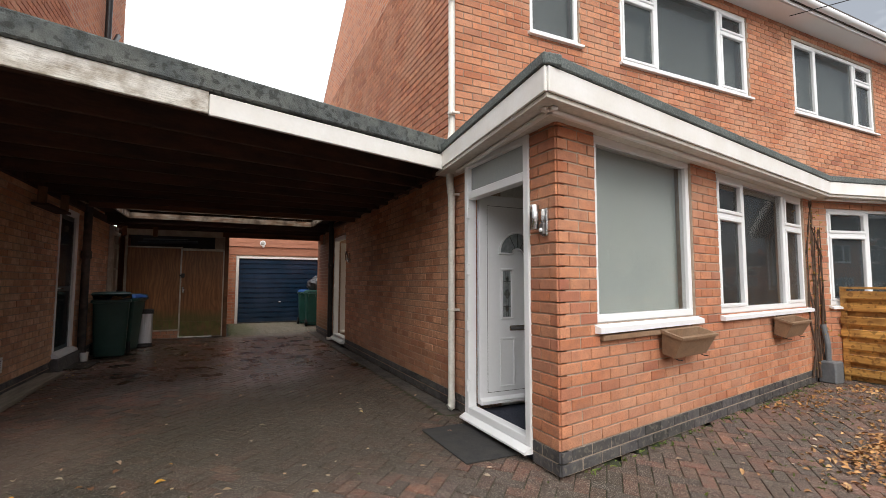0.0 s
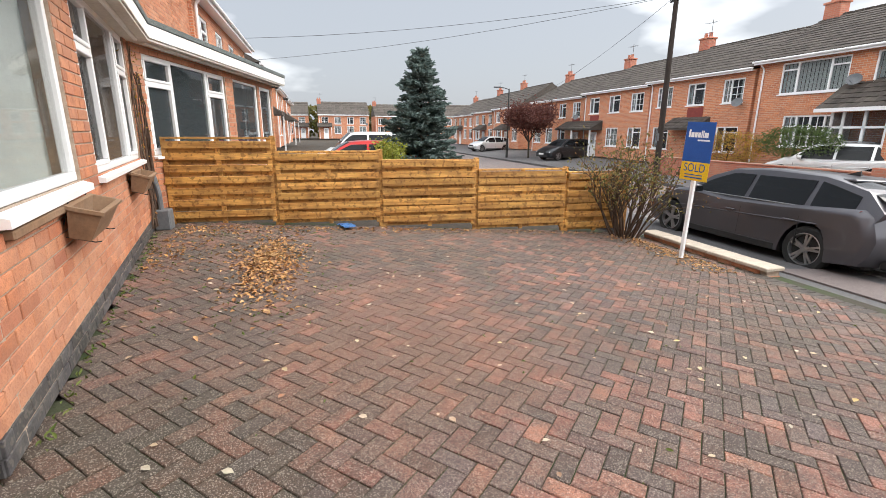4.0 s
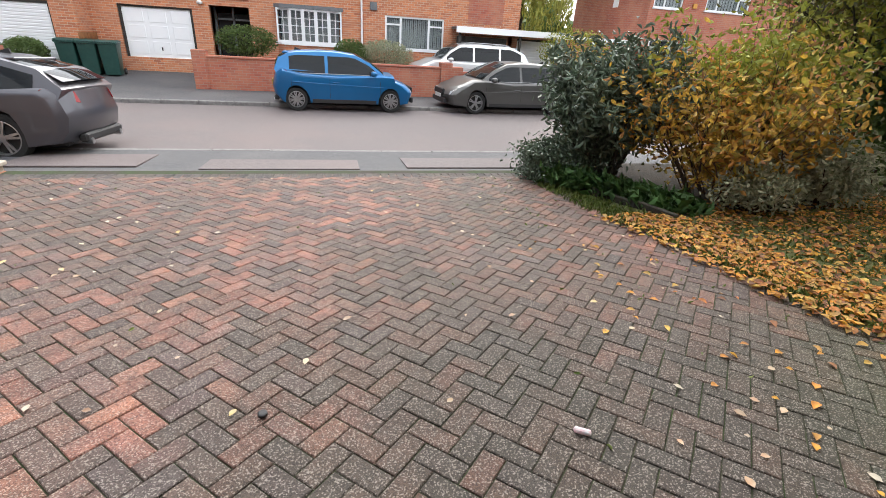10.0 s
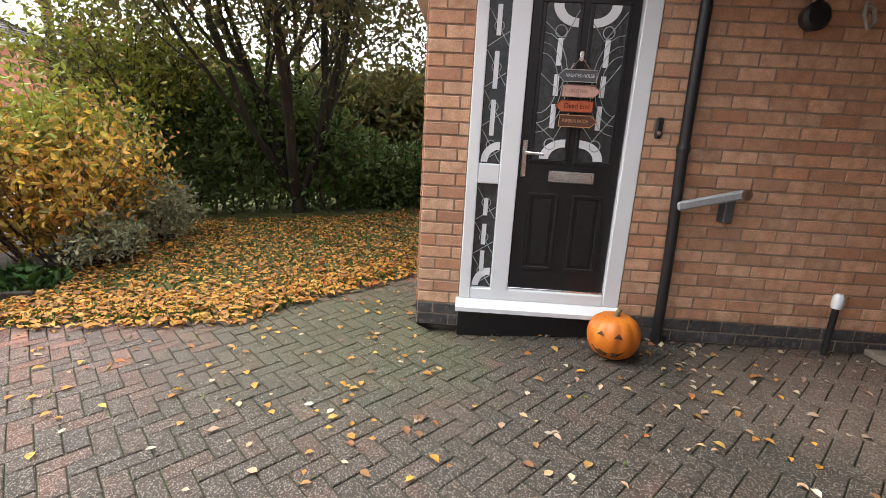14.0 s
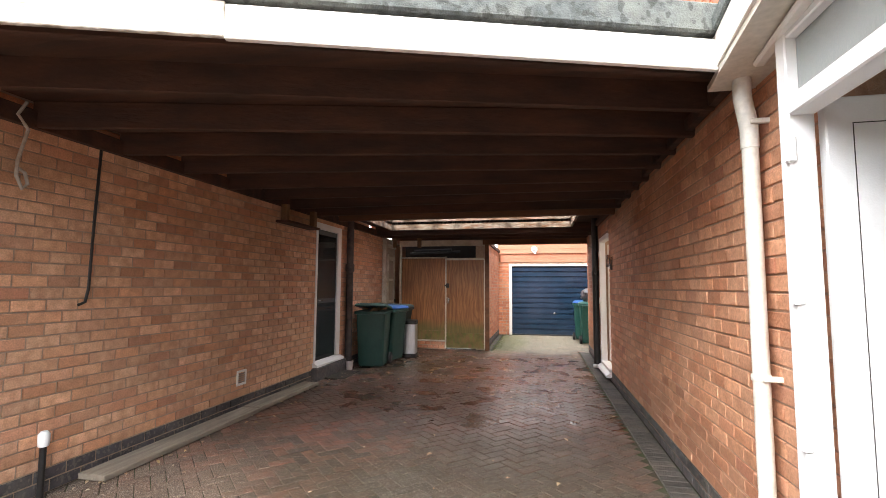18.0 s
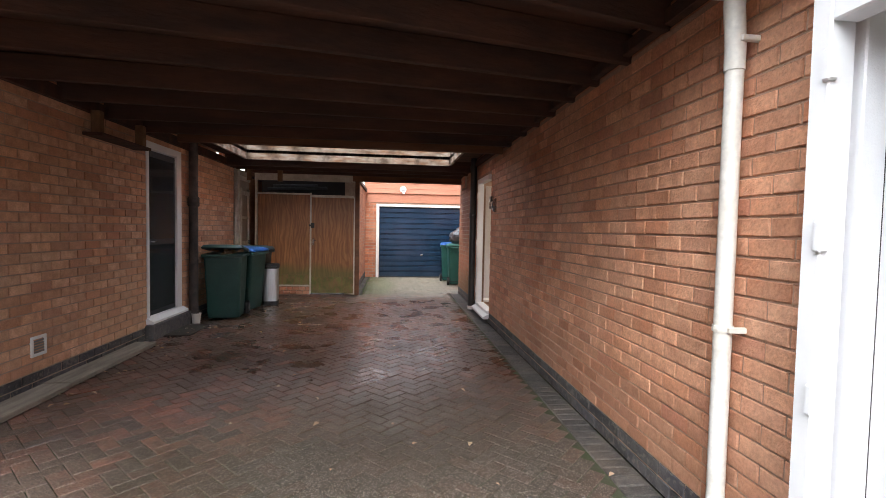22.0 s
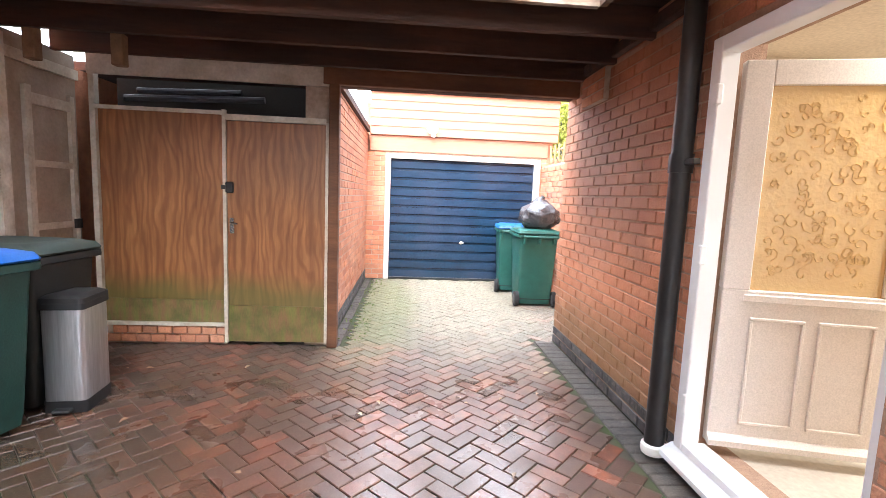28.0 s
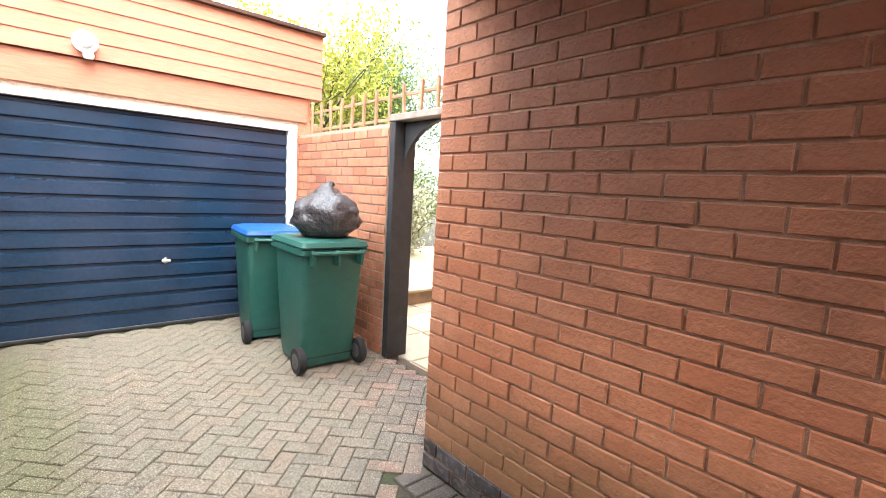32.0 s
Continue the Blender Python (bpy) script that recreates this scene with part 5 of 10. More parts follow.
for x in (0.26, 0.53):
    p_ = part("light", bx(x, x + 0.085, -0.004, -0.001, 0.80, 1.24), LEADED, wd, "leaded glass light")
    part("light_mould", mould(x - 0.028, x + 0.113, 0.775, 1.265, 0.0), WHITEDOOR, wd)
    cx = x + 0.0425
    g = Mesh()
    for zz, s in ((0.88, 0.022), (1.02, 0.035), (1.16, 0.022)):
        g.add([(cx - s, -0.008, zz), (cx, -0.008, zz - 1.5 * s), (cx + s, -0.008, zz), (cx, -0.008, zz + 1.5 * s), (cx, -0.003, zz)], [(0, 1, 2, 3), (0, 4, 1), (1, 4, 2), (2, 4, 3), (3, 4, 0)])
    part("star_bevels", g, CHROME, p_)
    g = Mesh().tube([(cx - 0.012, -0.006, 0.80), (cx - 0.012, -0.006, 1.24)], 0.003, 5)
    g.tube([(cx + 0.012, -0.006, 0.80), (cx + 0.012, -0.006, 1.24)], 0.003, 5)
    for zz in (0.90, 1.14):
        g.tube([(x, -0.006, zz), (x + 0.085, -0.006, zz)], 0.0025, 5)
    part("lead_lines", g, LEAD, p_)
    part("panel_mould", mould(x - 0.04, x + 0.13, 0.14, 0.60, 0.0), WHITEDOOR, wd)
lp = part("letter_plate", bx(0.33, 0.55, -0.012, 0.0, 0.665, 0.715, 0.004), CHROME, wd, "silver letter plate")
part("flap", bx(0.345, 0.535, -0.017, -0.0125, 0.675, 0.705, 0.003), material("grey_metal", (0.4, 0.4, 0.41), None, 5, 0.35, 0.0, metal=0.9), lp)
part("handle", Mesh().tube([(0.73, -0.01, 0.93), (0.73, -0.05, 0.93), (0.64, -0.055, 0.93)], 0.009, 8), CHROME, wd)


def wall_light(x, y, z, rz):
    b = thing("wall_light", "stainless steel cylinder wall light with a sensor", "light", pose(x, y, z, 0, 0, rz), "steel wall lights")
    part("back_plate", bx(0.015, 0.085, -0.03, 0.0, -0.10, 0.10, 0.006), CHROME, b)
    part("tube", Mesh().lathe([(0.03, -0.09), (0.033, -0.085), (0.033, 0.085), (0.03, 0.09)], 20, pose(-0.02, -0.06, 0.04)), CHROME, b, smooth=True)
    part("sensor_block", bx(0.025, 0.075, -0.055, -0.03, -0.09, -0.01, 0.006), material("steel_grey", (0.25, 0.24, 0.23), None, 5, 0.4, 0, metal=0.8), b)
    part("sensor_eye", Mesh().lathe([(0.016, 0.0), (0.013, 0.012), (0.005, 0.016)], 12, pose(0.05, -0.055, -0.06, 90, 0, 0)), PVC, b, smooth=True)
    return b


wall_light(-0.13, -0.20, 1.73, -90)
wall_light(0.0, 6.14, 1.78, -90)
# faded rectangle where a number plate was, drainpipes
WPIPE = material("white_pipe", (0.75, 0.74, 0.70), (0.68, 0.66, 0.6), 5, 0.35, 0.05, 40, c=(0.55, 0.5, 0.42), stain=3, amount=0.35)
wp = thing("white_downpipe", "white plastic downpipe with a hopper at the carport corner", "downpipe", pose(-0.075, 1.41, 0))
part("lower_pipe", Mesh().tube([(0, 0, 0.02), (0, 0, 2.12)], 0.036, 14), WPIPE, wp, smooth=True)
part("offset_bend", Mesh().tube([(0, 0, 2.10), (0, 0, 2.20), (-0.035, -0.03, 2.34), (-0.035, -0.03, 2.52)], 0.040, 14), WPIPE, wp, smooth=True)
part("hopper", Mesh().loft([[(sx * a - 0.06, sy * b - 0.05, z) for sx, sy in ((-1, -1), (1, -1), (1, 1), (-1, 1))] for a, b, z in ((0.045, 0.045, 2.50), (0.06, 0.05, 2.54), (0.10, 0.07, 2.58), (0.10, 0.07, 2.63))]), WPIPE, wp, "hopper head")
part("gutter_stub", Mesh().tube([(-0.19, -0.08, 2.60), (0.0, -0.03, 2.62)], 0.045, 12), WPIPE, wp, smooth=True)
part("upper_pipe", Mesh().tube([(-0.035, -0.03, 2.6), (-0.03, -0.02, 2.74), (0.02, 0.04, 2.92), (0.02, 0.04, 5.7)], 0.036, 14), WPIPE, wp, smooth=True)
for z in (1.02, 2.22, 3.1, 4.4):
    part("clip", Mesh().lathe([(0.041, -0.014), (0.043, 0), (0.041, 0.014)], 14, pose(0, 0, z)).box(-0.012, 0.075, -0.055, -0.03, z - 0.012, z + 0.012, 0.003), WPIPE, wp)
part("shoe", Mesh().tube([(0, 0, 0.12), (0, 0, 0.05), (-0.03, 0, 0.03)], 0.041, 12), WPIPE, wp, smooth=True)

bp_ = thing("black_soil_pipe", "black plastic soil pipe with a white bottom collar", "downpipe", pose(-0.085, 7.56, 0))
part("pipe", Mesh().tube([(0, 0, 0.03), (0, 0, 2.66)], 0.055, 16), BLACKPIPE, bp_, smooth=True)
part("joint", Mesh().lathe([(0.062, 1.62), (0.064, 1.66), (0.062, 1.72)], 16), BLACKPIPE, bp_, smooth=True)
part("collar", Mesh().lathe([(0.066, 0.03), (0.072, 0.05), (0.07, 0.08), (0.06, 0.09)], 16), FASCIA, bp_, "white sealing collar", smooth=True)
part("clip", bx(-0.02, 0.02, -0.14, -0.05, 1.66, 1.69, 0.004), BLACKPIPE, bp_)

# thick brick pier around the soil pipe at high level
brick_wall("wall_corbel", "corbelled brick pier under the carport beam", (-0.05, 9.2), (0, -1), 0.45, 2.25, 2.5, 0.05, plinth=0, seed=31)

# side door, cream, ajar
sdf = tagged(thing("door_frame_side", "white plastic side door frame", "door frame", pose(0, SD1, 0, 0, 0, -90)), kind="structure")
sw = SD1 - SD0
for nm, b in (("jamb", bx(0, 0.075, -0.03, 0.07, 0.13, 2.28, 0.006)), ("jamb", bx(sw - 0.075, sw, 0.05, 0.12, 0.13, 2.28, 0.006)), ("head", bx(0.076, sw - 0.076, -0.029, 0.069, 2.20, 2.28, 0.006)), ("threshold", bx(0.076, sw - 0.076, -0.029, 0.1, 0.13, 0.18, 0.006))):
    part(nm, b, PVC, sdf)
part("cill", Mesh().prism([(-0.09, 0.06), (-0.09, 0.09), (-0.02, 0.13), (0.06, 0.13), (0.06, 0.06)], -0.03, sw - 0.008, "x"), PVC, sdf, "white projecting cill")
for z in (0.4, 1.2, 2.0):
    part("hinge", bx(0.06, 0.09, -0.045, -0.01, z - 0.05, z + 0.05, 0.006), PVC, sdf)
CREAM = material("cream_door_skin", (0.80, 0.74, 0.69), (0.78, 0.72, 0.67), 20, 0.4, 0.05, 120)
sd = thing("side_door", "cream half-glazed side door standing ajar with swirl-patterned glass", "door", pose(0.10, SD1 - 0.085, 0.19, 0, 0, -14))
m = Mesh()
m.box(0, 0.86, 0, 0.055, 0, 0.84, 0.005).box(0, 0.13, 0, 0.055, 0.84, 1.98, 0.005).box(0.73, 0.86, 0, 0.055, 0.84, 1.98, 0.005).box(0.13, 0.73, 0, 0.055, 1.86, 1.98, 0.005)
part("leaf", m, CREAM, sd)
swirl = glass("swirl_glass", (0.80, 0.55, 0.22), 0.22, 0.6, 45)
p_ = part("pane", bx(0.13, 0.73, 0.02, 0.03, 0.84, 1.86), swirl, sd, "amber lit swirl-patterned glass")
g, r5 = Mesh(), random.Random(5)
for i in range(110):
    cx, cz, rr, a0 = r5.uniform(0.18, 0.68), r5.uniform(0.9, 1.8), r5.uniform(0.02, 0.055), r5.uniform(0, 6)
    g.tube([(cx + rr * (1 - 0.12 * k) * math.cos(a0 + 0.8 * k), 0.018, cz + rr * (1 - 0.12 * k) * math.sin(a0 + 0.8 * k)) for k in range(8)], 0.004, 4)
part("swirl_relief", g, swirl, p_)
for x0, x1 in ((0.14, 0.40), (0.46, 0.72)):
    part("panel_mould", mould(x0, x1, 0.12, 0.70, 0.0), CREAM, sd)
part("mid_rail_mould", bx(0.10, 0.76, -0.012, 0.0, 0.78, 0.82, 0.004), CREAM, sd)
part("weather_bar", Mesh().prism([(-0.03, 0.0), (-0.03, 0.03), (0.0, 0.06), (0.0, 0.0)], 0.0, 0.86, "x"), CREAM, sd)
part("handle", Mesh().tube([(0.80, -0.01, 0.95), (0.80, -0.05, 0.95), (0.70, -0.055, 0.95)], 0.009, 8), CHROME, sd)

mat_ = thing("door_mat", "dark rubber mat on the paving by the porch", "mat", pose(-0.36, 0.52, 0.002))
part("sheet", bx(-0.24, 0.20, -0.42, 0.42, 0, 0.012, 0.004), material("black_rubber", (0.025, 0.025, 0.027), (0.04, 0.038, 0.035), 8, 0.8, 0.4, 90), mat_)
mat_2 = thing("door_mat", "dark mat below the neighbour's side door", "mat", pose(-4.20, 6.05, 0.002))
part("sheet", bx(-0.18, 0.18, -0.33, 0.33, 0, 0.014, 0.004), material("brown_mat", (0.03, 0.026, 0.022), (0.045, 0.04, 0.03), 8, 0.9, 0.5, 90), mat_2)

# ---- neighbour's porch door, facing the drive ----
nd = tagged(thing("door_frame_next", "white plastic door frame with a leaded side light", "door frame", pose(NX, -0.94, 0, 0, 0, 90)), kind="structure")
NWID = 1.11
for nm, b in (("jamb", bx(0, 0.075, -0.02, 0.07, 0.22, 2.36, 0.006)), ("jamb", bx(NWID - 0.11, NWID, -0.02, 0.07, 0.22, 2.36, 0.006)), ("post", bx(0.215, 0.335, -0.02, 0.07, 0.22, 2.36, 0.006)), ("head", bx(0.076, NWID - 0.111, -0.019, 0.069, 2.28, 2.36, 0.006)), ("threshold", bx(0.076, NWID - 0.111, -0.019, 0.069, 0.22, 0.30, 0.006)), ("side_rail", bx(0.076, 0.214, -0.018, 0.068, 1.03, 1.16, 0.006))):
    part(nm, b, PVC, nd)
part("cill", Mesh().prism([(-0.10, 0.15), (-0.10, 0.18), (-0.02, 0.22), (0.06, 0.22), (0.06, 0.15)], -0.02, NWID + 0.01, "x"), PVC, nd)
part("step_board", bx(0.0, NWID, -0.05, 0.06, -0.05, 0.148, 0.004), BLACKDOOR, nd, "black painted board below the cill")
for z0, z1 in ((0.30, 1.03), (1.16, 2.28)):
    p_ = part("side_light", bx(0.077, 0.214, 0.02, 0.026, z0, z1), DARKLEAD, nd, "leaded side light")
    g = Mesh()
    for k in range(int((z1 - z0) / 0.24)):
        z = z0 + 0.12 + 0.24 * k
        g.tube([(0.145 + 0.03 * math.cos(a), 0.016, z + 0.03 * math.sin(a)) for a in (math.pi * j / 6 for j in range(13))], 0.003, 5)
        g.tube([(0.08, 0.016, z - 0.12), (0.21, 0.016, z - 0.03)], 0.003, 5).tube([(0.21, 0.016, z - 0.11), (0.08, 0.016, z + 0.10)], 0.003, 5)
    part("lead_lines", g, CAME, p_)
    for za, zb in ((0.16, 0.36), (0.42, 0.62), (0.70, 0.86)):
        part("white_bevel", bx(0.128, 0.158, 0.012, 0.018, z0 + za * (z1 - z0), z0 + zb * (z1 - z0), 0.002), PVC, p_)
    rim = [(0.205 - r_ * math.cos(a), z0 + 0.01 + r_ * 1.1 * math.sin(a)) for r_, ts in ((0.12, range(9)), (0.075, range(8, -1, -1))) for a in (math.pi / 2 * j / 8 for j in ts)]
    part("white_arc", Mesh().prism(rim, 0.012, 0.018, "y"), PVC, p_)
bd = thing("black_door", "black panelled front door with leaded glass", "door", pose(NX - 0.02, -0.60, 0.285, 0, 0, 90))
BW = 0.655
part("leaf", bx(0, BW, 0.0, 0.05, 0, 1.97, 0.005), BLACKDOOR, bd)
part("threshold_strip", bx(0, BW, -0.02, 0.0, -0.005, 0.03, 0.003), CHROME, bd)
for x in (0.085, 0.375):
    for z0, z1 in ((0.17, 0.70),):
        part("panel_mould", mould(x, x + 0.20, z0, z1, 0.0, 0.022, 0.014), BLACKDOOR, bd)
        part("panel_field", bx(x + 0.04, x + 0.16, -0.010, 0.0, z0 + 0.04, z1 - 0.04, 0.008), BLACKDOOR, bd)
    p_ = part("light", bx(x, x + 0.20, -0.006, -0.001, 0.92, 1.86), DARKLEAD, bd, "dark leaded glass light")
    part("light_mould", mould(x - 0.025, x + 0.225, 0.895, 1.885, 0.0, 0.025, 0.012), BLACKDOOR, bd)
    g, sgn = Mesh(), 1 if x < 0.2 else -1
    cx = x + 0.10
    for zz in (1.02, 1.70):
        g.tube([(cx + 0.035 * math.cos(a), -0.010, zz + 0.035 * math.sin(a)) for a in (math.pi * j / 7 for j in range(15))], 0.004, 5)
    for dz in (0.0, 0.30, 0.6):
        g.tube([(x, -0.010, 1.15 + dz), (cx + 0.02 * sgn, -0.010, 1.05 + dz), (x + 0.2, -0.010, 1.22 + dz)], 0.004, 5)
    for k in range(3):
        bow = [(xx0 + sgn * (0.17 - 0.03 * k) * math.sin(a), -0.010, 1.39 + (0.30 - 0.06 * k) * math.cos(a)) for xx0 in ((x if sgn > 0 else x + 0.2),) for a in (math.pi * j / 12 for j in range(13))]
        g.tube(bow, 0.003, 5)
    part("lead_lines", g, CAME, p_)
    xx = x + (0.2 if sgn > 0 else 0.0)
    for zz, s in ((0.925, 1), (1.855, -1)):
        arc = [(xx - sgn * 0.16 * math.cos(a), zz + s * 0.13 * math.sin(a)) for a in (math.pi / 2 * j / 8 for j in range(9))] + [(xx - sgn * 0.10 * math.cos(a), zz + s * 0.08 * math.sin(a)) for a in (math.pi / 2 - math.pi / 2 * j / 8 for j in range(9))]
        part("white_arc", Mesh().prism(arc, -0.012, -0.007, "y"), PVC, p_)
    for z0, z1 in ((1.12, 1.27), (1.32, 1.45), (1.50, 1.66)):
        part("white_bar", bx(cx - 0.014, cx + 0.018, -0.012, -0.007, z0, z1, 0.002), PVC, p_)
lp = part("letter_plate", bx(0.20, 0.50, -0.015, 0.0, 0.775, 0.85, 0.006), CHROME, bd, "chrome letter plate")
part("flap", bx(0.22, 0.48, -0.022, -0.0155, 0.79, 0.835, 0.004), CHROME, lp)
hd = part("handle_plate", bx(0.015, 0.05, -0.014, 0.0, 0.80, 1.04, 0.006), CHROME, bd)
part("lever", Mesh().tube([(0.033, -0.014, 0.96), (0.033, -0.055, 0.96), (0.15, -0.06, 0.955)], 0.01, 8), CHROME, hd, smooth=True)

# hanging arrow signs with words
ps = thing("hanging_signs", "string of four small wooden arrow signs on the black door", "sign", pose(NX + 0.01, -0.28, 1.57, 0, 0, 90))
SIGNS = [("HAUNTED HOUSE", 0.155, (0.10, 0.105, 0.11), -1, (0.8, 0.8, 0.78)), ("GRAVEYARD", 0.065, (0.72, 0.42, 0.33), 1, (0.35, 0.2, 0.15)), ("Dead End", -0.025, (0.62, 0.14, 0.05), -1, (0.12, 0.03, 0.02)), ("PUMPKIN PATCH", -0.115, (0.14, 0.055, 0.03), 1, (0.75, 0.4, 0.2))]


def words(text, size, mat, parent, at, name="lettering", squeeze=1.0):
    cu = bpy.data.curves.new(name, "FONT")
    cu.body, cu.size, cu.align_x, cu.align_y, cu.extrude = text, size, "CENTER", "CENTER", 0.0006
    tmp = bpy.data.objects.new(name, cu)
    scene.collection.objects.link(tmp)
    dg = bpy.context.evaluated_depsgraph_get()
    me = bpy.data.meshes.new_from_object(tmp.evaluated_get(dg))
    bpy.data.objects.remove(tmp)
    me.materials.clear()
    me.materials.append(mat)
    ob = new(name, me)
    ob.parent = parent
    ob.matrix_basis = at @ Matrix.Diagonal((squeeze, 1, 1, 1))
    return ob


for text, z, col, way, ink in SIGNS:
    sgn_m = material("sign_" + text.split()[0].lower(), col, tuple(0.8 * c for c in col), 20, 0.6, 0.2, 60)
    ink_m = material("ink_" + text.split()[0].lower(), ink, None, 20, 0.7, 0.0, 60)
    out = [(-0.10 * way, -0.035), (0.09 * way, -0.035), (0.09 * way, -0.04), (0.135 * way, 0.0), (0.09 * way, 0.04), (0.09 * way, 0.035), (-0.10 * way, 0.035)]
    b_ = part("board", Mesh().prism(out, -0.03, -0.022, "y"), sgn_m, ps, at=pose(0, 0, z))
    part("rim", Mesh().tube([(x, -0.031, zz) for x, zz in out + out[:1]], 0.003, 4), material("pale_rim", (0.6, 0.58, 0.55), None, 8, 0.7, 0.1) if way < 0 and z > 0.1 else ink_m, b_)
    words(text, 0.030 if text != "Dead End" else 0.045, ink_m, b_, pose(0, -0.0315, 0, 90, 0, 0), squeeze=0.72 if text != "Dead End" else 0.9)
part("cord", Mesh().tube([(-0.06, -0.026, 0.19), (0.0, -0.012, 0.27), (0.06, -0.026, 0.19)], 0.003, 5), material("jute", (0.35, 0.27, 0.18), None, 30, 0.9, 0.3), ps)
for a, b in ((0.12, 0.10), (0.03, 0.01), (-0.06, -0.08)):
    for s in (-0.06, 0.06):
        part("link_cord", Mesh().tube([(s, -0.026, a), (s, -0.026, b)], 0.002, 5), BLACKPIPE, ps)
part("door_hook", bx(-0.012, 0.012, -0.02, 0.0, 0.24, 0.30, 0.003), CHROME, ps)

# carved pumpkin on the ground by the black door
PUMP = material("pumpkin_skin", (0.62, 0.17, 0.012), (0.52, 0.13, 0.01), 9, 0.4, 0.2, 60, c=(0.66, 0.24, 0.03), stain=6, amount=0.4)
pk = thing("pumpkin", "orange carved pumpkin with a short stalk on the paving", "pumpkin", pose(NX + 0.32, 0.06, 0.0, 0, 0, 62))
rings = []
NS = 60
for j in range(17):
    a = -math.pi / 2 + math.pi * j / 16
    rings.append([((0.165 * math.cos(a) ** 0.8 if math.cos(a) > 1e-6 else 0.004) * (1 - 0.055 * abs(math.cos(t * 5.5)) ** 6) * math.cos(t), (0.165 * math.cos(a) ** 0.8 if math.cos(a) > 1e-6 else 0.004) * (1 - 0.055 * abs(math.cos(t * 5.5)) ** 6) * math.sin(t), 0.150 + 0.150 * math.sin(a) - 0.02 * max(0, math.sin(a)) ** 8) for t in (2 * math.pi * k / NS for k in range(NS))])
part("shell", Mesh().loft(rings), PUMP, pk, smooth=70)
# solid dark plugs colour in the shade inside the carved eyes and mouth
CUT = material("carved_hole_shade", (0.05, 0.02, 0.005), (0.10, 0.05, 0.01), 10, 0.8, 0.2)
for nm, out in (("eye", [(-0.075, 0.19), (-0.03, 0.19), (-0.05, 0.215)]), ("eye", [(0.03, 0.19), (0.075, 0.19), (0.05, 0.215)]), ("mouth", [(-0.10, 0.10), (-0.06, 0.085), (-0.05, 0.10), (-0.02, 0.08), (0.02, 0.08), (0.03, 0.095), (0.06, 0.085), (0.10, 0.11), (0.05, 0.06), (-0.05, 0.055)])):
    part(nm, Mesh().add([(x, -math.sqrt(max(0, 0.163 ** 2 - x * x - 0.8 * (z - 0.15) ** 2)) - 0.005, z) for x, z in out] + [(x, -0.10, z) for x, z in out], [tuple(range(len(out))), tuple(range(2 * len(out) - 1, len(out) - 1, -1))] + [(i, i + len(out), (i + 1) % len(out) + len(out), (i + 1) % len(out)) for i in range(len(out))]), CUT, pk)
part("stalk", Mesh().tube([(0, 0, 0.27), (0.005, 0, 0.30), (0.02, 0.01, 0.325)], [0.022, 0.016, 0.014], 8), material("stalk", (0.18, 0.14, 0.06), None, 20, 0.9, 0.4), pk)

# wall fittings on the neighbour's side
np_ = thing("black_downpipe", "slightly crooked black drainpipe on the neighbour's wall", "downpipe", pose(NX + 0.055, 0.44, 0))
part("pipe", Mesh().tube([(0, 0.01, 0.0), (0, 0.0, 0.6), (0.0, -0.03, 1.3), (0, -0.05, 2.6)], 0.034, 14), BLACKPIPE, np_, smooth=True)
for z in (1.32, 2.3):
    part("clip", Mesh().lathe([(0.038, z - 0.03), (0.042, z), (0.038, z + 0.03)], 14, pose(0, -0.03, 0)), BLACKPIPE, np_)
be = thing("door_bell", "black video door bell beside the black door", "door bell", pose(NX, 0.255, 1.44, 0, 0, 90))
part("case", bx(-0.022, 0.022, -0.03, 0.0, -0.065, 0.065, 0.01), BLACKDOOR, be)
part("button", Mesh().lathe([(0.014, 0.0), (0.014, 0.004), (0.01, 0.006)], 14, pose(0, -0.03, -0.03, 90, 0, 0)), CHROME, be)
part("camera_eye", Mesh().lathe([(0.009, 0.0), (0.007, 0.004)], 12, pose(0, -0.03, 0.03, 90, 0, 0)), GLASS, be)
rl = thing("grab_rail", "grey folded grab rail fixed to the brick wall", "rail", pose(NX, 0.42, 0.96, 0, 0, 90))
part("arm", Mesh().box(0, 0.42, -0.10, -0.06, -0.03, 0.03, 0.012), material("rail_grey", (0.42, 0.43, 0.44), None, 6, 0.5, 0.1), rl, at=pose(0, 0, 0, 0, -14, 0))
part("bracket", bx(0.30, 0.36, -0.09, 0.0, -0.09, 0.07, 0.006), material("bracket_dark", (0.08, 0.08, 0.08), None, 6, 0.6, 0.1), rl)
part("end_cap", Mesh().lathe([(0.035, -0.025), (0.035, 0.025)], 14, pose(0.41, -0.08, 0.10, 90, 0, 0)), CHROME, rl)
fl2 = thing("lamp_bracket", "black outdoor lamp on a curved wall bracket", "light", pose(NX, 1.0, 2.1, 0, 0, 90))
part("arm", Mesh().tube([(0.03, -0.01, 0.32), (0.03, -0.06, 0.30), (0.03, -0.08, 0.12), (0.0, -0.08, 0.05)], 0.02, 10), BLACKPIPE, fl2, smooth=True)
part("head", Mesh().lathe([(0.03, 0.0), (0.075, 0.03), (0.08, 0.08), (0.06, 0.1)], 18, pose(0, -0.03, 0, 90, 0, 0)), BLACKPIPE, fl2, smooth=True)
rope = thing("rope_loop", "pale rope hanging in a loop from the carport edge", "rope", pose(NX + 0.06, 1.29, 2.03))
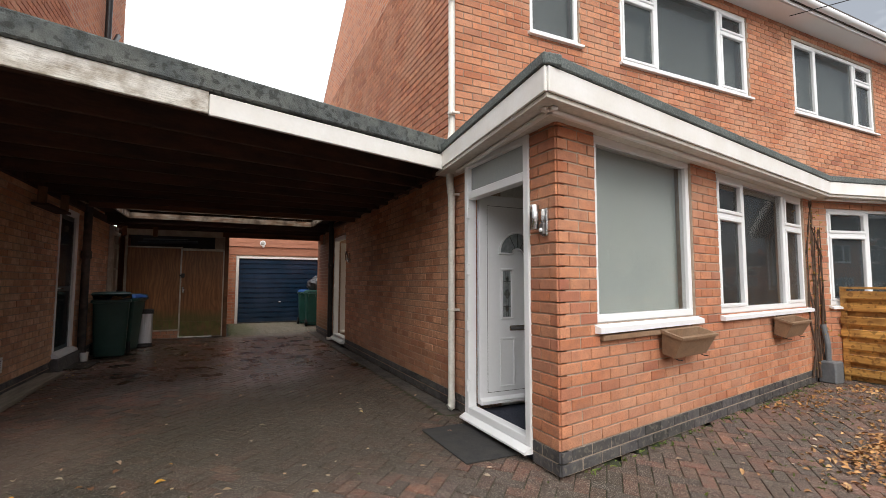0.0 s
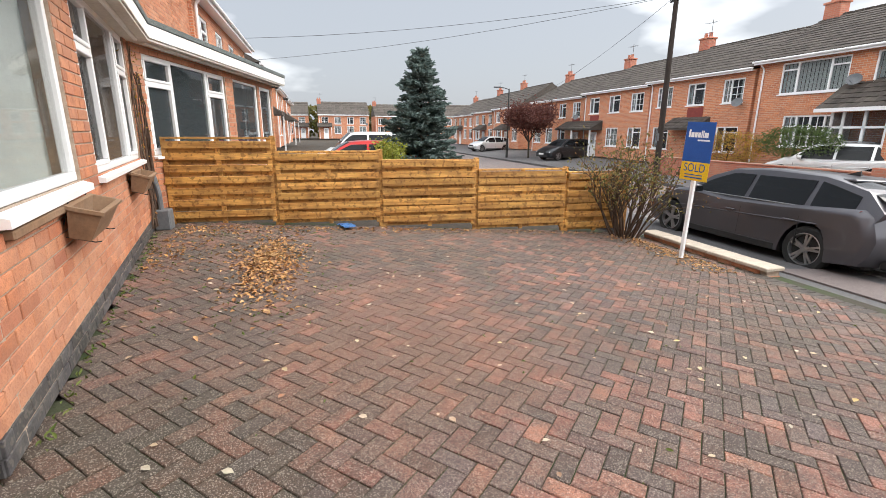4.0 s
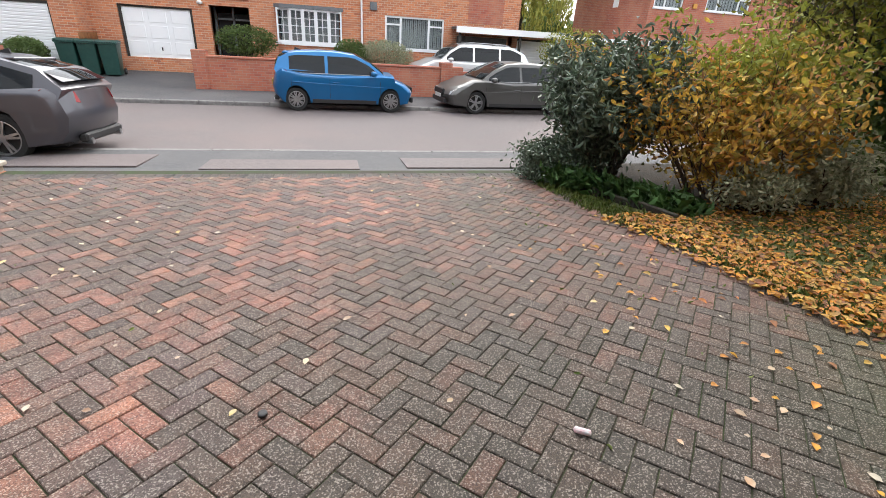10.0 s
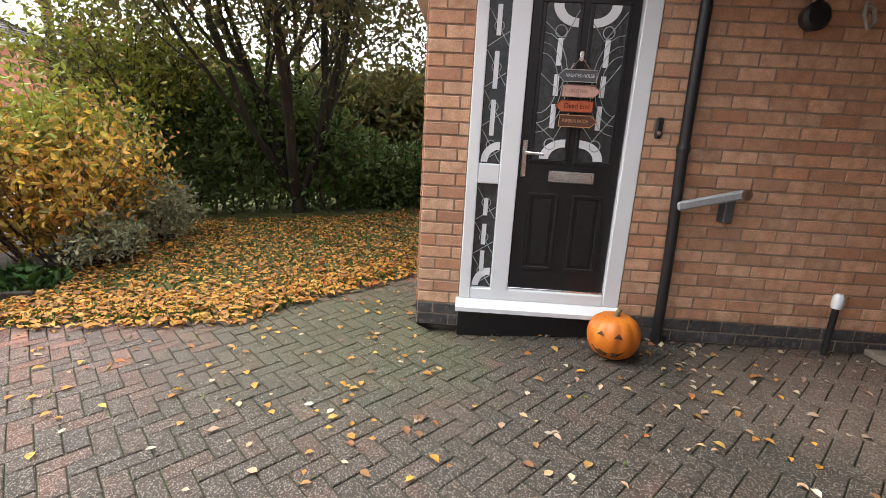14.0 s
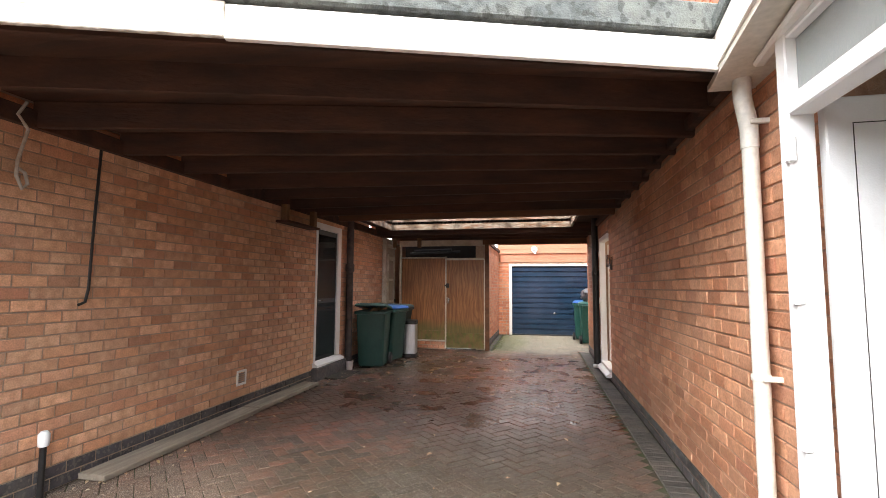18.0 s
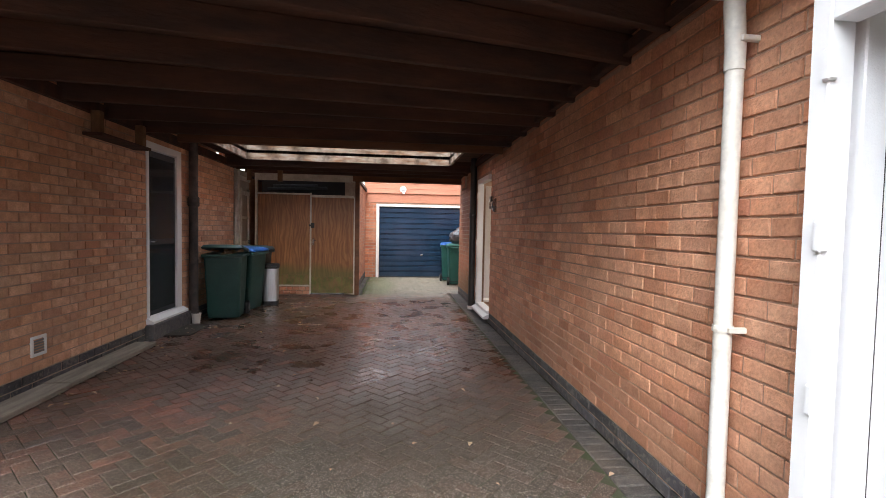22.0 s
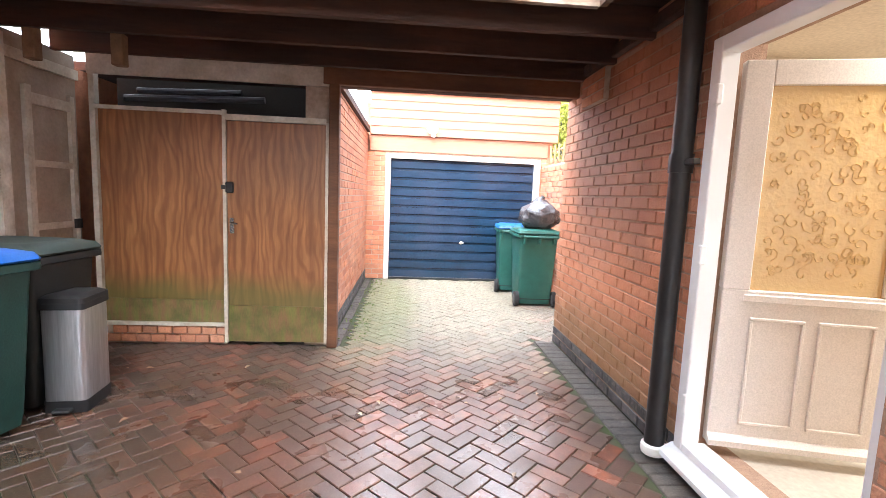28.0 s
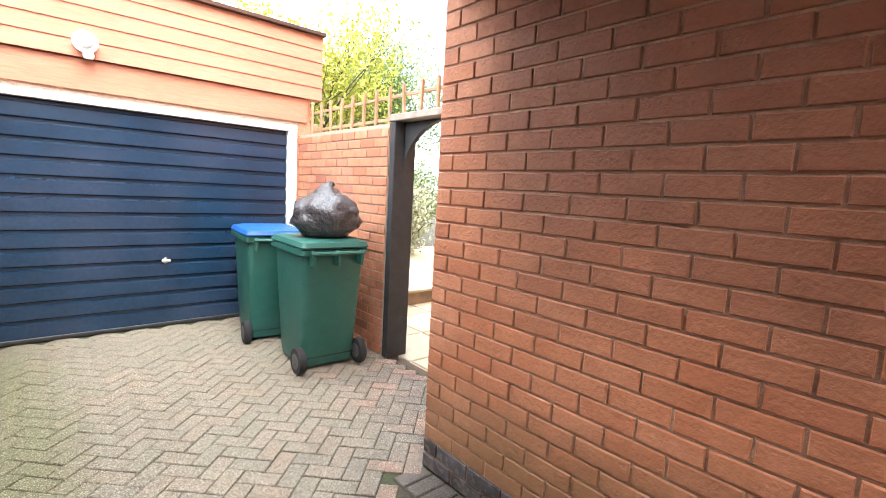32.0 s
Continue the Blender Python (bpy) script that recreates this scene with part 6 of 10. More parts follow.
part("strand", Mesh().tube([(0, 0.03, 0.6), (0, -0.02, 0.5), (0, 0.05, 0.42), (0, 0.0, 0.2), (0, 0.0, 0.10), (0, 0.04, 0.02), (0, 0.07, 0.06), (0, 0.05, 0.13), (0, 0.01, 0.15)], 0.011, 8), material("rope", (0.5, 0.47, 0.42), (0.4, 0.36, 0.3), 30, 0.9, 0.4, 120), rope, smooth=True)
cb = thing("wall_cable", "dark cable running down the brick wall with a hooked end", "cable", pose(NX + 0.012, 1.88, 1.3))
part("cable", Mesh().tube([(0, 0.02, 1.2), (0, 0.0, 0.6), (0, -0.01, 0.1), (0, -0.03, 0.0), (0, -0.08, -0.02)], 0.011, 8), BLACKPIPE, cb, smooth=True)
tp_ = thing("tap_pipe", "short black standpipe with a white cap", "pipe", pose(NX + 0.06, 1.585, 0.0))
part("pipe", Mesh().tube([(0, 0, 0), (0, 0, 0.36)], 0.02, 12), BLACKPIPE, tp_, smooth=True)
part("cap", Mesh().lathe([(0.03, 0.34), (0.035, 0.37), (0.034, 0.42), (0.02, 0.44)], 14), PVC, tp_, "white cap", smooth=True)
ab = thing("air_vent", "small white square air vent in the brick wall", "vent", pose(NX, 3.69, 0.295, 0, 0, 90))
m = Mesh().box(0, 0.17, -0.02, 0.0, 0, 0.025, 0.004).box(0, 0.17, -0.02, 0, 0.145, 0.17, 0.004).box(0, 0.025, -0.02, 0, 0.025, 0.145, 0.004).box(0.145, 0.17, -0.02, 0, 0.025, 0.145, 0.004)
part("frame", m, FASCIA, ab)
for i in range(5):
    part("slat", bx(0.025, 0.145, -0.014, -0.004, 0.03 + i * 0.023, 0.042 + i * 0.023), material("vent_grey", (0.25, 0.24, 0.22), None, 8, 0.7, 0.1), ab)
for y0, y1, x0, x1 in ((1.88, 3.80, -4.42, -4.17), (3.82, 5.25, -4.43, -4.20)):
    pl = thing("plank", "weathered scaffold plank lying against the wall", "plank", pose((x0 + x1) / 2, (y0 + y1) / 2, 0.004))
    part("board", bx(-0.12, 0.12, -(y1 - y0) / 2, (y1 - y0) / 2, 0, 0.045, 0.006), material("weathered_board", (0.28, 0.24, 0.19), (0.2, 0.165, 0.13), 8, 0.85, 0.4, 70, stretch=(3, 0.3, 1)), pl)

# neighbour's dark side door under the carport
ld = tagged(thing("door_frame_rear", "white door frame with a dark glazed door", "door frame", pose(NX, LD0, 0, 0, 0, 90)), kind="structure")
lw = LD1 - LD0
for nm, b in (("jamb", bx(0, 0.06, -0.015, 0.07, 0.27, 2.42, 0.006)), ("jamb", bx(lw - 0.13, lw, -0.015, 0.07, 0.27, 2.42, 0.006)), ("head", bx(0.061, lw - 0.131, -0.014, 0.069, 2.33, 2.42, 0.006))):
    part(nm, b, PVC, ld)
part("cill", Mesh().prism([(-0.09, 0.2), (-0.09, 0.23), (-0.02, 0.27), (0.06, 0.27), (0.06, 0.2)], -0.02, lw + 0.02, "x"), PVC, ld)
part("step", bx(-0.05, lw + 0.1, -0.10, 0.0, 0.0, 0.19, 0.01), ENGINEER, ld, "dark brick step")
gd = thing("rear_door", "dark glazed door of the neighbouring house", "door", pose(NX - 0.015, LD0 + 0.065, 0.28, 0, 0, 90))
part("leaf", bx(0, lw - 0.2, 0.0, 0.045, 0, 2.04, 0.004), BLACKDOOR, gd)
part("pane", bx(0.05, lw - 0.25, -0.006, -0.001, 0.95, 1.96), GLASS, gd, "dark glass")
part("pane", bx(0.05, lw - 0.25, -0.006, -0.001, 0.06, 0.88), GLASS, gd, "dark glass")
part("handle", Mesh().tube([(0.06, -0.01, 0.92), (0.06, -0.05, 0.92), (0.14, -0.055, 0.92)], 0.009, 8), CHROME, gd)
sp = thing("soil_pipe_old", "old black cast-iron soil pipe with flaking paint", "downpipe", pose(NX + 0.09, 6.62, 0))
IRON = material("flaking_iron", (0.02, 0.019, 0.019), (0.05, 0.035, 0.03), 9, 0.6, 0.4, 60, c=(0.12, 0.09, 0.08), stain=8, amount=0.5)
part("pipe", Mesh().tube([(0, 0, 0.0), (0, 0, 2.6)], 0.06, 16), IRON, sp, smooth=True)
for z in (0.10, 1.75):
    part("socket", Mesh().lathe([(0.068, z - 0.07), (0.078, z - 0.05), (0.078, z + 0.05), (0.068, z + 0.07)], 16), IRON, sp, smooth=True)

# ---- shed front under the carport ----
sh = thing("shed_front", "shed front of plywood sheet and plywood door with mossy foot", "shed", pose(SHED_X, SHED_Y - 0.045, 0))
ALGAE = material("mossy_plywood", (0.16, 0.15, 0.04), (0.20, 0.11, 0.05), 7, 0.7, 0.3, 40, stretch=(3, 1, 0.6), c=(0.07, 0.09, 0.02), stain=5, amount=0.8)
part("sheet", bx(-1.97, -0.92, 0.02, 0.045, 0.42, 2.08), PLYWOOD, sh, "varnished plywood sheet")
part("sheet_foot", bx(-1.97, -0.92, 0.019, 0.044, 0.21, 0.417), ALGAE, sh, "mossy plywood foot")
dr = part("door", bx(-0.89, -0.03, 0.0, 0.035, 0.38, 2.03), PLYWOOD, sh, "plywood door with a padlock")
part("door_foot", bx(-0.89, -0.03, -0.002, 0.033, 0.04, 0.377), ALGAE, sh, "mossy foot of the door")
part("padlock", bx(-0.90, -0.83, -0.03, 0.0, 1.40, 1.50, 0.01), BLACKPIPE, dr)
part("hasp", bx(-0.94, -0.86, -0.014, 0.0, 1.43, 1.47, 0.004), BLACKPIPE, dr)
part("latch_plate", bx(-0.87, -0.83, -0.012, 0.0, 1.04, 1.18, 0.004), CHROME, dr)
part("latch", Mesh().tube([(-0.85, -0.01, 1.14), (-0.85, -0.04, 1.14), (-0.79, -0.045, 1.13)], 0.008, 8), CHROME, dr)
CREAMW = material("cream_trim", (0.62, 0.57, 0.48), (0.52, 0.47, 0.38), 8, 0.7, 0.3, 40, c=(0.35, 0.28, 0.2), stain=6, amount=0.5)
for nm, b in (("stile", bx(-0.925, -0.895, -0.012, 0.02, 0.03, 2.12)), ("stile", bx(-0.03, -0.005, -0.012, 0.02, 0.02, 2.05)), ("stile", bx(-2.02, -1.975, -0.012, 0.05, 0.2, 2.4)), ("rail", bx(-1.975, -0.925, -0.012, 0.018, 2.08, 2.11)), ("rail", bx(-0.893, -0.032, -0.012, 0.018, 2.035, 2.085)), ("rail", bx(-1.975, -0.925, -0.014, 0.018, 0.18, 0.21)), ("fascia", bx(-2.02, 0.0, -0.03, 0.0, 2.36, 2.53))):
    part(nm, b, CREAMW, sh, "worn cream timber trim")
part("post", bx(0.0, 0.09, -0.04, 0.05, 0.0, 2.45, 0.006), BROWN, sh, "dark brown corner post")
# near-black sheet paints in the shade of the gap above the shed door
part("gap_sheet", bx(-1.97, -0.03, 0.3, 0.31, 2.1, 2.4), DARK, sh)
DARKPOLE = material("dark_pole", (0.05, 0.055, 0.07), None, 10, 0.6, 0.2)
part("stored_pole", Mesh().tube([(-1.8, 0.12, 2.2), (-0.6, 0.14, 2.24)], 0.03, 8), DARKPOLE, sh)
part("stored_pole", Mesh().tube([(-1.7, 0.14, 2.27), (-0.8, 0.12, 2.29)], 0.025, 8), DARKPOLE, sh)
for i in range(8):
    for j in range(2):
        part("brick", bx(-1.97 + i * 0.13 + 0.06 * j, -1.85 + i * 0.13 + 0.06 * j, 0.0, 0.05, 0.02 + j * 0.08, 0.09 + j * 0.08, 0.006), BRICK, sh)
part("brick_backing", bx(-1.97, -0.92, 0.03, 0.06, 0.0, 0.18), MORTAR, sh)
# cream panelled side beside the shed
cp = thing("panelled_screen", "worn cream panelled screen with rails beside the shed", "screen", pose(NX + 0.02, 8.58, 0))
part("panel", bx(-0.03, 0.0, 0.0, 0.85, 0.1, 2.5), material("cream_panel", (0.40, 0.34, 0.27), (0.34, 0.28, 0.22), 5, 0.75, 0.2, 40), cp)
for nm, b in (("post", bx(-0.01, 0.06, 0.0, 0.09, 0.1, 2.45)), ("stile", bx(0.0, 0.03, 0.28, 0.34, 0.1, 2.15)), ("stile", bx(0.0, 0.03, 0.74, 0.79, 0.1, 2.15)), ("rail", bx(0.001, 0.028, 0.34, 0.74, 2.02, 2.1)), ("rail", bx(0.001, 0.028, 0.34, 0.74, 1.55, 1.6)), ("rail", bx(0.001, 0.028, 0.34, 0.74, 1.06, 1.11)), ("rail", bx(0.001, 0.028, 0.34, 0.74, 0.6, 0.65)), ("rail", bx(0.0, 0.03, 0.09, 0.85, 2.30, 2.38))):
    part(nm, b, CREAMW, cp)
part("hook", bx(0.03, 0.05, 0.72, 0.79, 1.05, 1.13), BLACKPIPE, cp)

# ---- wheelie bins ----
def wheelie(at, label, lidmat, open_lid=0.0, stuffed=False, body=None, badge=True):
    b = thing("wheelie_bin", label, "bin", at, "wheelie bins")
    body = body or BINGREEN

    def ring(w, d0, d1, z, r=0.04):
        out = []
        for cx, cy, a0 in ((w - r, d1 - r, 0), (-w + r, d1 - r, 90), (-w + r, d0 + r, 180), (w - r, d0 + r, 270)):
            out += [(cx + r * math.cos(radians(a0 + k * 30)), cy + r * math.sin(radians(a0 + k * 30)), z) for k in range(4)]
        return out
    part("body", Mesh().loft([ring(0.215, -0.25, 0.22, 0.03), ring(0.225, -0.26, 0.23, 0.10), ring(0.255, -0.32, 0.30, 0.90), ring(0.26, -0.325, 0.305, 0.98)]), body, b, smooth=50)
    part("rim", Mesh().loft([ring(0.27, -0.34, 0.32, 0.935), ring(0.285, -0.365, 0.33, 0.945), ring(0.285, -0.365, 0.33, 0.985), ring(0.27, -0.34, 0.32, 0.99)]), body, b, smooth=50)
    ld_ = part("lid", Mesh().loft([ring(0.28, -0.70, 0.0, -0.012), ring(0.285, -0.71, 0.01, 0.0), ring(0.27, -0.68, 0.0, 0.035), ring(0.21, -0.58, -0.08, 0.055), ring(0.19, -0.54, -0.12, 0.05)]), lidmat, b, "hinged lid", smooth=40, at=pose(0, 0.34, 1.005, -open_lid, 0, 0))
    part("axle", Mesh().tube([(-0.26, 0.22, 0.10), (0.26, 0.22, 0.10)], 0.012, 8), BLACKPIPE, b)
    for s in (-1, 1):
        wh = part("wheel", Mesh().lathe([(0.06, -0.03), (0.1, -0.028), (0.105, -0.015), (0.105, 0.015), (0.1, 0.028), (0.06, 0.03)], 22, pose(s * 0.26, 0.25, 0.105, 0, 90, 0)), material("tyre_rubber", (0.02, 0.02, 0.021), None, 20, 0.8, 0.3), b, smooth=40)
        part("hub", Mesh().lathe([(0.03, -0.036), (0.062, -0.032), (0.062, 0.032), (0.03, 0.036)], 16, pose(s * 0.26, 0.25, 0.105, 0, 90, 0)), material("hub_grey", (0.09, 0.09, 0.09), None, 20, 0.6, 0.1), wh, smooth=40)
    part("handle", Mesh().tube([(-0.22, 0.37, 0.96), (0.22, 0.37, 0.96)], 0.016, 8), body, b)
    for s in (-0.2, 0.0, 0.2):
        part("rib", bx(s - 0.012, s + 0.012, 0.29, 0.38, 0.86, 0.98, 0.004), body, b)
    if badge:
        part("sticker", bx(-0.06, 0.06, -0.306, -0.302, 0.72, 0.84), FASCIA, b, "white paper sticker")
    else:
        part("crest", bx(-0.09, 0.09, -0.297, -0.292, 0.62, 0.65), FASCIA, b, "pale moulded emblem")
    if stuffed:
        j = Mesh()
        r8 = random.Random(3)
        for i in range(9):
            cx, cy = r8.uniform(-0.2, 0.2), r8.uniform(-0.33, -0.1)
            j.add([(cx + r8.uniform(-0.09, 0.09), cy + r8.uniform(-0.09, 0.09), 0.97 + r8.uniform(0, 0.09)) for _ in range(6)], [(0, 1, 2), (0, 2, 3), (0, 3, 4), (0, 4, 5), (1, 4, 5), (2, 3, 5)])
        tagged(part("card_waste", j, material("brown_card", (0.42, 0.27, 0.13), (0.33, 0.2, 0.1), 8, 0.8, 0.2), b, "brown cardboard and sacks under the lid"), kind="stuff")
    return b


LIDB = material("blue_lid", (0.015, 0.11, 0.42), (0.012, 0.09, 0.36), 10, 0.35, 0.1, 80)
LIDD = material("dark_lid", (0.03, 0.045, 0.035), (0.025, 0.035, 0.03), 10, 0.5, 0.1, 80)
wheelie(pose(-4.02, 7.02, 0, 0, 0, 8), "dark green wheelie bin overfilled with cardboard, lid part open", BINGREEN, 7, True)
wheelie(pose(-4.02, 7.72, 0, 0, 0, 78), "dark green wheelie bin with a blue lid", LIDB, 0, False, badge=False)
wheelie(pose(-4.05, 8.28, 0, 0, 0, 86), "small black wheelie bin with a dark lid", LIDD, 0, False, body=material("bin_black", (0.012, 0.015, 0.014), None, 10, 0.5, 0.1), badge=False)
BINTEAL = material("bin_teal", (0.014, 0.10, 0.08), (0.012, 0.085, 0.07), 12, 0.4, 0.15, 90, c=(0.04, 0.13, 0.11), stain=4, amount=0.5)
wheelie(pose(0.22, 11.45, 0, 0, 0, 178), "green wheelie bin with a rubbish sack on its lid", BINTEAL, 0, badge=False, body=BINTEAL)
wheelie(pose(0.14, 12.35, 0, 0, 0, 174), "green wheelie bin with a blue and pink lid by the garage", LIDB, 0, badge=False, body=BINTEAL)
bag = thing("rubbish_sack", "knotted black plastic rubbish sack on the bin lid", "rubbish sack", pose(0.26, 11.40, 1.06))
bm = bmesh.new()
bmesh.ops.create_icosphere(bm, subdivisions=4, radius=1)
for v in bm.verts:
    n_ = v.co.normalized()
    k_ = 1 + 0.16 * noise.noise(n_ * 2.3) + 0.08 * noise.noise(n_ * 6) + 0.05 * abs(noise.noise(n_ * 13))
    top_ = max(0, n_.z - 0.55)
    v.co = Vector((n_.x * 0.27 * k_ * (1 - 0.9 * top_), n_.y * 0.25 * k_ * (1 - 0.9 * top_), max(-0.16, n_.z * 0.21 * k_) + 0.10 * top_ + 0.16))
me = bpy.data.meshes.new("sack")
bm.to_mesh(me)
bm.free()
me.materials.append(material("black_polythene", (0.035, 0.035, 0.04), (0.055, 0.055, 0.06), 12, 0.22, 0.5, 35, dist=0.03))
me.polygons.foreach_set("use_smooth", [True] * len(me.polygons))
part("sack", me, None, bag)
part("knot", Mesh().tube([(0, 0, 0.36), (0.01, 0.0, 0.40), (0.04, 0.02, 0.43)], [0.03, 0.018, 0.035], 8), me.materials[0], bag)

pb = thing("pedal_bin", "slim brushed steel pedal bin with a black lid", "bin", pose(-3.66, 8.22, 0, 0, 0, 6))
STEEL = material("brushed_steel", (0.62, 0.62, 0.63), (0.52, 0.52, 0.53), 40, 0.3, 0.15, 120, metal=0.85, stretch=(1, 1, 0.05))


def orect(w, d, z, r=0.03):
    return [(cx + r * math.cos(radians(a + k * 30)), cy + r * math.sin(radians(a + k * 30)), z) for cx, cy, a in ((w - r, d - r, 0), (-w + r, d - r, 90), (-w + r, -d + r, 180), (w - r, -d + r, 270)) for k in range(4)]


BLK = material("black_plastic", (0.014, 0.014, 0.015), (0.02, 0.02, 0.02), 15, 0.45, 0.1, 80)
part("base", Mesh().loft([orect(0.125, 0.155, 0.0), orect(0.125, 0.155, 0.075)]), BLK, pb, smooth=40)
part("body", Mesh().loft([orect(0.12, 0.15, 0.075), orect(0.12, 0.15, 0.66)]), STEEL, pb, smooth=40)
part("rim", Mesh().loft([orect(0.13, 0.16, 0.66), orect(0.13, 0.16, 0.70)]), BLK, pb, smooth=40)
part("lid", Mesh().loft([orect(0.13, 0.16, 0.701), orect(0.128, 0.158, 0.73), orect(0.10, 0.13, 0.745)]), BLK, pb, smooth=40)
part("pedal", bx(-0.05, 0.05, -0.21, -0.15, 0.015, 0.035, 0.006), BLK, pb)
cup = thing("plastic_tub", "small white plastic tub on the paving", "tub", pose(-4.28, 6.55, 0))
part("tub", Mesh().lathe([(0.05, 0.0), (0.062, 0.13), (0.068, 0.132), (0.068, 0.145), (0.058, 0.145), (0.046, 0.02)], 18), FASCIA, cup, smooth=40)

# ---- the street ----
def street_brick(name, mortar=(0.52, 0.40, 0.30), tones=((0.60, 0.225, 0.105), (0.37, 0.125, 0.068))):
    """Brickwork seen from across the street: courses and joints by world position."""
    mt = bpy.data.materials.new(name)
    mt.use_nodes = True
    N, L = mt.node_tree.nodes, mt.node_tree.links
    p = N["Principled BSDF"]
    geo, sep, com, add, b = N.new("ShaderNodeNewGeometry"), N.new("ShaderNodeSeparateXYZ"), N.new("ShaderNodeCombineXYZ"), N.new("ShaderNodeMath"), N.new("ShaderNodeTexBrick")
    L.new(geo.outputs["Position"], sep.inputs[0])
    L.new(sep.outputs[0], add.inputs[0])
    L.new(sep.outputs[1], add.inputs[1])
    L.new(add.outputs[0], com.inputs[0])
    L.new(sep.outputs[2], com.inputs[1])
    L.new(com.outputs[0], b.inputs["Vector"])
    b.inputs["Scale"].default_value = 1.0
    b.inputs["Brick Width"].default_value, b.inputs["Row Height"].default_value = 0.225, 0.075
    b.inputs["Mortar Size"].default_value, b.inputs["Bias"].default_value = 0.007, -0.1
    b.inputs["Color1"].default_value, b.inputs["Color2"].default_value, b.inputs["Mortar"].default_value = (*tones[0], 1), (*tones[1], 1), (*mortar, 1)
    n, mx, rg = N.new("ShaderNodeTexNoise"), N.new("ShaderNodeMixRGB"), N.new("ShaderNodeMapRange")
    n.inputs["Scale"].default_value, n.inputs["Detail"].default_value = 1.6, 6
    L.new(geo.outputs["Position"], n.inputs["Vector"])
    rg.inputs["From Min"].default_value, rg.inputs["From Max"].default_value, rg.inputs["To Max"].default_value = 0.4, 0.7, 0.5
    L.new(n.outputs["Fac"], rg.inputs["Value"])
    L.new(rg.outputs["Result"], mx.inputs[0])
    L.new(b.outputs["Color"], mx.inputs[1])
    mx.inputs[2].default_value = (0.50, 0.25, 0.155, 1)
    L.new(mx.outputs[0], p.inputs["Base Color"])
    bp = N.new("ShaderNodeBump")
    bp.inputs["Strength"].default_value, bp.inputs["Distance"].default_value, bp.invert = 0.5, 0.008, True
    L.new(b.outputs["Fac"], bp.inputs["Height"])
    L.new(bp.outputs["Normal"], p.inputs["Normal"])
    p.inputs["Roughness"].default_value = 0.9
    return mt


STREETBRICK = street_brick("street_brickwork")
REDBRICK = street_brick("red_brickwork", (0.34, 0.22, 0.17), ((0.45, 0.14, 0.085), (0.34, 0.10, 0.068)))
REDTILE = material("red_hung_tile", (0.24, 0.045, 0.035), (0.19, 0.035, 0.03), 6, 0.7, 0.2, 40, rnd=0.12)
LEAD = material("lead_sheet", (0.16, 0.17, 0.18), (0.12, 0.13, 0.14), 8, 0.5, 0.2, 40)
STREETGLASS = glass("street_window_glass", (0.06, 0.07, 0.08), 0.03, 0.28)
CREAMNET = material("drawn_curtain", (0.70, 0.78, 0.77), (0.55, 0.62, 0.61), 7, 0.9, 0.1, 30, stretch=(9, 9, 0.15))
DARKWOOD = material("dark_stained_gate", (0.04, 0.035, 0.03), (0.03, 0.026, 0.022), 8, 0.7, 0.3, 50, stretch=(1, 1, 0.2))
ALARM = material("amber_plastic", (0.62, 0.30, 0.05), (0.55, 0.26, 0.04), 5, 0.4, 0.0)


def holed(m, x0, x1, y0, y1, z0, z1, holes):
    """A wall block with rectangular openings right through it."""
    xs = sorted({x0, x1, *(clamp(v, x0, x1) for h in holes for v in h[:2])})
    zs = sorted({z0, z1, *(clamp(v, z0, z1) for h in holes for v in h[2:4])})
    nx, nz = len(xs), len(zs)
    v = [(x, y, z) for y in (y0, y1) for z in zs for x in xs]

    def solid(i, j):
        if not (0 <= i < nx - 1 and 0 <= j < nz - 1):
            return False
        cx, cz = (xs[i] + xs[i + 1]) / 2, (zs[j] + zs[j + 1]) / 2
        return not any(h[0] < cx < h[1] and h[2] < cz < h[3] for h in holes)

    def at(i, j, k):
        return k * nx * nz + j * nx + i
    f = []
    for i in range(nx - 1):
        for j in range(nz - 1):
            if solid(i, j):
                f += [(at(i, j, 0), at(i + 1, j, 0), at(i + 1, j + 1, 0), at(i, j + 1, 0)), (at(i, j, 1), at(i, j + 1, 1), at(i + 1, j + 1, 1), at(i + 1, j, 1))]
                for di, dj, a, b in ((-1, 0, (i, j), (i, j + 1)), (1, 0, (i + 1, j + 1), (i + 1, j)), (0, -1, (i + 1, j), (i, j)), (0, 1, (i, j + 1), (i + 1, j + 1))):
                    if not solid(i + di, j + dj):
                        f.append((at(*a, 0), at(*b, 0), at(*b, 1), at(*a, 1)))
    return m.add(v, f)


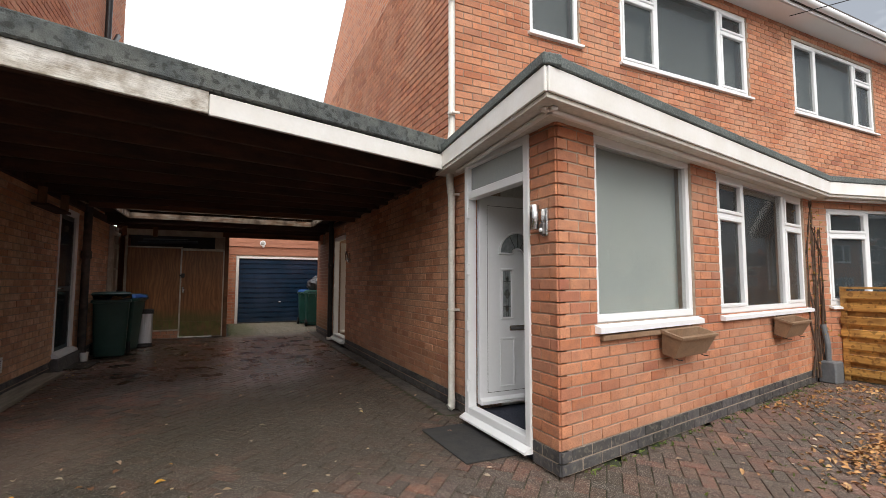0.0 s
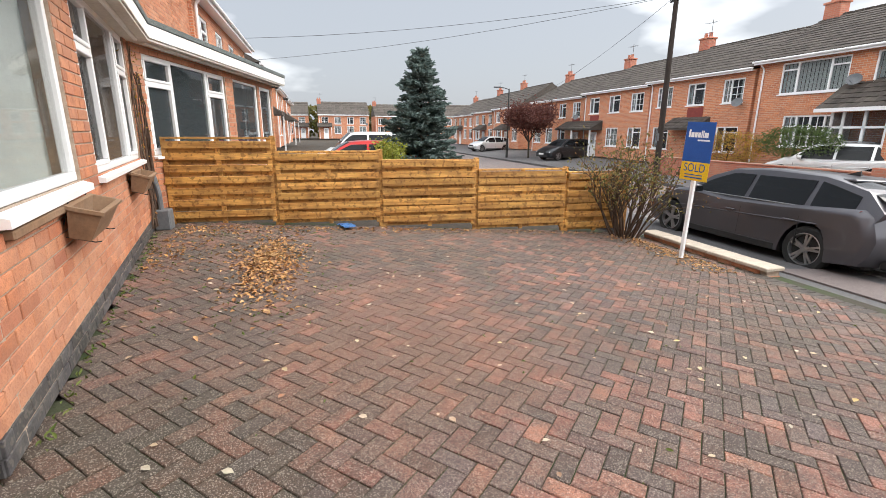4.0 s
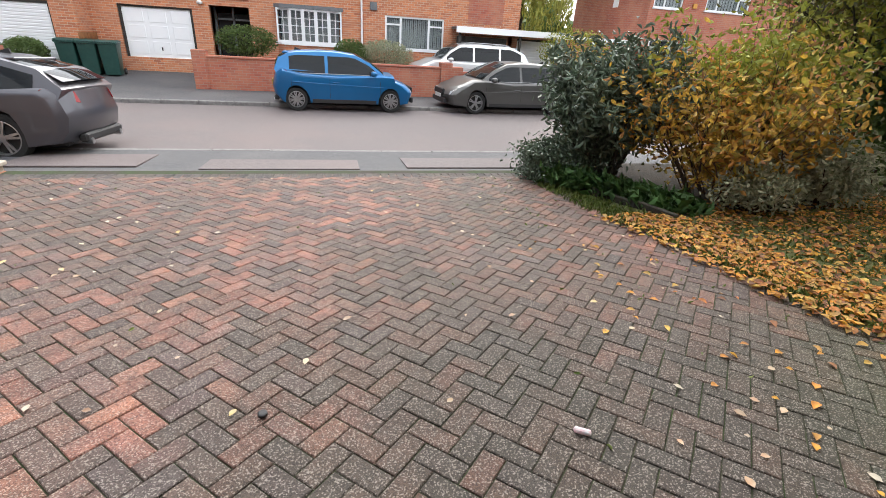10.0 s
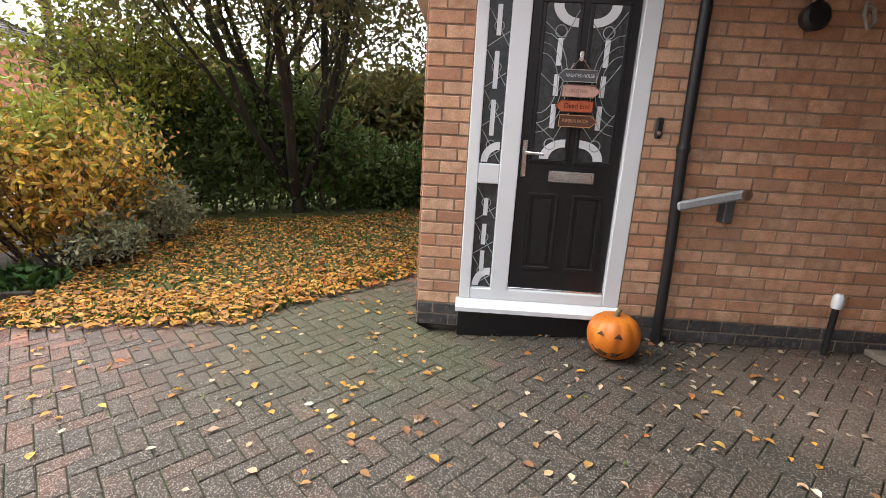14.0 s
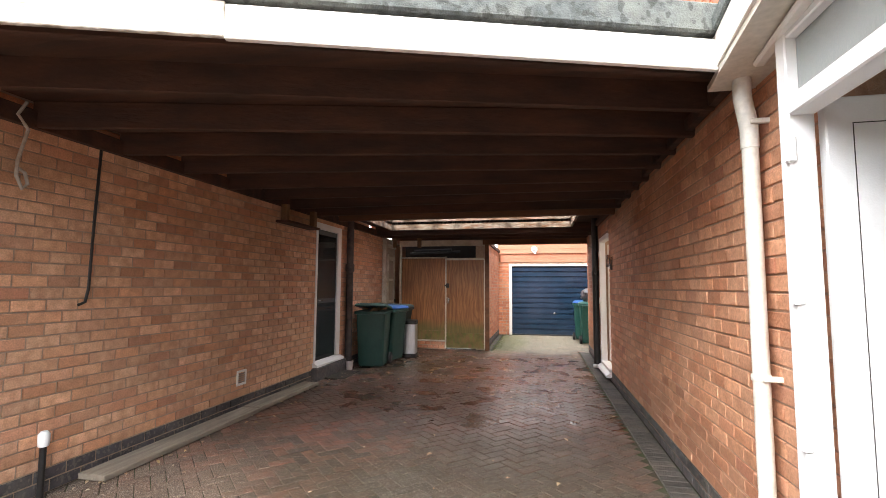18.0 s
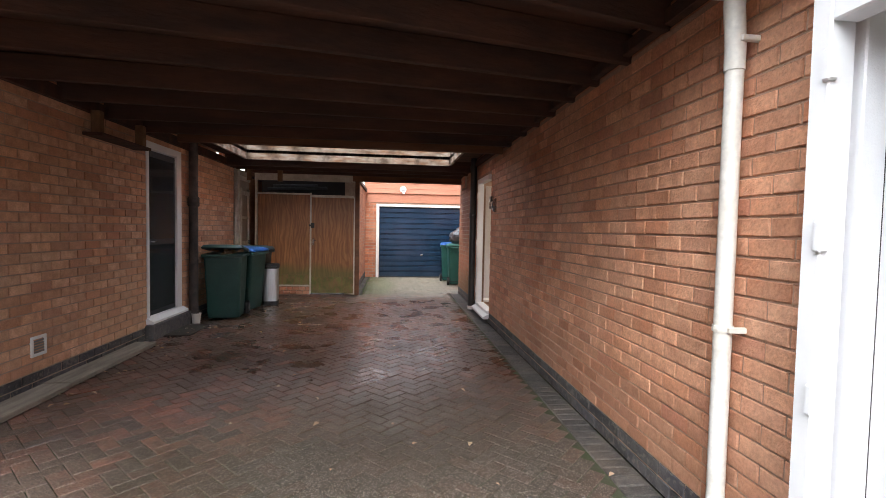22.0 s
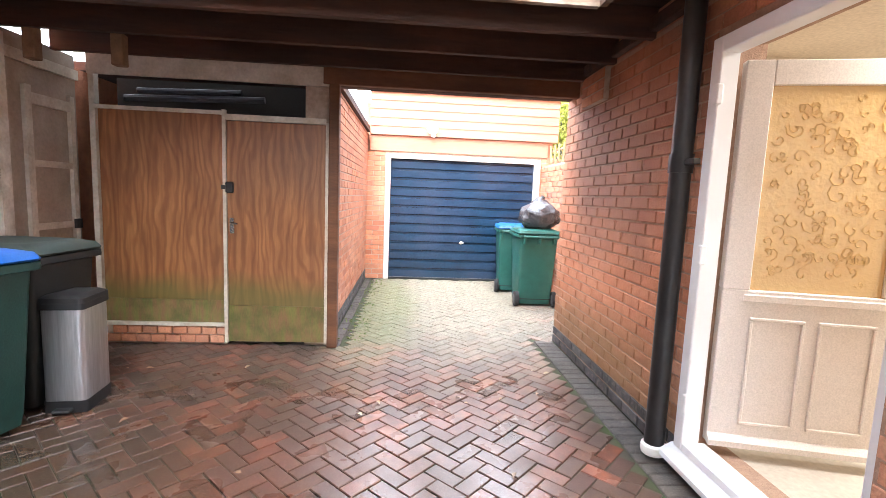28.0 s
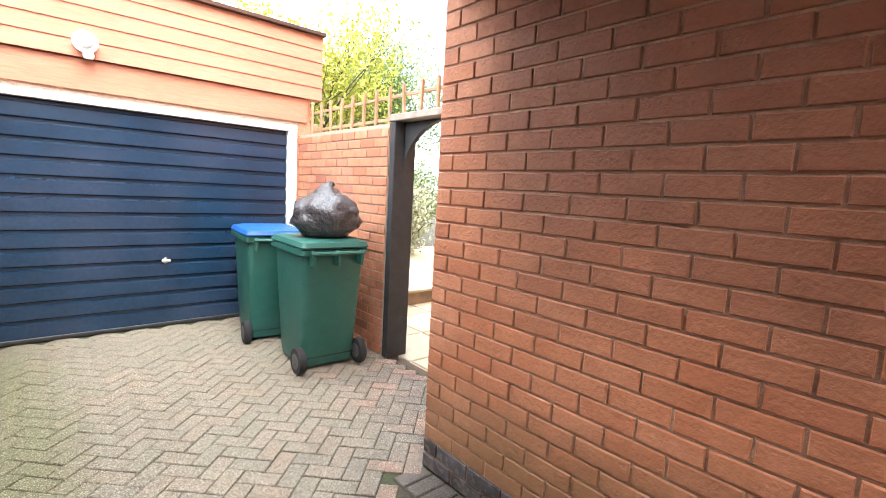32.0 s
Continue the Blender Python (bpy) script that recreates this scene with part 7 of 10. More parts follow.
def house_window(house, x0, x1, z0, z1, lights=3, bars=None, curtain=None, y=0.0, sill=True):
    """A white window in a facade that faces +y."""
    w, fw = x1 - x0, 0.075
    m = Mesh()
    ya, yb = y - 0.10, y - 0.03
    m.box(x0, x1, ya, yb, z0, z0 + fw, 0.006).box(x0, x1, ya, yb, z1 - fw, z1, 0.006)
    m.box(x0, x0 + fw, ya + 0.001, yb - 0.001, z0 + fw, z1 - fw).box(x1 - fw, x1, ya + 0.001, yb - 0.001, z0 + fw, z1 - fw)
    cuts = {1: [], 2: [0.62], 3: [0.26, 0.74], 4: [0.25, 0.5, 0.75], 5: [0.2, 0.4, 0.6, 0.8]}[lights]
    xs = [x0 + fw] + [x0 + c * w for c in cuts] + [x1 - fw]
    for c in xs[1:-1]:
        m.box(c - 0.045, c + 0.045, ya + 0.002, yb - 0.002, z0 + fw, z1 - fw)
    win_ = part("window", m, PVC, house, "white framed window")
    for i, (a, b) in enumerate(zip(xs, xs[1:])):
        p_ = part("pane", bx(a, b, y - 0.075, y - 0.07, z0 + fw, z1 - fw), STREETGLASS, win_)
        p_.visible_shadow = False
        g = Mesh()
        if lights in (2, 3) and i != 1 and not bars:
            g.box(a, b, ya + 0.004, yb - 0.004, z1 - 0.40, z1 - 0.33)
        if bars:
            nc, nr = bars[i] if isinstance(bars, list) else bars
            for k in range(1, nc):
                g.box(a + (b - a) * k / nc - 0.014, a + (b - a) * k / nc + 0.014, y - 0.069, y - 0.05, z0 + fw, z1 - fw)
            for k in range(1, nr):
                zz = z0 + fw + (z1 - z0 - 2 * fw) * k / nr
                g.box(a, b, y - 0.069, y - 0.049, zz - 0.014, zz + 0.014)
        if g.f:
            part("glazing_grid", g, PVC, win_)
    if curtain:
        fold = Mesh()
        n = max(8, int(w / 0.09))
        for k in range(n):
            if curtain == "open" and 0.24 < k / n < 0.74:
                continue
            fold.box(x0 + w * k / n, x0 + w * (k + 0.8) / n, y - 0.19 - 0.03 * (k % 2), y - 0.17 - 0.03 * (k % 2), z0 + 0.02, z1 - 0.02)
        part("curtain", fold, CREAMNET, win_, "pale drawn curtain")
    # flat near-black sheet gives the room its dimness by colour
    part("room_back", bx(x0, x1, y - 0.5, y - 0.48, z0, z1), DARK, win_, "near-black sheet for the dim room behind the glass")
    if sill:
        part("sill", bx(x0 - 0.05, x1 + 0.05, y - 0.05, y + 0.06, z0 - 0.07, z0, 0.01), PVC, win_)
    return win_


def tiled_slope(m, o, u, v, length, run, trim0=0.0, trim1=0.0, tw=0.3, th=0.34):
    """Courses of tiles up a slope; o: eave corner, u along the eave, v up the slope; trims cut the ends for hips."""
    o, u, v = Vector(o), Vector(u).normalized(), Vector(v).normalized()
    n = u.cross(v).normalized()
    if n.z < 0:
        n = -n
    rows = int(run / th)
    for r in range(rows + 1):
        f = r * th / run
        a0, a1 = trim0 * f, length - trim1 * f
        cols = int((a1 - a0) / tw)
        if cols < 1:
            continue
        w = (a1 - a0) / cols
        for c in range(cols):
            a = a0 + c * w
            p = o + u * a + v * (r * th)
            lift = n * (0.045 + rng.uniform(-0.004, 0.004))
            lo = n * 0.012
            e = v * (th * 1.05)
            g = u * (w * 0.5)
            q = [p + lift, p + g + lift + n * 0.018, p + u * (w * 0.97) + lift, p + u * (w * 0.97) + e + lo, p + g + e + lo + n * 0.018, p + e + lo]
            k = [p, p + u * (w * 0.97)]
            m.add(q + k, [(0, 1, 4, 5), (1, 2, 3, 4), (6, 7, 2, 1, 0)])


def house(label, at, x0, x1, ground, eave, ridge, depth=7.5, hip0=0.0, hip1=0.0, holes=(), brick=None, over=0.35, tile=0.3, chimney=None, gutter=True, tilemat=None):
    h_ = thing("house", label, "house", at, "houses of the street")
    brick = brick or STREETBRICK
    m = holed(Mesh(), x0, x1, -0.3, 0, ground, eave, holes)
    part("wall", m, brick, h_)
    part("rear_wall", bx(x0 + 0.3, x1 - 0.3, -depth, -depth + 0.3, ground, eave), brick, h_)
    for a, hip in ((x0, hip0), (x1 - 0.3, hip1)):
        peak = [] if hip else [(-depth / 2, ridge - 0.12)]
        part("side_wall", Mesh().prism([(-depth, ground), (-0.3, ground), (-0.3, eave)] + peak + [(-depth, eave)], a, a + 0.3, "x"), brick, h_)
    ra, rb = (hip0 and x0 + hip0 or x0 - 0.1), (hip1 and x1 - hip1 or x1 + 0.1)
    ea, eb = (x0 - over if hip0 else x0 - 0.1), (x1 + over if hip1 else x1 + 0.1)
    e_ = eave + 0.06
    v = [(ea, over, e_), (eb, over, e_), (eb, -depth - over, e_), (ea, -depth - over, e_), (ra, -depth / 2, ridge), (rb, -depth / 2, ridge)]
    roof = part("roof", Mesh().add(v, [(0, 1, 5, 4), (2, 3, 4, 5), (1, 2, 5), (3, 0, 4), (3, 2, 1, 0)]), tilemat or TILE, h_)
    t = Mesh()
    run = math.hypot(depth / 2 + over, ridge - e_)
    tiled_slope(t, v[0], (1, 0, 0), Vector((0, -depth / 2, ridge)) - Vector((0, over, e_)), eb - ea, run, ra - ea, eb - rb, tile, tile * 1.1)
    for hip, p, q, s in ((hip0, v[3], v[4], 1), (hip1, v[1], v[5], -1)):
        if hip:
            up = Vector(q) - Vector((p[0], -depth / 2, e_))
            tiled_slope(t, p, (0, s, 0), up, depth + 2 * over, up.length, depth / 2 + over, depth / 2 + over, tile, tile * 1.1)
    tagged(part("tiles", t, tilemat or TILE, roof), kind="stuff")
    rt = Mesh()
    for k in range(max(2, int((rb - ra) / 0.45))):
        n_ = max(2, int((rb - ra) / 0.45))
        a = ra + (rb - ra) * k / n_
        rt.box(a, a + (rb - ra) / n_ * 0.96, -depth / 2 - 0.12, -depth / 2 + 0.12, ridge - 0.03, ridge + 0.07, 0.04)
    part("ridge_tiles", rt, tilemat or TILE, roof)
    for hip, p, q in ((hip0, v[0], v[4]), (hip0, v[3], v[4]), (hip1, v[1], v[5]), (hip1, v[2], v[5])):
        if hip:
            part("hip_tiles", Mesh().tube([Vector(p) + Vector((0, 0, 0.05)), Vector(q) + Vector((0, 0, 0.05))], 0.1, 6), tilemat or TILE, roof)
    part("fascia", bx(ea + 0.02, eb - 0.02, over - 0.05, over - 0.005, eave - 0.14, eave + 0.05), PVC, h_, "white fascia board")
    part("soffit", bx(ea + 0.04, eb - 0.04, 0.004, over - 0.05, eave - 0.10, eave - 0.07), PVC, h_, "white soffit")
    if hip0:
        part("fascia", bx(x0 - over + 0.005, x0 - over + 0.05, -depth - over, over - 0.05, eave - 0.14, eave + 0.05), PVC, h_, "white fascia board")
    if hip1:
        part("fascia", bx(x1 + over - 0.05, x1 + over - 0.005, -depth - over, over - 0.05, eave - 0.14, eave + 0.05), PVC, h_, "white fascia board")
    if gutter:
        part("gutter", Mesh().tube([(ea, over + 0.05, eave), (eb, over + 0.05, eave)], 0.055, 8), PVC, h_, "white gutter")
    for cx in chimney or ():
        m = bx(cx - 0.4, cx + 0.4, -depth / 2 - 0.3, -depth / 2 + 0.3, ridge - 0.6, ridge + 0.75, 0.02).box(cx - 0.46, cx + 0.46, -depth / 2 - 0.36, -depth / 2 + 0.36, ridge + 0.62, ridge + 0.72, 0.01)
        ch = part("chimney", m, REDBRICK, h_)
        for s in (-0.2, 0.2):
            part("chimney_pot", Mesh().lathe([(0.13, 0), (0.11, 0.3), (0.13, 0.32), (0.09, 0.33)], 12, pose(cx + s, -depth / 2, ridge + 0.74)), REDBRICK, ch)
    return h_


def tile_hung(h_, x0, x1, z0, z1, y=0.0):
    """Red hung tiles in shallow courses."""
    m = Mesh()
    n = int((z1 - z0) / 0.115)
    for k in range(n):
        za = z0 + (z1 - z0) * k / n
        m.prism([(y + 0.004, za), (y + 0.05, za), (y + 0.02, za + (z1 - z0) / n * 1.02), (y + 0.004, za + (z1 - z0) / n * 1.02)], x0, x1, "x")
    tagged(part("hung_tiles", m, REDTILE, h_, "dark red hung tiles"), kind="stuff")


def garage_door(h_, x0, x1, z0, z1, style, y=-0.12):
    d = part("garage_door", bx(x0, x1, y - 0.05, y, z0, z1, 0.006), PVC, h_, "white garage door")
    if style == "panel":
        for i in range(3):
            for j in range(4):
                w, h = (x1 - x0) / 3, (z1 - z0) / 4
                part("door_panel", bx(x0 + i * w + 0.09, x0 + (i + 1) * w - 0.09, y - 0.001, y + 0.018, z0 + j * h + 0.07, z0 + (j + 1) * h - 0.06, 0.012), PVC, d)
        part("handle", bx((x0 + x1) / 2 - 0.02, (x0 + x1) / 2 + 0.02, y + 0.002, y + 0.05, z0 + 0.85, z0 + 1.0, 0.008), BLACKPIPE, d)
    else:
        n = int((z1 - z0) / 0.12)
        for k in range(n):
            part("door_rib", bx(x0 + 0.03, x1 - 0.03, y - 0.001, y + 0.02, z0 + (z1 - z0) * (k + 0.12) / n, z0 + (z1 - z0) * (k + 0.88) / n, 0.012), PVC, d)
    m = Mesh().box(x0 - 0.08, x0, y - 0.05, y + 0.06, z0, z1).box(x1, x1 + 0.08, y - 0.05, y + 0.06, z0, z1).box(x0 - 0.08, x1 + 0.08, y - 0.05, y + 0.06, z1, z1 + 0.09)
    part("door_frame", m, DARKWOOD, d)


def downpipe(h_, x, z0, z1, y=0.07):
    part("downpipe", Mesh().tube([(x, 0.36, z1), (x, y + 0.02, z1 - 0.25), (x, y, z1 - 0.35), (x, y, z0)], 0.04, 8), PVC, h_, "white downpipe")


def dish(h_, x, z):
    m = Mesh().lathe([(0.02, 0.0), (0.14, 0.02), (0.27, 0.09), (0.275, 0.095), (0.14, 0.03), (0.02, 0.01)], 18, pose(x, 0.35, z, -65, 0, 20))
    d = part("satellite_dish", m, LEAD, h_, "grey satellite dish")
    part("dish_arm", Mesh().tube([(x, 0.0, z - 0.1), (x, 0.18, z - 0.05), (x, 0.33, z)], 0.018, 6), LEAD, d)
    part("feed_arm", Mesh().tube([(x, 0.36, z - 0.2), (x + 0.03, 0.62, z + 0.02)], 0.012, 6), LEAD, d)


# the two gables above the carport
structure("gable_top", Mesh().prism([(YH, 5.75), (9.35, 5.75), (9.35, 6.1), (5.5, 8.25)], 0.0, 0.25, "x"), STREETBRICK, "brick gable end of the house", "wall")
structure("gable_next", bx(NX - 0.26, NX, 0.45, 9.0, 5.35, 8.2), STREETBRICK, "tall brick end wall of the neighbouring house", "wall")
structure("gable_next_rear", bx(NX - 0.26, NX, 8.56, 9.0, 2.6, 5.34), STREETBRICK, "brick end of the neighbouring house", "wall")
gp_ = thing("gable_soil_pipe", "black soil pipe with a branch on the brick gable", "downpipe", pose(-0.07, 9.1, 2.72))
part("pipe", Mesh().tube([(0, 0, 0), (0, 0, 2.3)], 0.05, 12), BLACKPIPE, gp_, smooth=True)
part("branch", Mesh().tube([(0, 0, 0.9), (0.0, -0.22, 1.12), (0.07, -0.3, 1.14)], 0.045, 10), BLACKPIPE, gp_, smooth=True)
for z in (0.95, 1.7):
    part("collar", Mesh().lathe([(0.056, z - 0.05), (0.06, z), (0.056, z + 0.05)], 12), BLACKPIPE, gp_, smooth=True)
np_ = thing("soil_stack", "black soil pipe and hopper on the neighbouring gable", "downpipe", pose(NX + 0.09, 7.2, 2.75))
part("pipe", Mesh().tube([(0, 0, 0), (0, 0, 5.3)], 0.055, 12), BLACKPIPE, np_, smooth=True)
part("branch", Mesh().tube([(0, 0.03, 2.7), (0.02, 0.35, 3.1), (0.0, 0.8, 3.5)], 0.045, 10), BLACKPIPE, np_, smooth=True)
part("hopper", Mesh().loft([[(sx * a, 0.55 + sy * a, z) for sx, sy in ((-1, -1), (1, -1), (1, 1), (-1, 1))] for a, z in ((0.05, 2.75), (0.14, 2.95), (0.14, 3.05))]), BLACKPIPE, np_)
gh_ = thing("garden_house", "pale gabled house beyond the garden wall", "house", pose(6.4, 24.0, -0.2))
part("wall", Mesh().prism([(-3.2, 0), (3.2, 0), (3.2, 3.3), (0, 6.0), (-3.2, 3.3)], 0, 6, "y"), material("pale_render", (0.55, 0.50, 0.46), (0.5, 0.46, 0.42), 3, 0.9, 0.2, 30), gh_)
part("roof", Mesh().prism([(-3.6, 3.1), (0, 6.15), (3.6, 3.1), (3.6, 3.3), (0, 6.35), (-3.6, 3.3)], -0.3, 6.3, "y"), TILE, gh_)
part("bargeboard", Mesh().prism([(-3.6, 2.98), (0, 6.05), (3.6, 2.98), (3.6, 3.2), (0, 6.27), (-3.6, 3.2)], -0.34, -0.3, "y"), PVC, gh_, "white bargeboard")
YF = -23.3
# the far side of the street is drawn on a plan of its own, which this lays into the world
STREET = Matrix.Translation((0.16, -0.37, -0.146)) @ Matrix.Diagonal((0.851, 0.851, 0.783, 1))
FRONT = STREET @ pose(0, YF, 0)


def over_there(x, y, z=None, turn=0.0):
    """A pose on the plan of the far side; z is already a height in the world."""
    p = STREET @ Vector((x, y, 0))
    return pose(p.x, p.y, forecourt(p.y) if z is None else z, 0, 0, turn)


def forecourt(y):
    """Height of the ground across the street."""
    return -0.59 + 0.205 * clamp((-17.3 - y) / 2.6)
# house A
WA = [(4.13, 6.0, 3.9, 5.1), (1.1, 2.64, 4.06, 5.25), (-2.69, -0.08, 4.04, 5.38)]
hA = house("orange brick terraced house with red hung tiles and white garage", FRONT, -3.55, 7.0, -0.3, 5.6, 8.1, holes=WA + [(3.3, 6.0, 0.28, 2.36), (1.13, 2.66, 0.2, 2.56), (-2.55, 0.0, 1.24, 2.67)], chimney=(0.6,))
house_window(hA, *WA[0], 3, [(3, 5), (4, 5), (3, 5)])
house_window(hA, *WA[1], 2, [(3, 4), (3, 4)])
house_window(hA, *WA[2], 3, [(2, 4), (5, 4), (2, 4)], curtain="open")
tile_hung(hA, 3.25, 6.35, 2.75, 3.82)
tile_hung(hA, 3.25, 4.05, 3.82, 5.4)
tile_hung(hA, 6.08, 6.35, 3.82, 5.4)
tile_hung(hA, 1.1, 2.66, 2.85, 3.98)
garage_door(hA, 3.4, 5.9, -0.28, 2.28, "panel")
# recessed door in the same near-black as the unlit rooms
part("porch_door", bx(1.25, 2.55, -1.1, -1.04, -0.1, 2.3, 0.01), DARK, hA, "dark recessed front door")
part("porch_screen", Mesh().box(1.16, 1.24, -0.9, -0.8, -0.2, 2.5).box(1.85, 1.92, -0.9, -0.8, -0.2, 2.5).box(2.56, 2.64, -0.9, -0.8, -0.2, 2.5).box(1.16, 2.64, -0.9, -0.8, 2.0, 2.08), LEAD, hA, "grey framed porch screen")
bow = part("bow_window", Mesh().prism([(-2.7, 0.0), (-2.45, 0.32), (-1.3, 0.42), (-0.1, 0.32), (0.14, 0.0)], 2.66, 2.82, "z"), LEAD, hA, "flat lead roof of a bow window")
for k in range(5):
    a = -2.62 + k * 0.536
    yb = (0.2, 0.32, 0.36, 0.32, 0.2)[k]
    g = Mesh().box(a, a + 0.07, yb - 0.05, yb, 1.24, 2.66).box(a + 0.466, a + 0.536, yb - 0.05, yb, 1.24, 2.66).box(a + 0.07, a + 0.466, yb - 0.05, yb, 1.24, 1.33).box(a + 0.07, a + 0.466, yb - 0.05, yb, 2.58, 2.66)
    for r_ in range(1, 4):
        g.box(a + 0.07, a + 0.466, yb - 0.04, yb - 0.01, 1.33 + 1.25 * r_ / 4 - 0.014, 1.33 + 1.25 * r_ / 4 + 0.014)
    g.box(a + 0.254, a + 0.282, yb - 0.041, yb - 0.011, 1.33, 2.58)
    part("bow_sash", g, PVC, hA, "white small-paned sash")
    part("pane", bx(a + 0.05, a + 0.486, yb - 0.03, yb - 0.025, 1.3, 2.6), STREETGLASS, hA)
part("bow_base", Mesh().prism([(-2.7, 0.0), (-2.45, 0.3), (-1.3, 0.4), (-0.1, 0.3), (0.14, 0.0)], 1.14, 1.24, "z"), PVC, hA, "white bow window sill")
part("bow_wall", Mesh().prism([(-2.62, 0.0), (-2.4, 0.24), (-1.3, 0.33), (-0.15, 0.24), (0.06, 0.0)], -0.3, 1.14, "z"), STREETBRICK, hA)
# near-black sheet paints the dimness behind the bow sashes
part("bow_room", bx(-2.5, 0.0, -0.5, -0.45, 1.2, 2.66), DARK, hA, "near-black sheet for the dim room behind the bow window")
part("bow_net", bx(-2.5, -0.1, -0.2, -0.19, 1.25, 2.6), CREAMNET, hA, "net curtain")
part("alarm_box", bx(0.42, 0.78, 0.0, 0.09, 5.2, 5.42, 0.02), ALARM, hA, "amber alarm box")
part("porch_lamp", Mesh().lathe([(0.02, 0), (0.1, 0.03), (0.12, 0.1), (0.03, 0.16)], 12, pose(2.95, 0.12, 2.55)), PVC, hA, "white wall lamp")
downpipe(hA, -3.48, -0.3, 5.5)
dish(hA, 6.65, 3.9)
# house B
WB = [(-7.2, -4.53, 3.95, 5.35), (-9.97, -8.29, 3.97, 5.23), (-7.19, -4.51, 1.21, 2.67)]
hB = house("orange brick end-of-terrace house with a hipped roof and pale blinds", FRONT, -10.8, -3.56, -0.3, 5.6, 8.1, hip0=3.6, holes=WB, chimney=())
house_window(hB, *WB[0], 2, curtain="full")
house_window(hB, *WB[1], 2, curtain="full")
house_window(hB, *WB[2], 3, curtain="full")
part("brick_panel", bx(-9.97, -8.29, 0.004, 0.02, 2.6, 3.85), REDBRICK, hB, "redder brick panel")
part("alarm_box", Mesh().lathe([(0.02, 0), (0.17, 0.02), (0.15, 0.08), (0.02, 0.1)], 16, pose(-7.75, 0.0, 5.2, -90)), PVC, hB, "round white alarm box")
part("meter_box", bx(-4.15, -3.85, 0.0, 0.08, 2.85, 3.2, 0.02), LEAD, hB)
# B's flat carport, gate and garage
cp = thing("side_carport", "flat white-edged carport roof beside the end house", "carport", STREET @ pose(-10.3, YF + 0.4, 0), "")
part("roof", bx(-2.6, 2.75, -4.0, 0.7, 2.30, 2.40), LEAD, cp)
part("fascia", bx(-2.65, 2.8, 0.7, 0.76, 2.14, 2.42), PVC, cp, "white fascia")
for px_ in (-2.5, -0.25, 2.6):
    part("post", bx(px_ - 0.05, px_ + 0.05, 0.55, 0.65, -0.31, 2.30), DARKWOOD, cp)
gate = thing("tall_gate", "tall dark stained timber gate", "gate", STREET @ pose(-8.9, YF + 0.45, -0.31))
for k in range(12):
    part("board", bx(-1.2 + k * 0.2, -1.01 + k * 0.2, -0.02, 0.02, 0.03, 2.3, 0.004), DARKWOOD, gate)
for z in (0.4, 1.8):
    part("rail", bx(-1.2, 1.2, -0.06, -0.021, z, z + 0.1), DARKWOOD, gate)
hg = thing("side_garage", "white ribbed garage door in a brick garage", "garage", FRONT)
part("wall", holed(Mesh(), -13.3, -10.35, -0.3, 0.0, -0.3, 2.28, [(-12.9, -10.55, -0.3, 2.05)]).box(-13.3, -13.1, -4, -0.3, -0.3, 2.28), STREETBRICK, hg)
garage_door(hg, -12.82, -10.63, -0.28, 1.96, "rib")
# house C
WC = [(7.5, 9.75, 3.85, 5.4), (9.88, 11.97, 3.85, 5.4), (12.9, 15.98, 3.85, 5.4), (12.9, 15.5, 1.2, 2.76), (7.8, 10.3, -0.1, 2.2)]
hC = house("orange brick house with a tiled lean-to over its garage and porch", FRONT, 7.75, 17.2, -0.3, 5.6, 8.1, holes=[(max(7.8, a), b, c, d) for a, b, c, d in WC[:4]], chimney=(16.8,))
for w_, n_ in zip(WC[:3], (3, 2, 3)):
    house_window(hC, max(7.85, w_[0]), *w_[1:], n_, curtain="full")
house_window(hC, *WC[3], 4, (2, 3), curtain="open")
ln = part("lean_to_wall", holed(Mesh(), 7.0, 10.35, 0.9, 1.15, -0.3, 2.95, [(7.8, 10.1, -0.3, 2.65)]).box(7.0, 7.25, 0.0, 0.9, -0.3, 2.95), STREETBRICK, hC)
lm = Mesh()
tiled_slope(lm, (6.9, 1.4, 2.95), (1, 0, 0), (0, -1.4, 1.15), 6.1, 1.75, 0.0, 0.5)
lr = part("lean_to_roof", Mesh().prism([(1.4, 2.90), (1.4, 2.96), (0.0, 4.1), (0.0, 4.0)], 6.9, 13.0, "x"), TILE, hC)
tagged(part("tiles", lm, TILE, lr), kind="stuff")
part("bargeboard", Mesh().prism([(1.42, 2.86), (1.42, 3.05), (0.0, 4.2), (0.0, 2.9)], 6.84, 6.9, "x"), PVC, hC, "white bargeboard")
part("lean_to_fascia", bx(6.9, 13.0, 1.4, 1.44, 2.82, 2.98), PVC, hC, "white fascia board")
garage_door(hC, 7.85, 10.05, -0.28, 2.15, "rib", 1.05)
house_window(hC, 7.85, 10.05, 2.27, 2.66, 3, (2, 1), y=1.15, sill=False)
pc = part("glazed_porch", Mesh().box(10.36, 10.46, 1.0, 1.1, -0.3, 2.8).box(11.15, 11.25, 1.0, 1.1, -0.3, 2.8).box(11.95, 12.05, 1.0, 1.1, -0.3, 2.8).box(12.4, 12.5, 1.0, 1.1, -0.3, 2.8).box(10.36, 12.5, 1.0, 1.1, 2.1, 2.2).box(10.36, 12.5, 1.0, 1.1, -0.3, 0.1).box(12.4, 12.5, 0, 1.0, -0.3, 2.8), PVC, hC, "white framed glazed porch")
part("pane", bx(10.46, 12.4, 1.04, 1.046, 0.1, 2.8), STREETGLASS, pc)
downpipe(hC, 16.9, -0.3, 5.5)
dish(hC, 12.4, 4.2)
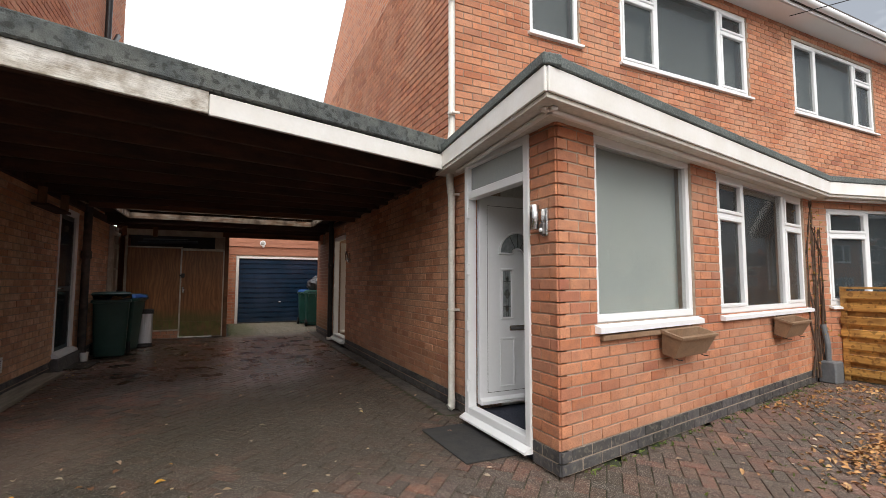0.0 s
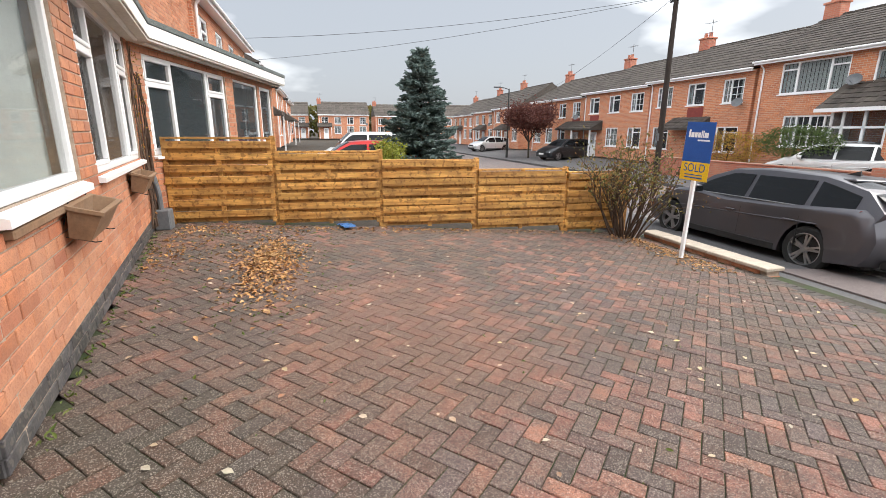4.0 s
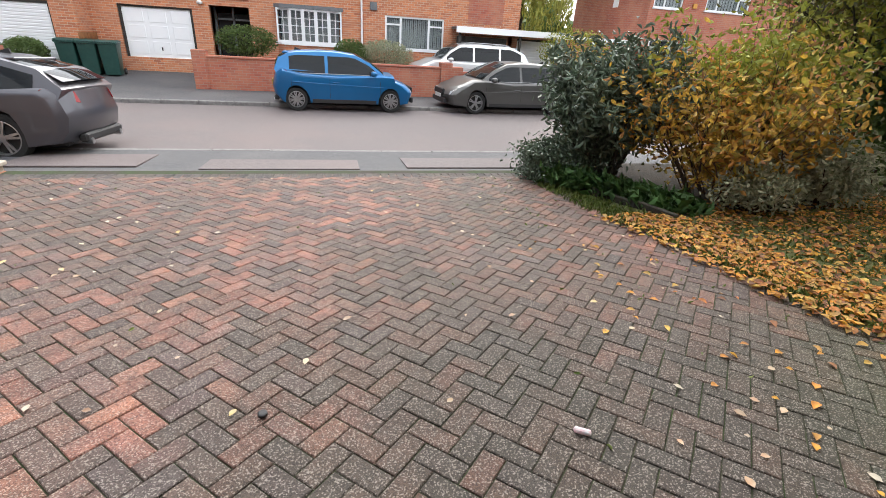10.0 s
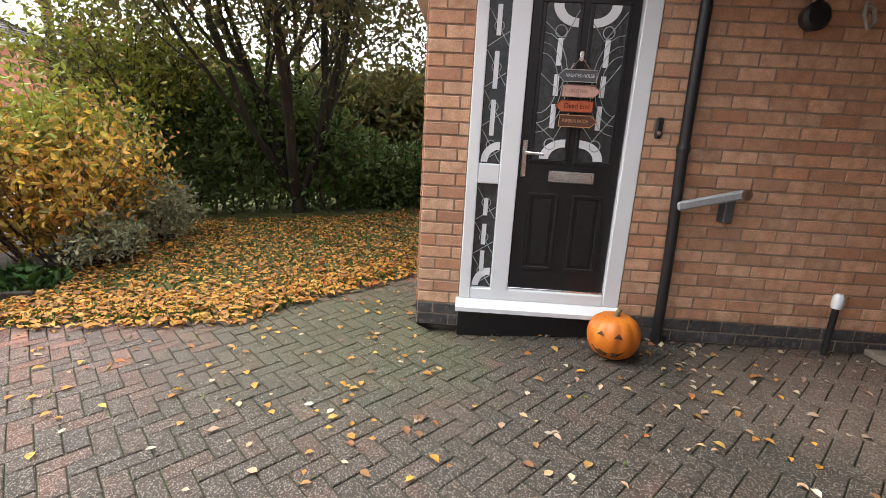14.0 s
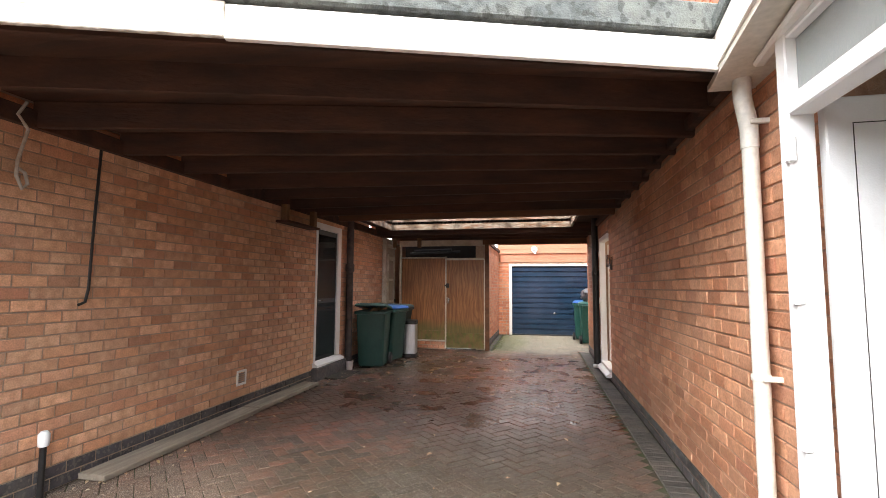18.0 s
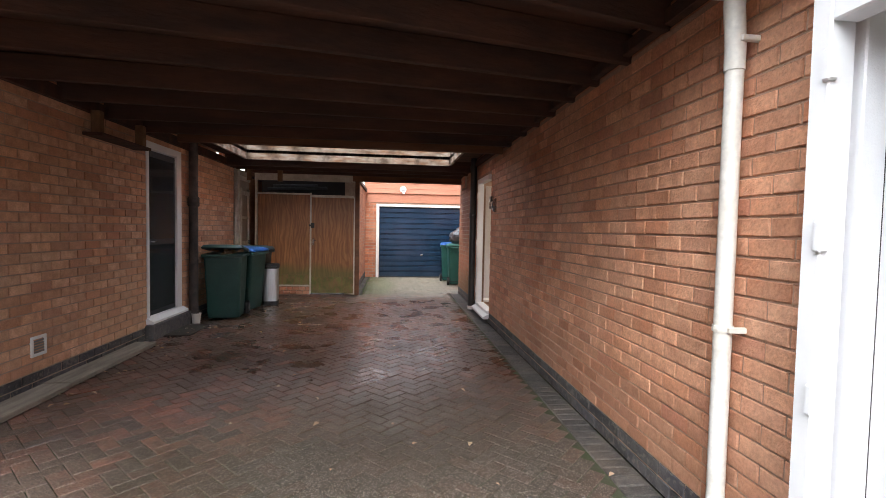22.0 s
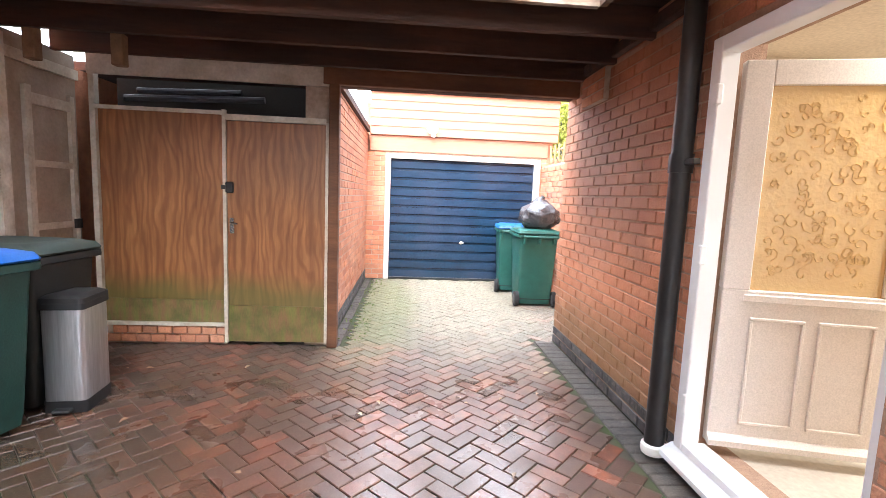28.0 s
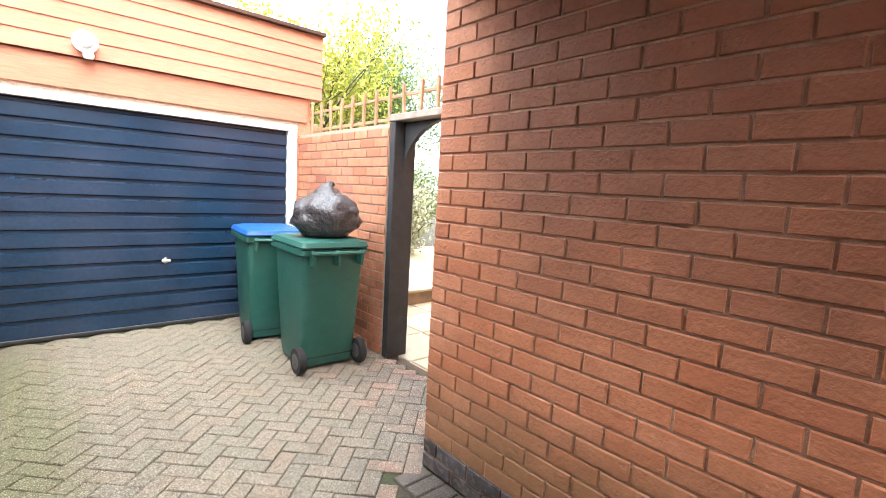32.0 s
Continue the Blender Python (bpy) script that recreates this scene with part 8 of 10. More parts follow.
# a dark panel paints in the shaded gap between A and C
structure("alley_back", bx(6.1, 6.76, -23.2, -23.0, -0.4, 3.8), DARKWOOD, "dark panel standing in for the shaded passage between two houses", "wall")


def terrace(label, x0, n, w, at, ground, eave, ridge, door, seed, hip0=0, hip1=0, tile=0.4, brick=None):
    """A plain house of n bays, two storeys, with a tiled porch hood."""
    r = random.Random(seed)
    wins, x1 = [], x0 + n * w
    for k in range(n):
        a = x0 + k * w + 0.55
        wins += [(a, a + w * 0.52, eave - 1.75, eave - 0.4)]
        if k != door:
            wins += [(a, a + w * 0.56, ground + 0.95, ground + 2.45)]
    h_ = house(label, at, x0, x1, ground, eave, ridge, hip0=hip0, hip1=hip1, holes=wins, tile=tile, chimney=(x1 - 0.3,) if not hip1 else (), brick=brick)
    for i, w_ in enumerate(wins):
        house_window(h_, *w_, 3 if w_[1] - w_[0] > 1.8 else 2, None if i % 3 else (2, 3), curtain=r.choice(("open", "full", None)))
    a = x0 + door * w + 0.6
    d = part("front_door", bx(a, a + 0.95, 0.003, 0.06, ground, ground + 2.1, 0.01), PVC, h_, "white front door")
    part("door_pane", bx(a + 0.2, a + 0.75, 0.06, 0.066, ground + 1.1, ground + 1.9), STREETGLASS, d)
    t = Mesh()
    tiled_slope(t, (a - 0.7, 1.1, ground + 2.35), (1, 0, 0), (0, -1.1, 0.7), 2.9, 1.3, 0.25, 0.25, 0.33, 0.33)
    p_ = part("porch_hood", Mesh().prism([(1.1, ground + 2.25), (1.1, ground + 2.36), (0.0, ground + 3.06), (0.0, ground + 2.25)], a - 0.7, a + 2.2, "x"), TILE, h_, "tiled porch hood")
    tagged(part("tiles", t, TILE, p_), kind="stuff")
    part("porch_post", bx(a - 0.62, a - 0.52, 0.95, 1.05, ground, ground + 2.26), PVC, h_)
    part("hung_panel", bx(a - 0.1, a + 1.1, 0.003, 0.03, eave - 2.9, eave - 1.9), REDTILE, h_, "dark red panel")
    downpipe(h_, x1 - 0.2, ground, eave)
    if seed % 2:
        dish(h_, x0 + 0.5, eave - 1.8)
    m = Mesh().tube([(x1 - 0.6, -3.7, ridge), (x1 - 0.6, -3.7, ridge + 1.9)], 0.02, 5).tube([(x1 - 1.1, -3.7, ridge + 1.7), (x1 - 0.1, -3.7, ridge + 1.7)], 0.012, 4)
    for k in range(5):
        m.tube([(x1 - 1.0 + k * 0.2, -3.95, ridge + 1.7), (x1 - 1.0 + k * 0.2, -3.45, ridge + 1.7)], 0.008, 4)
    part("aerial", m, LEAD, h_, "roof aerial")
    return h_


terrace("orange brick terraced house with a porch hood", 17.4, 3, 2.6, FRONT, -0.2, 5.35, 7.8, 1, 1)
terrace("orange brick terraced house with white windows", 25.3, 3, 2.65, FRONT, -0.2, 5.2, 7.6, 2, 2)
terrace("orange brick terraced house with a drive", 33.4, 4, 2.4, FRONT, -0.2, 5.0, 7.4, 0, 3)
terrace("brick gabled house with a brown roof", 46.5, 3, 2.6, FRONT, -0.2, 4.8, 7.6, 1, 4, tile=0.5)
terrace("brick gabled house with a brown roof further along", 54.5, 3, 2.6, FRONT, -0.2, 4.6, 7.4, 1, 5, tile=0.5)
terrace("brick house at the end of the street", 62.6, 4, 2.6, FRONT, -0.2, 4.4, 7.0, 2, 6, tile=0.6)
# hipped house towards the other end
hH = house("red brick semi-detached house with a hipped roof", STREET @ pose(0, -24.0, 0), -28.0, -18.0, -0.3, 5.6, 8.2, depth=8.0, hip0=3.4, hip1=3.2, holes=[(-19.9, -18.2, 4.1, 5.4), (-24.0, -21.3, 4.15, 5.2), (-20.2, -18.4, 1.1, 2.5)], brick=REDBRICK, chimney=(-21.6,), tile=0.33)
house_window(hH, -19.9, -18.2, 4.1, 5.4, 2, curtain="full")
house_window(hH, -24.0, -21.3, 4.15, 5.2, 3, curtain="full")
house_window(hH, -20.2, -18.4, 1.1, 2.5, 2, curtain="open")
part("side_window", bx(-18.0, -17.96, -3.4, -2.9, 4.2, 5.3), PVC, hH, "small white side window")
part("alarm_box", bx(-20.75, -20.5, 0.0, 0.07, 4.9, 5.15, 0.02), ALARM, hH, "amber alarm box")
part("alarm_box", bx(-20.75, -20.5, 0.0, 0.07, 4.2, 4.45, 0.02), ALARM, hH, "amber alarm box")
part("garage_block", bx(-17.9, -13.6, -3.0, -0.4, -0.3, 2.2), STREETBRICK, hH, "low brick garage")
part("garage_roof", bx(-18.0, -13.4, -3.2, -0.1, 2.2, 2.36), PVC, hH, "flat white-edged garage roof")
for k in range(3):
    terrace("distant brick house with a brown roof", -44 - 13 * k, 3, 3.0, STREET @ pose(0, -25, 0), -0.3, 5.2, 7.8, 1, 12 + k, tile=0.6)
# houses further along our own side, facing the street
for k, x_ in enumerate((12.6, 25.4, 38.4, 51.0)):
    terrace("orange brick semi-detached house with white soffits", -x_ - 9.6, 4, 2.4, pose(0, 1.4, 0, 0, 0, 180), 0.0, 4.9 - 0.15 * k, 7.2 - 0.2 * k, (1, 2, 1, 2)[k], 21 + k, tile=0.45)
for k in range(7):
    terrace("small distant house closing the street", -40 + 12 * k, 4, 2.5, pose(96 + (k % 3) * 3, -8, -0.2, 0, 0, 90), 0, 4.6, 7.0, k % 4, 40 + k, tile=0.7)

# ---- fence ----
boundary_fence = thing("boundary_fence", "stepped low fence of golden horizontal timber boards", "fence", pose(fence_x(-3.2), -3.2, 0))
LINE = pose(0, 0, 0, 0, 0, -3.15) @ pose(0, 3.2, 0)
for ya, yb, zt, zb in ((0.55, -0.97, 1.25, 0.04), (-0.97, -2.55, 1.05, -0.02), (-2.55, -4.12, 0.91, -0.12), (-4.12, -5.72, 0.75, -0.22), (-5.72, -6.9, 0.69, -0.31)):
    n_ = 7
    pitch = (zt - zb - 0.03) / n_
    for k in range(n_):
        z = zb + k * pitch
        part("board", bx(-0.031, -0.012, yb + 0.025, ya - 0.025, z + 0.04, z + 0.04 + 0.100, 0.004), FENCE, boundary_fence, at=LINE @ pose(0, 0, 0, rng.uniform(-0.25, 0.25), rng.uniform(-1.5, 1.5), 0) @ Matrix.Translation((0, 0, rng.uniform(-0.004, 0.004))))
        part("back_board", bx(0.026, 0.044, yb + 0.03, ya - 0.03, z - 0.028, z + 0.066, 0.004), FENCE, boundary_fence, at=LINE)
    part("top_rail", bx(-0.03, 0.05, yb + 0.02, ya - 0.02, zt - 0.03, zt, 0.005), FENCE, boundary_fence, at=LINE)
    for yy in (ya - 0.05, (ya + yb) / 2, yb + 0.05):
        part("batten", bx(-0.011, 0.025, yy - 0.03, yy + 0.03, zb - 0.05, zt - 0.031), FENCE, boundary_fence, at=LINE)
    part("post", bx(-0.005, 0.075, yb - 0.04, yb + 0.04, -0.6, zt + 0.02, 0.006), FENCE, boundary_fence, at=LINE @ Matrix.Translation((0.012, 0, 0)))


# ---- low front wall and agent's board ----
lw = thing("low_front_wall", "knee-high brick wall with a pale coping", "garden wall", pose(3.43, -7.13, -0.545, 0, 0, 0))
for row in range(3):
    for k in range(10):
        off = 0.1125 * (row % 2)
        part("brick", bx(-1.08 + k * 0.225 - off + 0.005, -1.08 + (k + 1) * 0.225 - off - 0.005, -0.11, 0.11, row * 0.062, row * 0.062 + 0.055, 0.005), BRICK, lw)
part("mortar_core", bx(-1.17, 1.15, -0.1, 0.1, -0.1, 0.18), MORTAR, lw)
COPING = material("pale_coping", (0.55, 0.47, 0.38), (0.46, 0.39, 0.32), 9, 0.8, 0.3, 60, c=(0.3, 0.27, 0.22), amount=0.4)
for k in range(5):
    part("coping_stone", bx(-1.20 + k * 0.48, -0.728 + k * 0.48, -0.15, 0.15, 0.185, 0.235, 0.01), COPING, lw)
SIGNBLUE = material("sign_blue", (0.012, 0.09, 0.36), (0.010, 0.08, 0.32), 3, 0.35, 0.0)
SIGNYEL = material("sign_yellow", (0.80, 0.50, 0.02), (0.76, 0.47, 0.02), 3, 0.35, 0.0)
sg = thing("agents_board", "blue and yellow sold board on a white post", "sign", pose(3.17, -6.53, -0.42, 0, 0, 6) @ pose(0, 0, 0, 0, -2.0, 0) @ Matrix.Diagonal((0.84, 1, 1, 1)))
part("post", bx(-0.03, 0.03, -0.022, 0.022, -0.1, 1.16, 0.004), PVC, sg)
part("blue_panel", bx(-0.26, 0.26, 0.023, 0.031, 1.38, 1.90, 0.002), SIGNBLUE, sg, "blue panel")
part("yellow_panel", bx(-0.26, 0.26, 0.023, 0.031, 1.135, 1.379, 0.002), SIGNYEL, sg, "yellow sold panel")
m = Mesh()
for k, (a, b, z0, z1) in enumerate(((-0.2, -0.165, 1.70, 1.80), (-0.155, -0.1, 1.70, 1.765), (-0.09, -0.04, 1.70, 1.765), (-0.03, 0.02, 1.70, 1.765), (0.03, 0.05, 1.70, 1.79), (0.06, 0.08, 1.70, 1.79), (0.09, 0.16, 1.70, 1.765), (-0.02, 0.2, 1.655, 1.675))):
    m.box(-b, -a, 0.0315, 0.0325, z0, z1)
part("emblem", m, PVC, sg, "white emblem bars")
words("SOLD", 0.155, SIGNBLUE, sg, pose(0, 0.0325, 1.30, 90, 0, 180), squeeze=1.05)
part("small_print", Mesh().box(-0.17, 0.17, 0.0315, 0.0325, 1.205, 1.217).box(-0.17, 0.17, 0.0315, 0.0325, 1.165, 1.182), SIGNBLUE, sg, "lines of small print")

# ---- cars ----
TYRE = material("tyre_rubber", (0.018, 0.018, 0.018), (0.012, 0.012, 0.012), 30, 0.85, 0.3, 90)
ALLOY = material("alloy_wheel", (0.42, 0.42, 0.43), (0.35, 0.35, 0.36), 10, 0.3, 0.0, metal=0.9)
TRIM = material("black_trim", (0.015, 0.015, 0.016), (0.02, 0.02, 0.02), 10, 0.5, 0.1)
CARGLASS = glass("car_glass", (0.012, 0.014, 0.016), 0.02, 0.95)
CARGLASS.node_tree.nodes["Principled BSDF"].inputs["Specular IOR Level"].default_value = 0.22
TAIL = material("red_lens", (0.35, 0.01, 0.01), (0.3, 0.01, 0.01), 10, 0.15, 0.0)
LENS = material("clear_lens", (0.55, 0.57, 0.6), (0.45, 0.47, 0.5), 20, 0.1, 0.0)
PLATE_W = material("plate_white", (0.7, 0.7, 0.68), (0.65, 0.65, 0.63), 10, 0.4, 0.0)
PLATE_Y = material("plate_yellow", (0.7, 0.5, 0.05), (0.65, 0.46, 0.05), 10, 0.4, 0.0)


def paint(name, col, rough=0.32):
    mt = material(name, col, tuple(0.92 * c for c in col), 2.0, rough, 0.0, 400, spec=0.5, mottle=0.05, metal=0.6)
    mt.node_tree.nodes["Principled BSDF"].inputs["Coat Weight"].default_value = 0.5
    mt.node_tree.nodes["Principled BSDF"].inputs["Coat Roughness"].default_value = 0.04
    return mt


def wheel(car, x, side, r, w, half, spokes=5):
    turn = pose(x, side * half, r, 90 * -side)
    t = part("wheel", Mesh().lathe([(r * 0.68, -w * 0.45), (r * 0.9, -w / 2), (r * 0.98, -w * 0.36), (r, -w * 0.15), (r, w * 0.15), (r * 0.98, w * 0.36), (r * 0.92, w / 2), (r * 0.70, w * 0.45), (r * 0.66, w * 0.2)], 28, turn), TYRE, car, "black tyre", smooth=40)
    rim = Mesh().lathe([(r * 0.70, -w * 0.3), (r * 0.71, w * 0.44), (r * 0.66, w * 0.46), (r * 0.62, w * 0.2), (r * 0.6, -w * 0.1)], 28, turn)
    part("rim", rim, ALLOY, t, "silver alloy rim", smooth=40)
    part("brake_disc", Mesh().lathe([(r * 0.62, -w * 0.12), (r * 0.62, -w * 0.05), (0.02, -w * 0.05)], 24, turn), TRIM, t)
    for k in range(spokes):
        a = 360 * k / spokes + 10
        s = Mesh()
        for da in (-8, 8):
            s.add(*_wedge(r * 0.1, r * 0.69, r * 0.055, r * 0.045, w * 0.28, w * 0.42), turn @ pose(0, 0, 0, 0, 0, a + da))
        part("spoke", s, ALLOY, t)
    part("hub", Mesh().lathe([(r * 0.17, w * 0.25), (r * 0.16, w * 0.43), (r * 0.08, w * 0.45)], 16, turn), ALLOY, t)


def _wedge(a, b, wa, wb, z0, z1):
    v = [(a, -wa, z0), (b, -wb, z0 + 0.01), (b, wb, z0 + 0.01), (a, wa, z0), (a, -wa, z1), (b, -wb, z1), (b, wb, z1), (a, wa, z1)]
    return v, [(0, 3, 2, 1), (4, 5, 6, 7), (0, 1, 5, 4), (1, 2, 6, 5), (2, 3, 7, 6), (3, 0, 4, 7)]


def car(label, at, mat, L=4.3, W=1.78, H=1.45, wb=(0.80, 3.43), r=0.32, belt=0.92, hood=0.98, screen=(1.05, 1.75), rear=(3.55, 4.2), tail_z=1.0, clear=0.2, seats=True, suv=False, detail=True, spokes=5, plate_rear=True):
    """A hatchback: front at x=0, tail at x=L, standing on z=0. screen: foot and head of the windscreen; rear: head and foot of the tailgate glass."""
    c = thing("car", label, "car", at, "parked cars")
    f0, f1 = wb
    arch = r + 0.055

    def arc(cx, n=9):
        return [(cx - arch * math.cos(math.pi * k / n), clear + 0.02 + (arch + r - clear - 0.02) * math.sin(math.pi * k / n)) for k in range(n + 1)]

    low = [(0.10, clear + 0.05)] + arc(f0) + arc(f1) + [(L - 0.18, clear + 0.06), (L - 0.04, clear + 0.22), (L, clear + 0.42), (L - 0.03, 0.72), (L - 0.10, tail_z - 0.05), (L - 0.2, tail_z)]
    top = [(rear[1] - 0.15, tail_z + 0.02), (3.0, belt + 0.03), (2.0, belt), (screen[0] + 0.1, hood), (screen[0] - 0.25, hood - 0.02), (0.55, hood - 0.14), (0.22, hood - 0.25), (0.06, hood - 0.37), (0.0, clear + 0.33)]
    out = low + top
    mid = (f0 + f1) / 2

    def ring(y, inset, nose):
        res = []
        for x, z in out:
            zz = z
            if z > clear + 0.3 and not any(abs(x - q) < arch + 0.01 and z < r + arch + 0.02 for q in wb):
                zz = z - inset * clamp((z - 0.5) / 0.4)
            k = clamp((f0 - 0.1 - x) / 0.7) - clamp((x - f1 - 0.15) / 0.7)
            res.append((x + nose * k, y, zz))
        return res

    h = W / 2
    rings = [ring(-h, 0.13, 0.26), ring(-h + 0.012, 0.07, 0.22), ring(-h + 0.07, 0.025, 0.13), ring(-h * 0.62, 0.0, 0.03), ring(0, -0.012, 0.0), ring(h * 0.62, 0.0, 0.03), ring(h - 0.07, 0.025, 0.13), ring(h - 0.012, 0.07, 0.22), ring(h, 0.13, 0.26)]
    part("body", Mesh().loft(rings), mat, c, smooth=32)
    part("underbody", bx(0.3, L - 0.3, -h + 0.24, h - 0.24, clear - 0.02, 0.72, 0.03), TRIM, c)
    # cabin
    gh = [(screen[0] - 0.02, belt - 0.10), (screen[0], hood - 0.03), ((screen[0] + screen[1]) / 2, (hood + H) / 2 + 0.02), (screen[1], H - 0.045), (screen[1] + 0.45, H - 0.004), (2.55, H), (rear[0] - 0.2, H - 0.03), (rear[0], H - 0.075), ((rear[0] + rear[1]) / 2 + 0.06, (H + tail_z) / 2 + 0.02), (rear[1] - 0.02, tail_z - 0.02), (rear[1] - 0.1, belt - 0.10)]
    tum = 0.25 if not suv else 0.2

    def side(x, z, s, out_=0.0):
        f = clamp((z - belt + 0.1) / (H - belt + 0.1))
        return (x, s * (h - 0.055 + out_ - tum * f ** 1.4), z)

    rg = []
    for s, k in ((-1, 1.0), (-1, 0.93), (-1, 0.5), (1, 0.5), (1, 0.93), (1, 1.0)):
        rr = []
        for x, z in gh:
            p = side(x, z, s)
            dz = -0.03 * clamp((z - H + 0.12) / 0.12) if k == 1.0 else (0.012 if k == 0.5 else 0)
            bulge = 0.05 * (1 - k) * (1 if x > 2.4 else -1) if (x < screen[1] or x > rear[0]) else 0
            rr.append((x + bulge, p[1] * k, z + dz))
        rg.append(rr)
    cab = part("cabin", Mesh().loft(rg), mat, c, smooth=32)

    def roofz(x):
        for (xa, za), (xb, zb) in zip(gh[1:], gh[2:]):
            if xa <= x <= xb:
                return za + (zb - za) * (x - xa) / (xb - xa)
        return H
    zlo = belt + 0.02
    # side panes
    bays = [(screen[0] + 0.22, 2.28), (2.36, 3.28), (3.36, rear[1] - 0.36)] if rear[1] - 3.36 > 0.5 else [(screen[0] + 0.22, 2.35), (2.43, rear[0] - 0.02)]
    for s in (-1, 1):
        for a, b in bays:
            n_ = 7
            top_ = []
            for k in range(n_ + 1):
                x = a + (b - a) * k / n_
                z = min(roofz(x) - 0.085, H - 0.115)
                if z > zlo + 0.02:
                    top_.append((x, z))
            poly = [(a, zlo)] + top_ + [(b, zlo)]
            v = [side(x, z, s, 0.004) for x, z in poly] + [side(x, z, s, -0.01) for x, z in poly]
            n_ = len(poly)
            mm = Mesh().add(v, [tuple(range(n_)), tuple(range(2 * n_ - 1, n_ - 1, -1))] + [(i, (i + 1) % n_, n_ + (i + 1) % n_, n_ + i) for i in range(n_)])
            part("side_window", mm, CARGLASS, c)
        part("window_trim", Mesh().tube([side(bays[0][0], zlo - 0.012, s, 0.004), side(2.2, zlo - 0.012, s, 0.006), side(bays[-1][1], zlo - 0.012, s, 0.004)], 0.009, 6), ALLOY if detail else TRIM, c)
        # doors: seams, handles, sill, mirror
        sy = s * (h + 0.001)
        for x in (screen[0] + 0.12, 2.32, 3.30):
            part("door_seam", bx(x - 0.004, x + 0.004, min(sy, sy - s * 0.05), max(sy, sy - s * 0.05), clear + 0.16, belt - 0.13), TRIM, c)
        for x in (2.05, 3.08):
            part("door_handle", bx(x, x + 0.19, min(sy, sy + s * 0.035), max(sy, sy + s * 0.035), belt - 0.22, belt - 0.19, 0.01), mat, c)
        part("sill_trim", bx(f0 + arch + 0.05, f1 - arch - 0.05, min(sy, sy + s * 0.012), max(sy, sy + s * 0.012), clear + 0.02, clear + 0.12, 0.008), TRIM, c)
        part("body_crease", Mesh().tube([(f0 + 0.2, sy - s * 0.004, belt - 0.29), (2.2, sy - s * 0.002, belt - 0.25), (f1 + 0.1, sy - s * 0.004, belt - 0.2)], 0.012, 6), mat, c)
        mr = part("mirror", Mesh().loft([[(screen[0] + 0.32 + 0.1 * q * math.cos(a_), s * (h + yy), belt + 0.06 + 0.075 * q * math.sin(a_)) for a_ in (2 * math.pi * k / 12 for k in range(12))] for yy, q in ((-0.02, 0.35), (0.03, 0.9), (0.11, 1.0), (0.17, 0.8), (0.19, 0.3))]), mat, c, smooth=50)
        part("mirror_glass", bx(screen[0] + 0.40, screen[0] + 0.425, min(s * (h + 0.04), s * (h + 0.17)), max(s * (h + 0.04), s * (h + 0.17)), belt + 0.01, belt + 0.11), CARGLASS, mr)
        # lamps
        part("headlight", Mesh().loft([[(0.10 + 0.17 * q + 0.02, s * (h - 0.16 - 0.2 * q), hood - 0.36 - 0.03 * q), (0.55 - 0.1 * q, s * (h - 0.045 - 0.16 * q), hood - 0.24), (0.50 - 0.1 * q, s * (h - 0.055 - 0.16 * q), hood - 0.31), (0.08 + 0.12 * q, s * (h - 0.15 - 0.2 * q), hood - 0.45)] for q in (0.0, 0.5)]), LENS, c, "clear headlamp")
        part("tail_light", Mesh().loft([[(L - 0.02 - x_, s * y_, z_) for x_, y_, z_ in pts] for pts in (((0.30, h - 0.03, tail_z - 0.13), (0.33, h - 0.07, tail_z - 0.02), (0.36, h - 0.04, tail_z - 0.02), (0.5, h + 0.0, tail_z - 0.2)), ((0.04, h - 0.36, tail_z - 0.20), (0.1, h - 0.36, tail_z - 0.05), (0.16, h - 0.36, tail_z - 0.04), (0.16, h - 0.36, tail_z - 0.2)))]), TAIL, c, "red tail lamp")
        for x in wb:
            wheel(c, x, s, r, 0.21, h - 0.115, spokes)
    # windscreen and tailgate glass
    for (xa, za), (xb, zb), nm, sgn in (((screen[0] + 0.03, hood + 0.0), (screen[1] - 0.03, H - 0.06), "windscreen", -1), ((rear[1] - 0.06, tail_z + 0.06), (rear[0] + 0.06, H - 0.10), "rear_window", 1)):
        g = []
        for k in range(4):
            f = k / 3
            x, z = xa + (xb - xa) * f, za + (zb - za) * f
            xm, zm = x, z
            wide = abs(side(x, z, 1)[1]) - 0.09
            bow = 0.045 * math.sin(math.pi * f)
            g.append([(xm + sgn * (0.012 + bow * 0.8), -wide, zm + 0.018 + bow * 0.4), (xm + sgn * (0.045 + bow), -wide * 0.5, zm + 0.03 + bow * 0.4), (xm + sgn * (0.05 + bow), 0, zm + 0.032 + bow * 0.4), (xm + sgn * (0.045 + bow), wide * 0.5, zm + 0.03 + bow * 0.4), (xm + sgn * (0.012 + bow * 0.8), wide, zm + 0.018 + bow * 0.4), (xm - sgn * 0.08, 0, zm - 0.04)])
        part(nm, Mesh().loft(g), CARGLASS, c, smooth=30)
    part("grille", bx(-0.005, 0.06, -0.42, 0.42, clear + 0.30, clear + 0.46, 0.02), TRIM, c)
    part("lower_grille", bx(-0.004, 0.08, -0.6, 0.6, clear + 0.06, clear + 0.2, 0.02), TRIM, c)
    part("number_plate", bx(-0.02, -0.004, -0.26, 0.26, clear + 0.2, clear + 0.31, 0.004), PLATE_W, c)
    if plate_rear:
        part("number_plate", bx(L - 0.0, L + 0.012, -0.26, 0.26, 0.62, 0.73, 0.004), PLATE_Y, c)
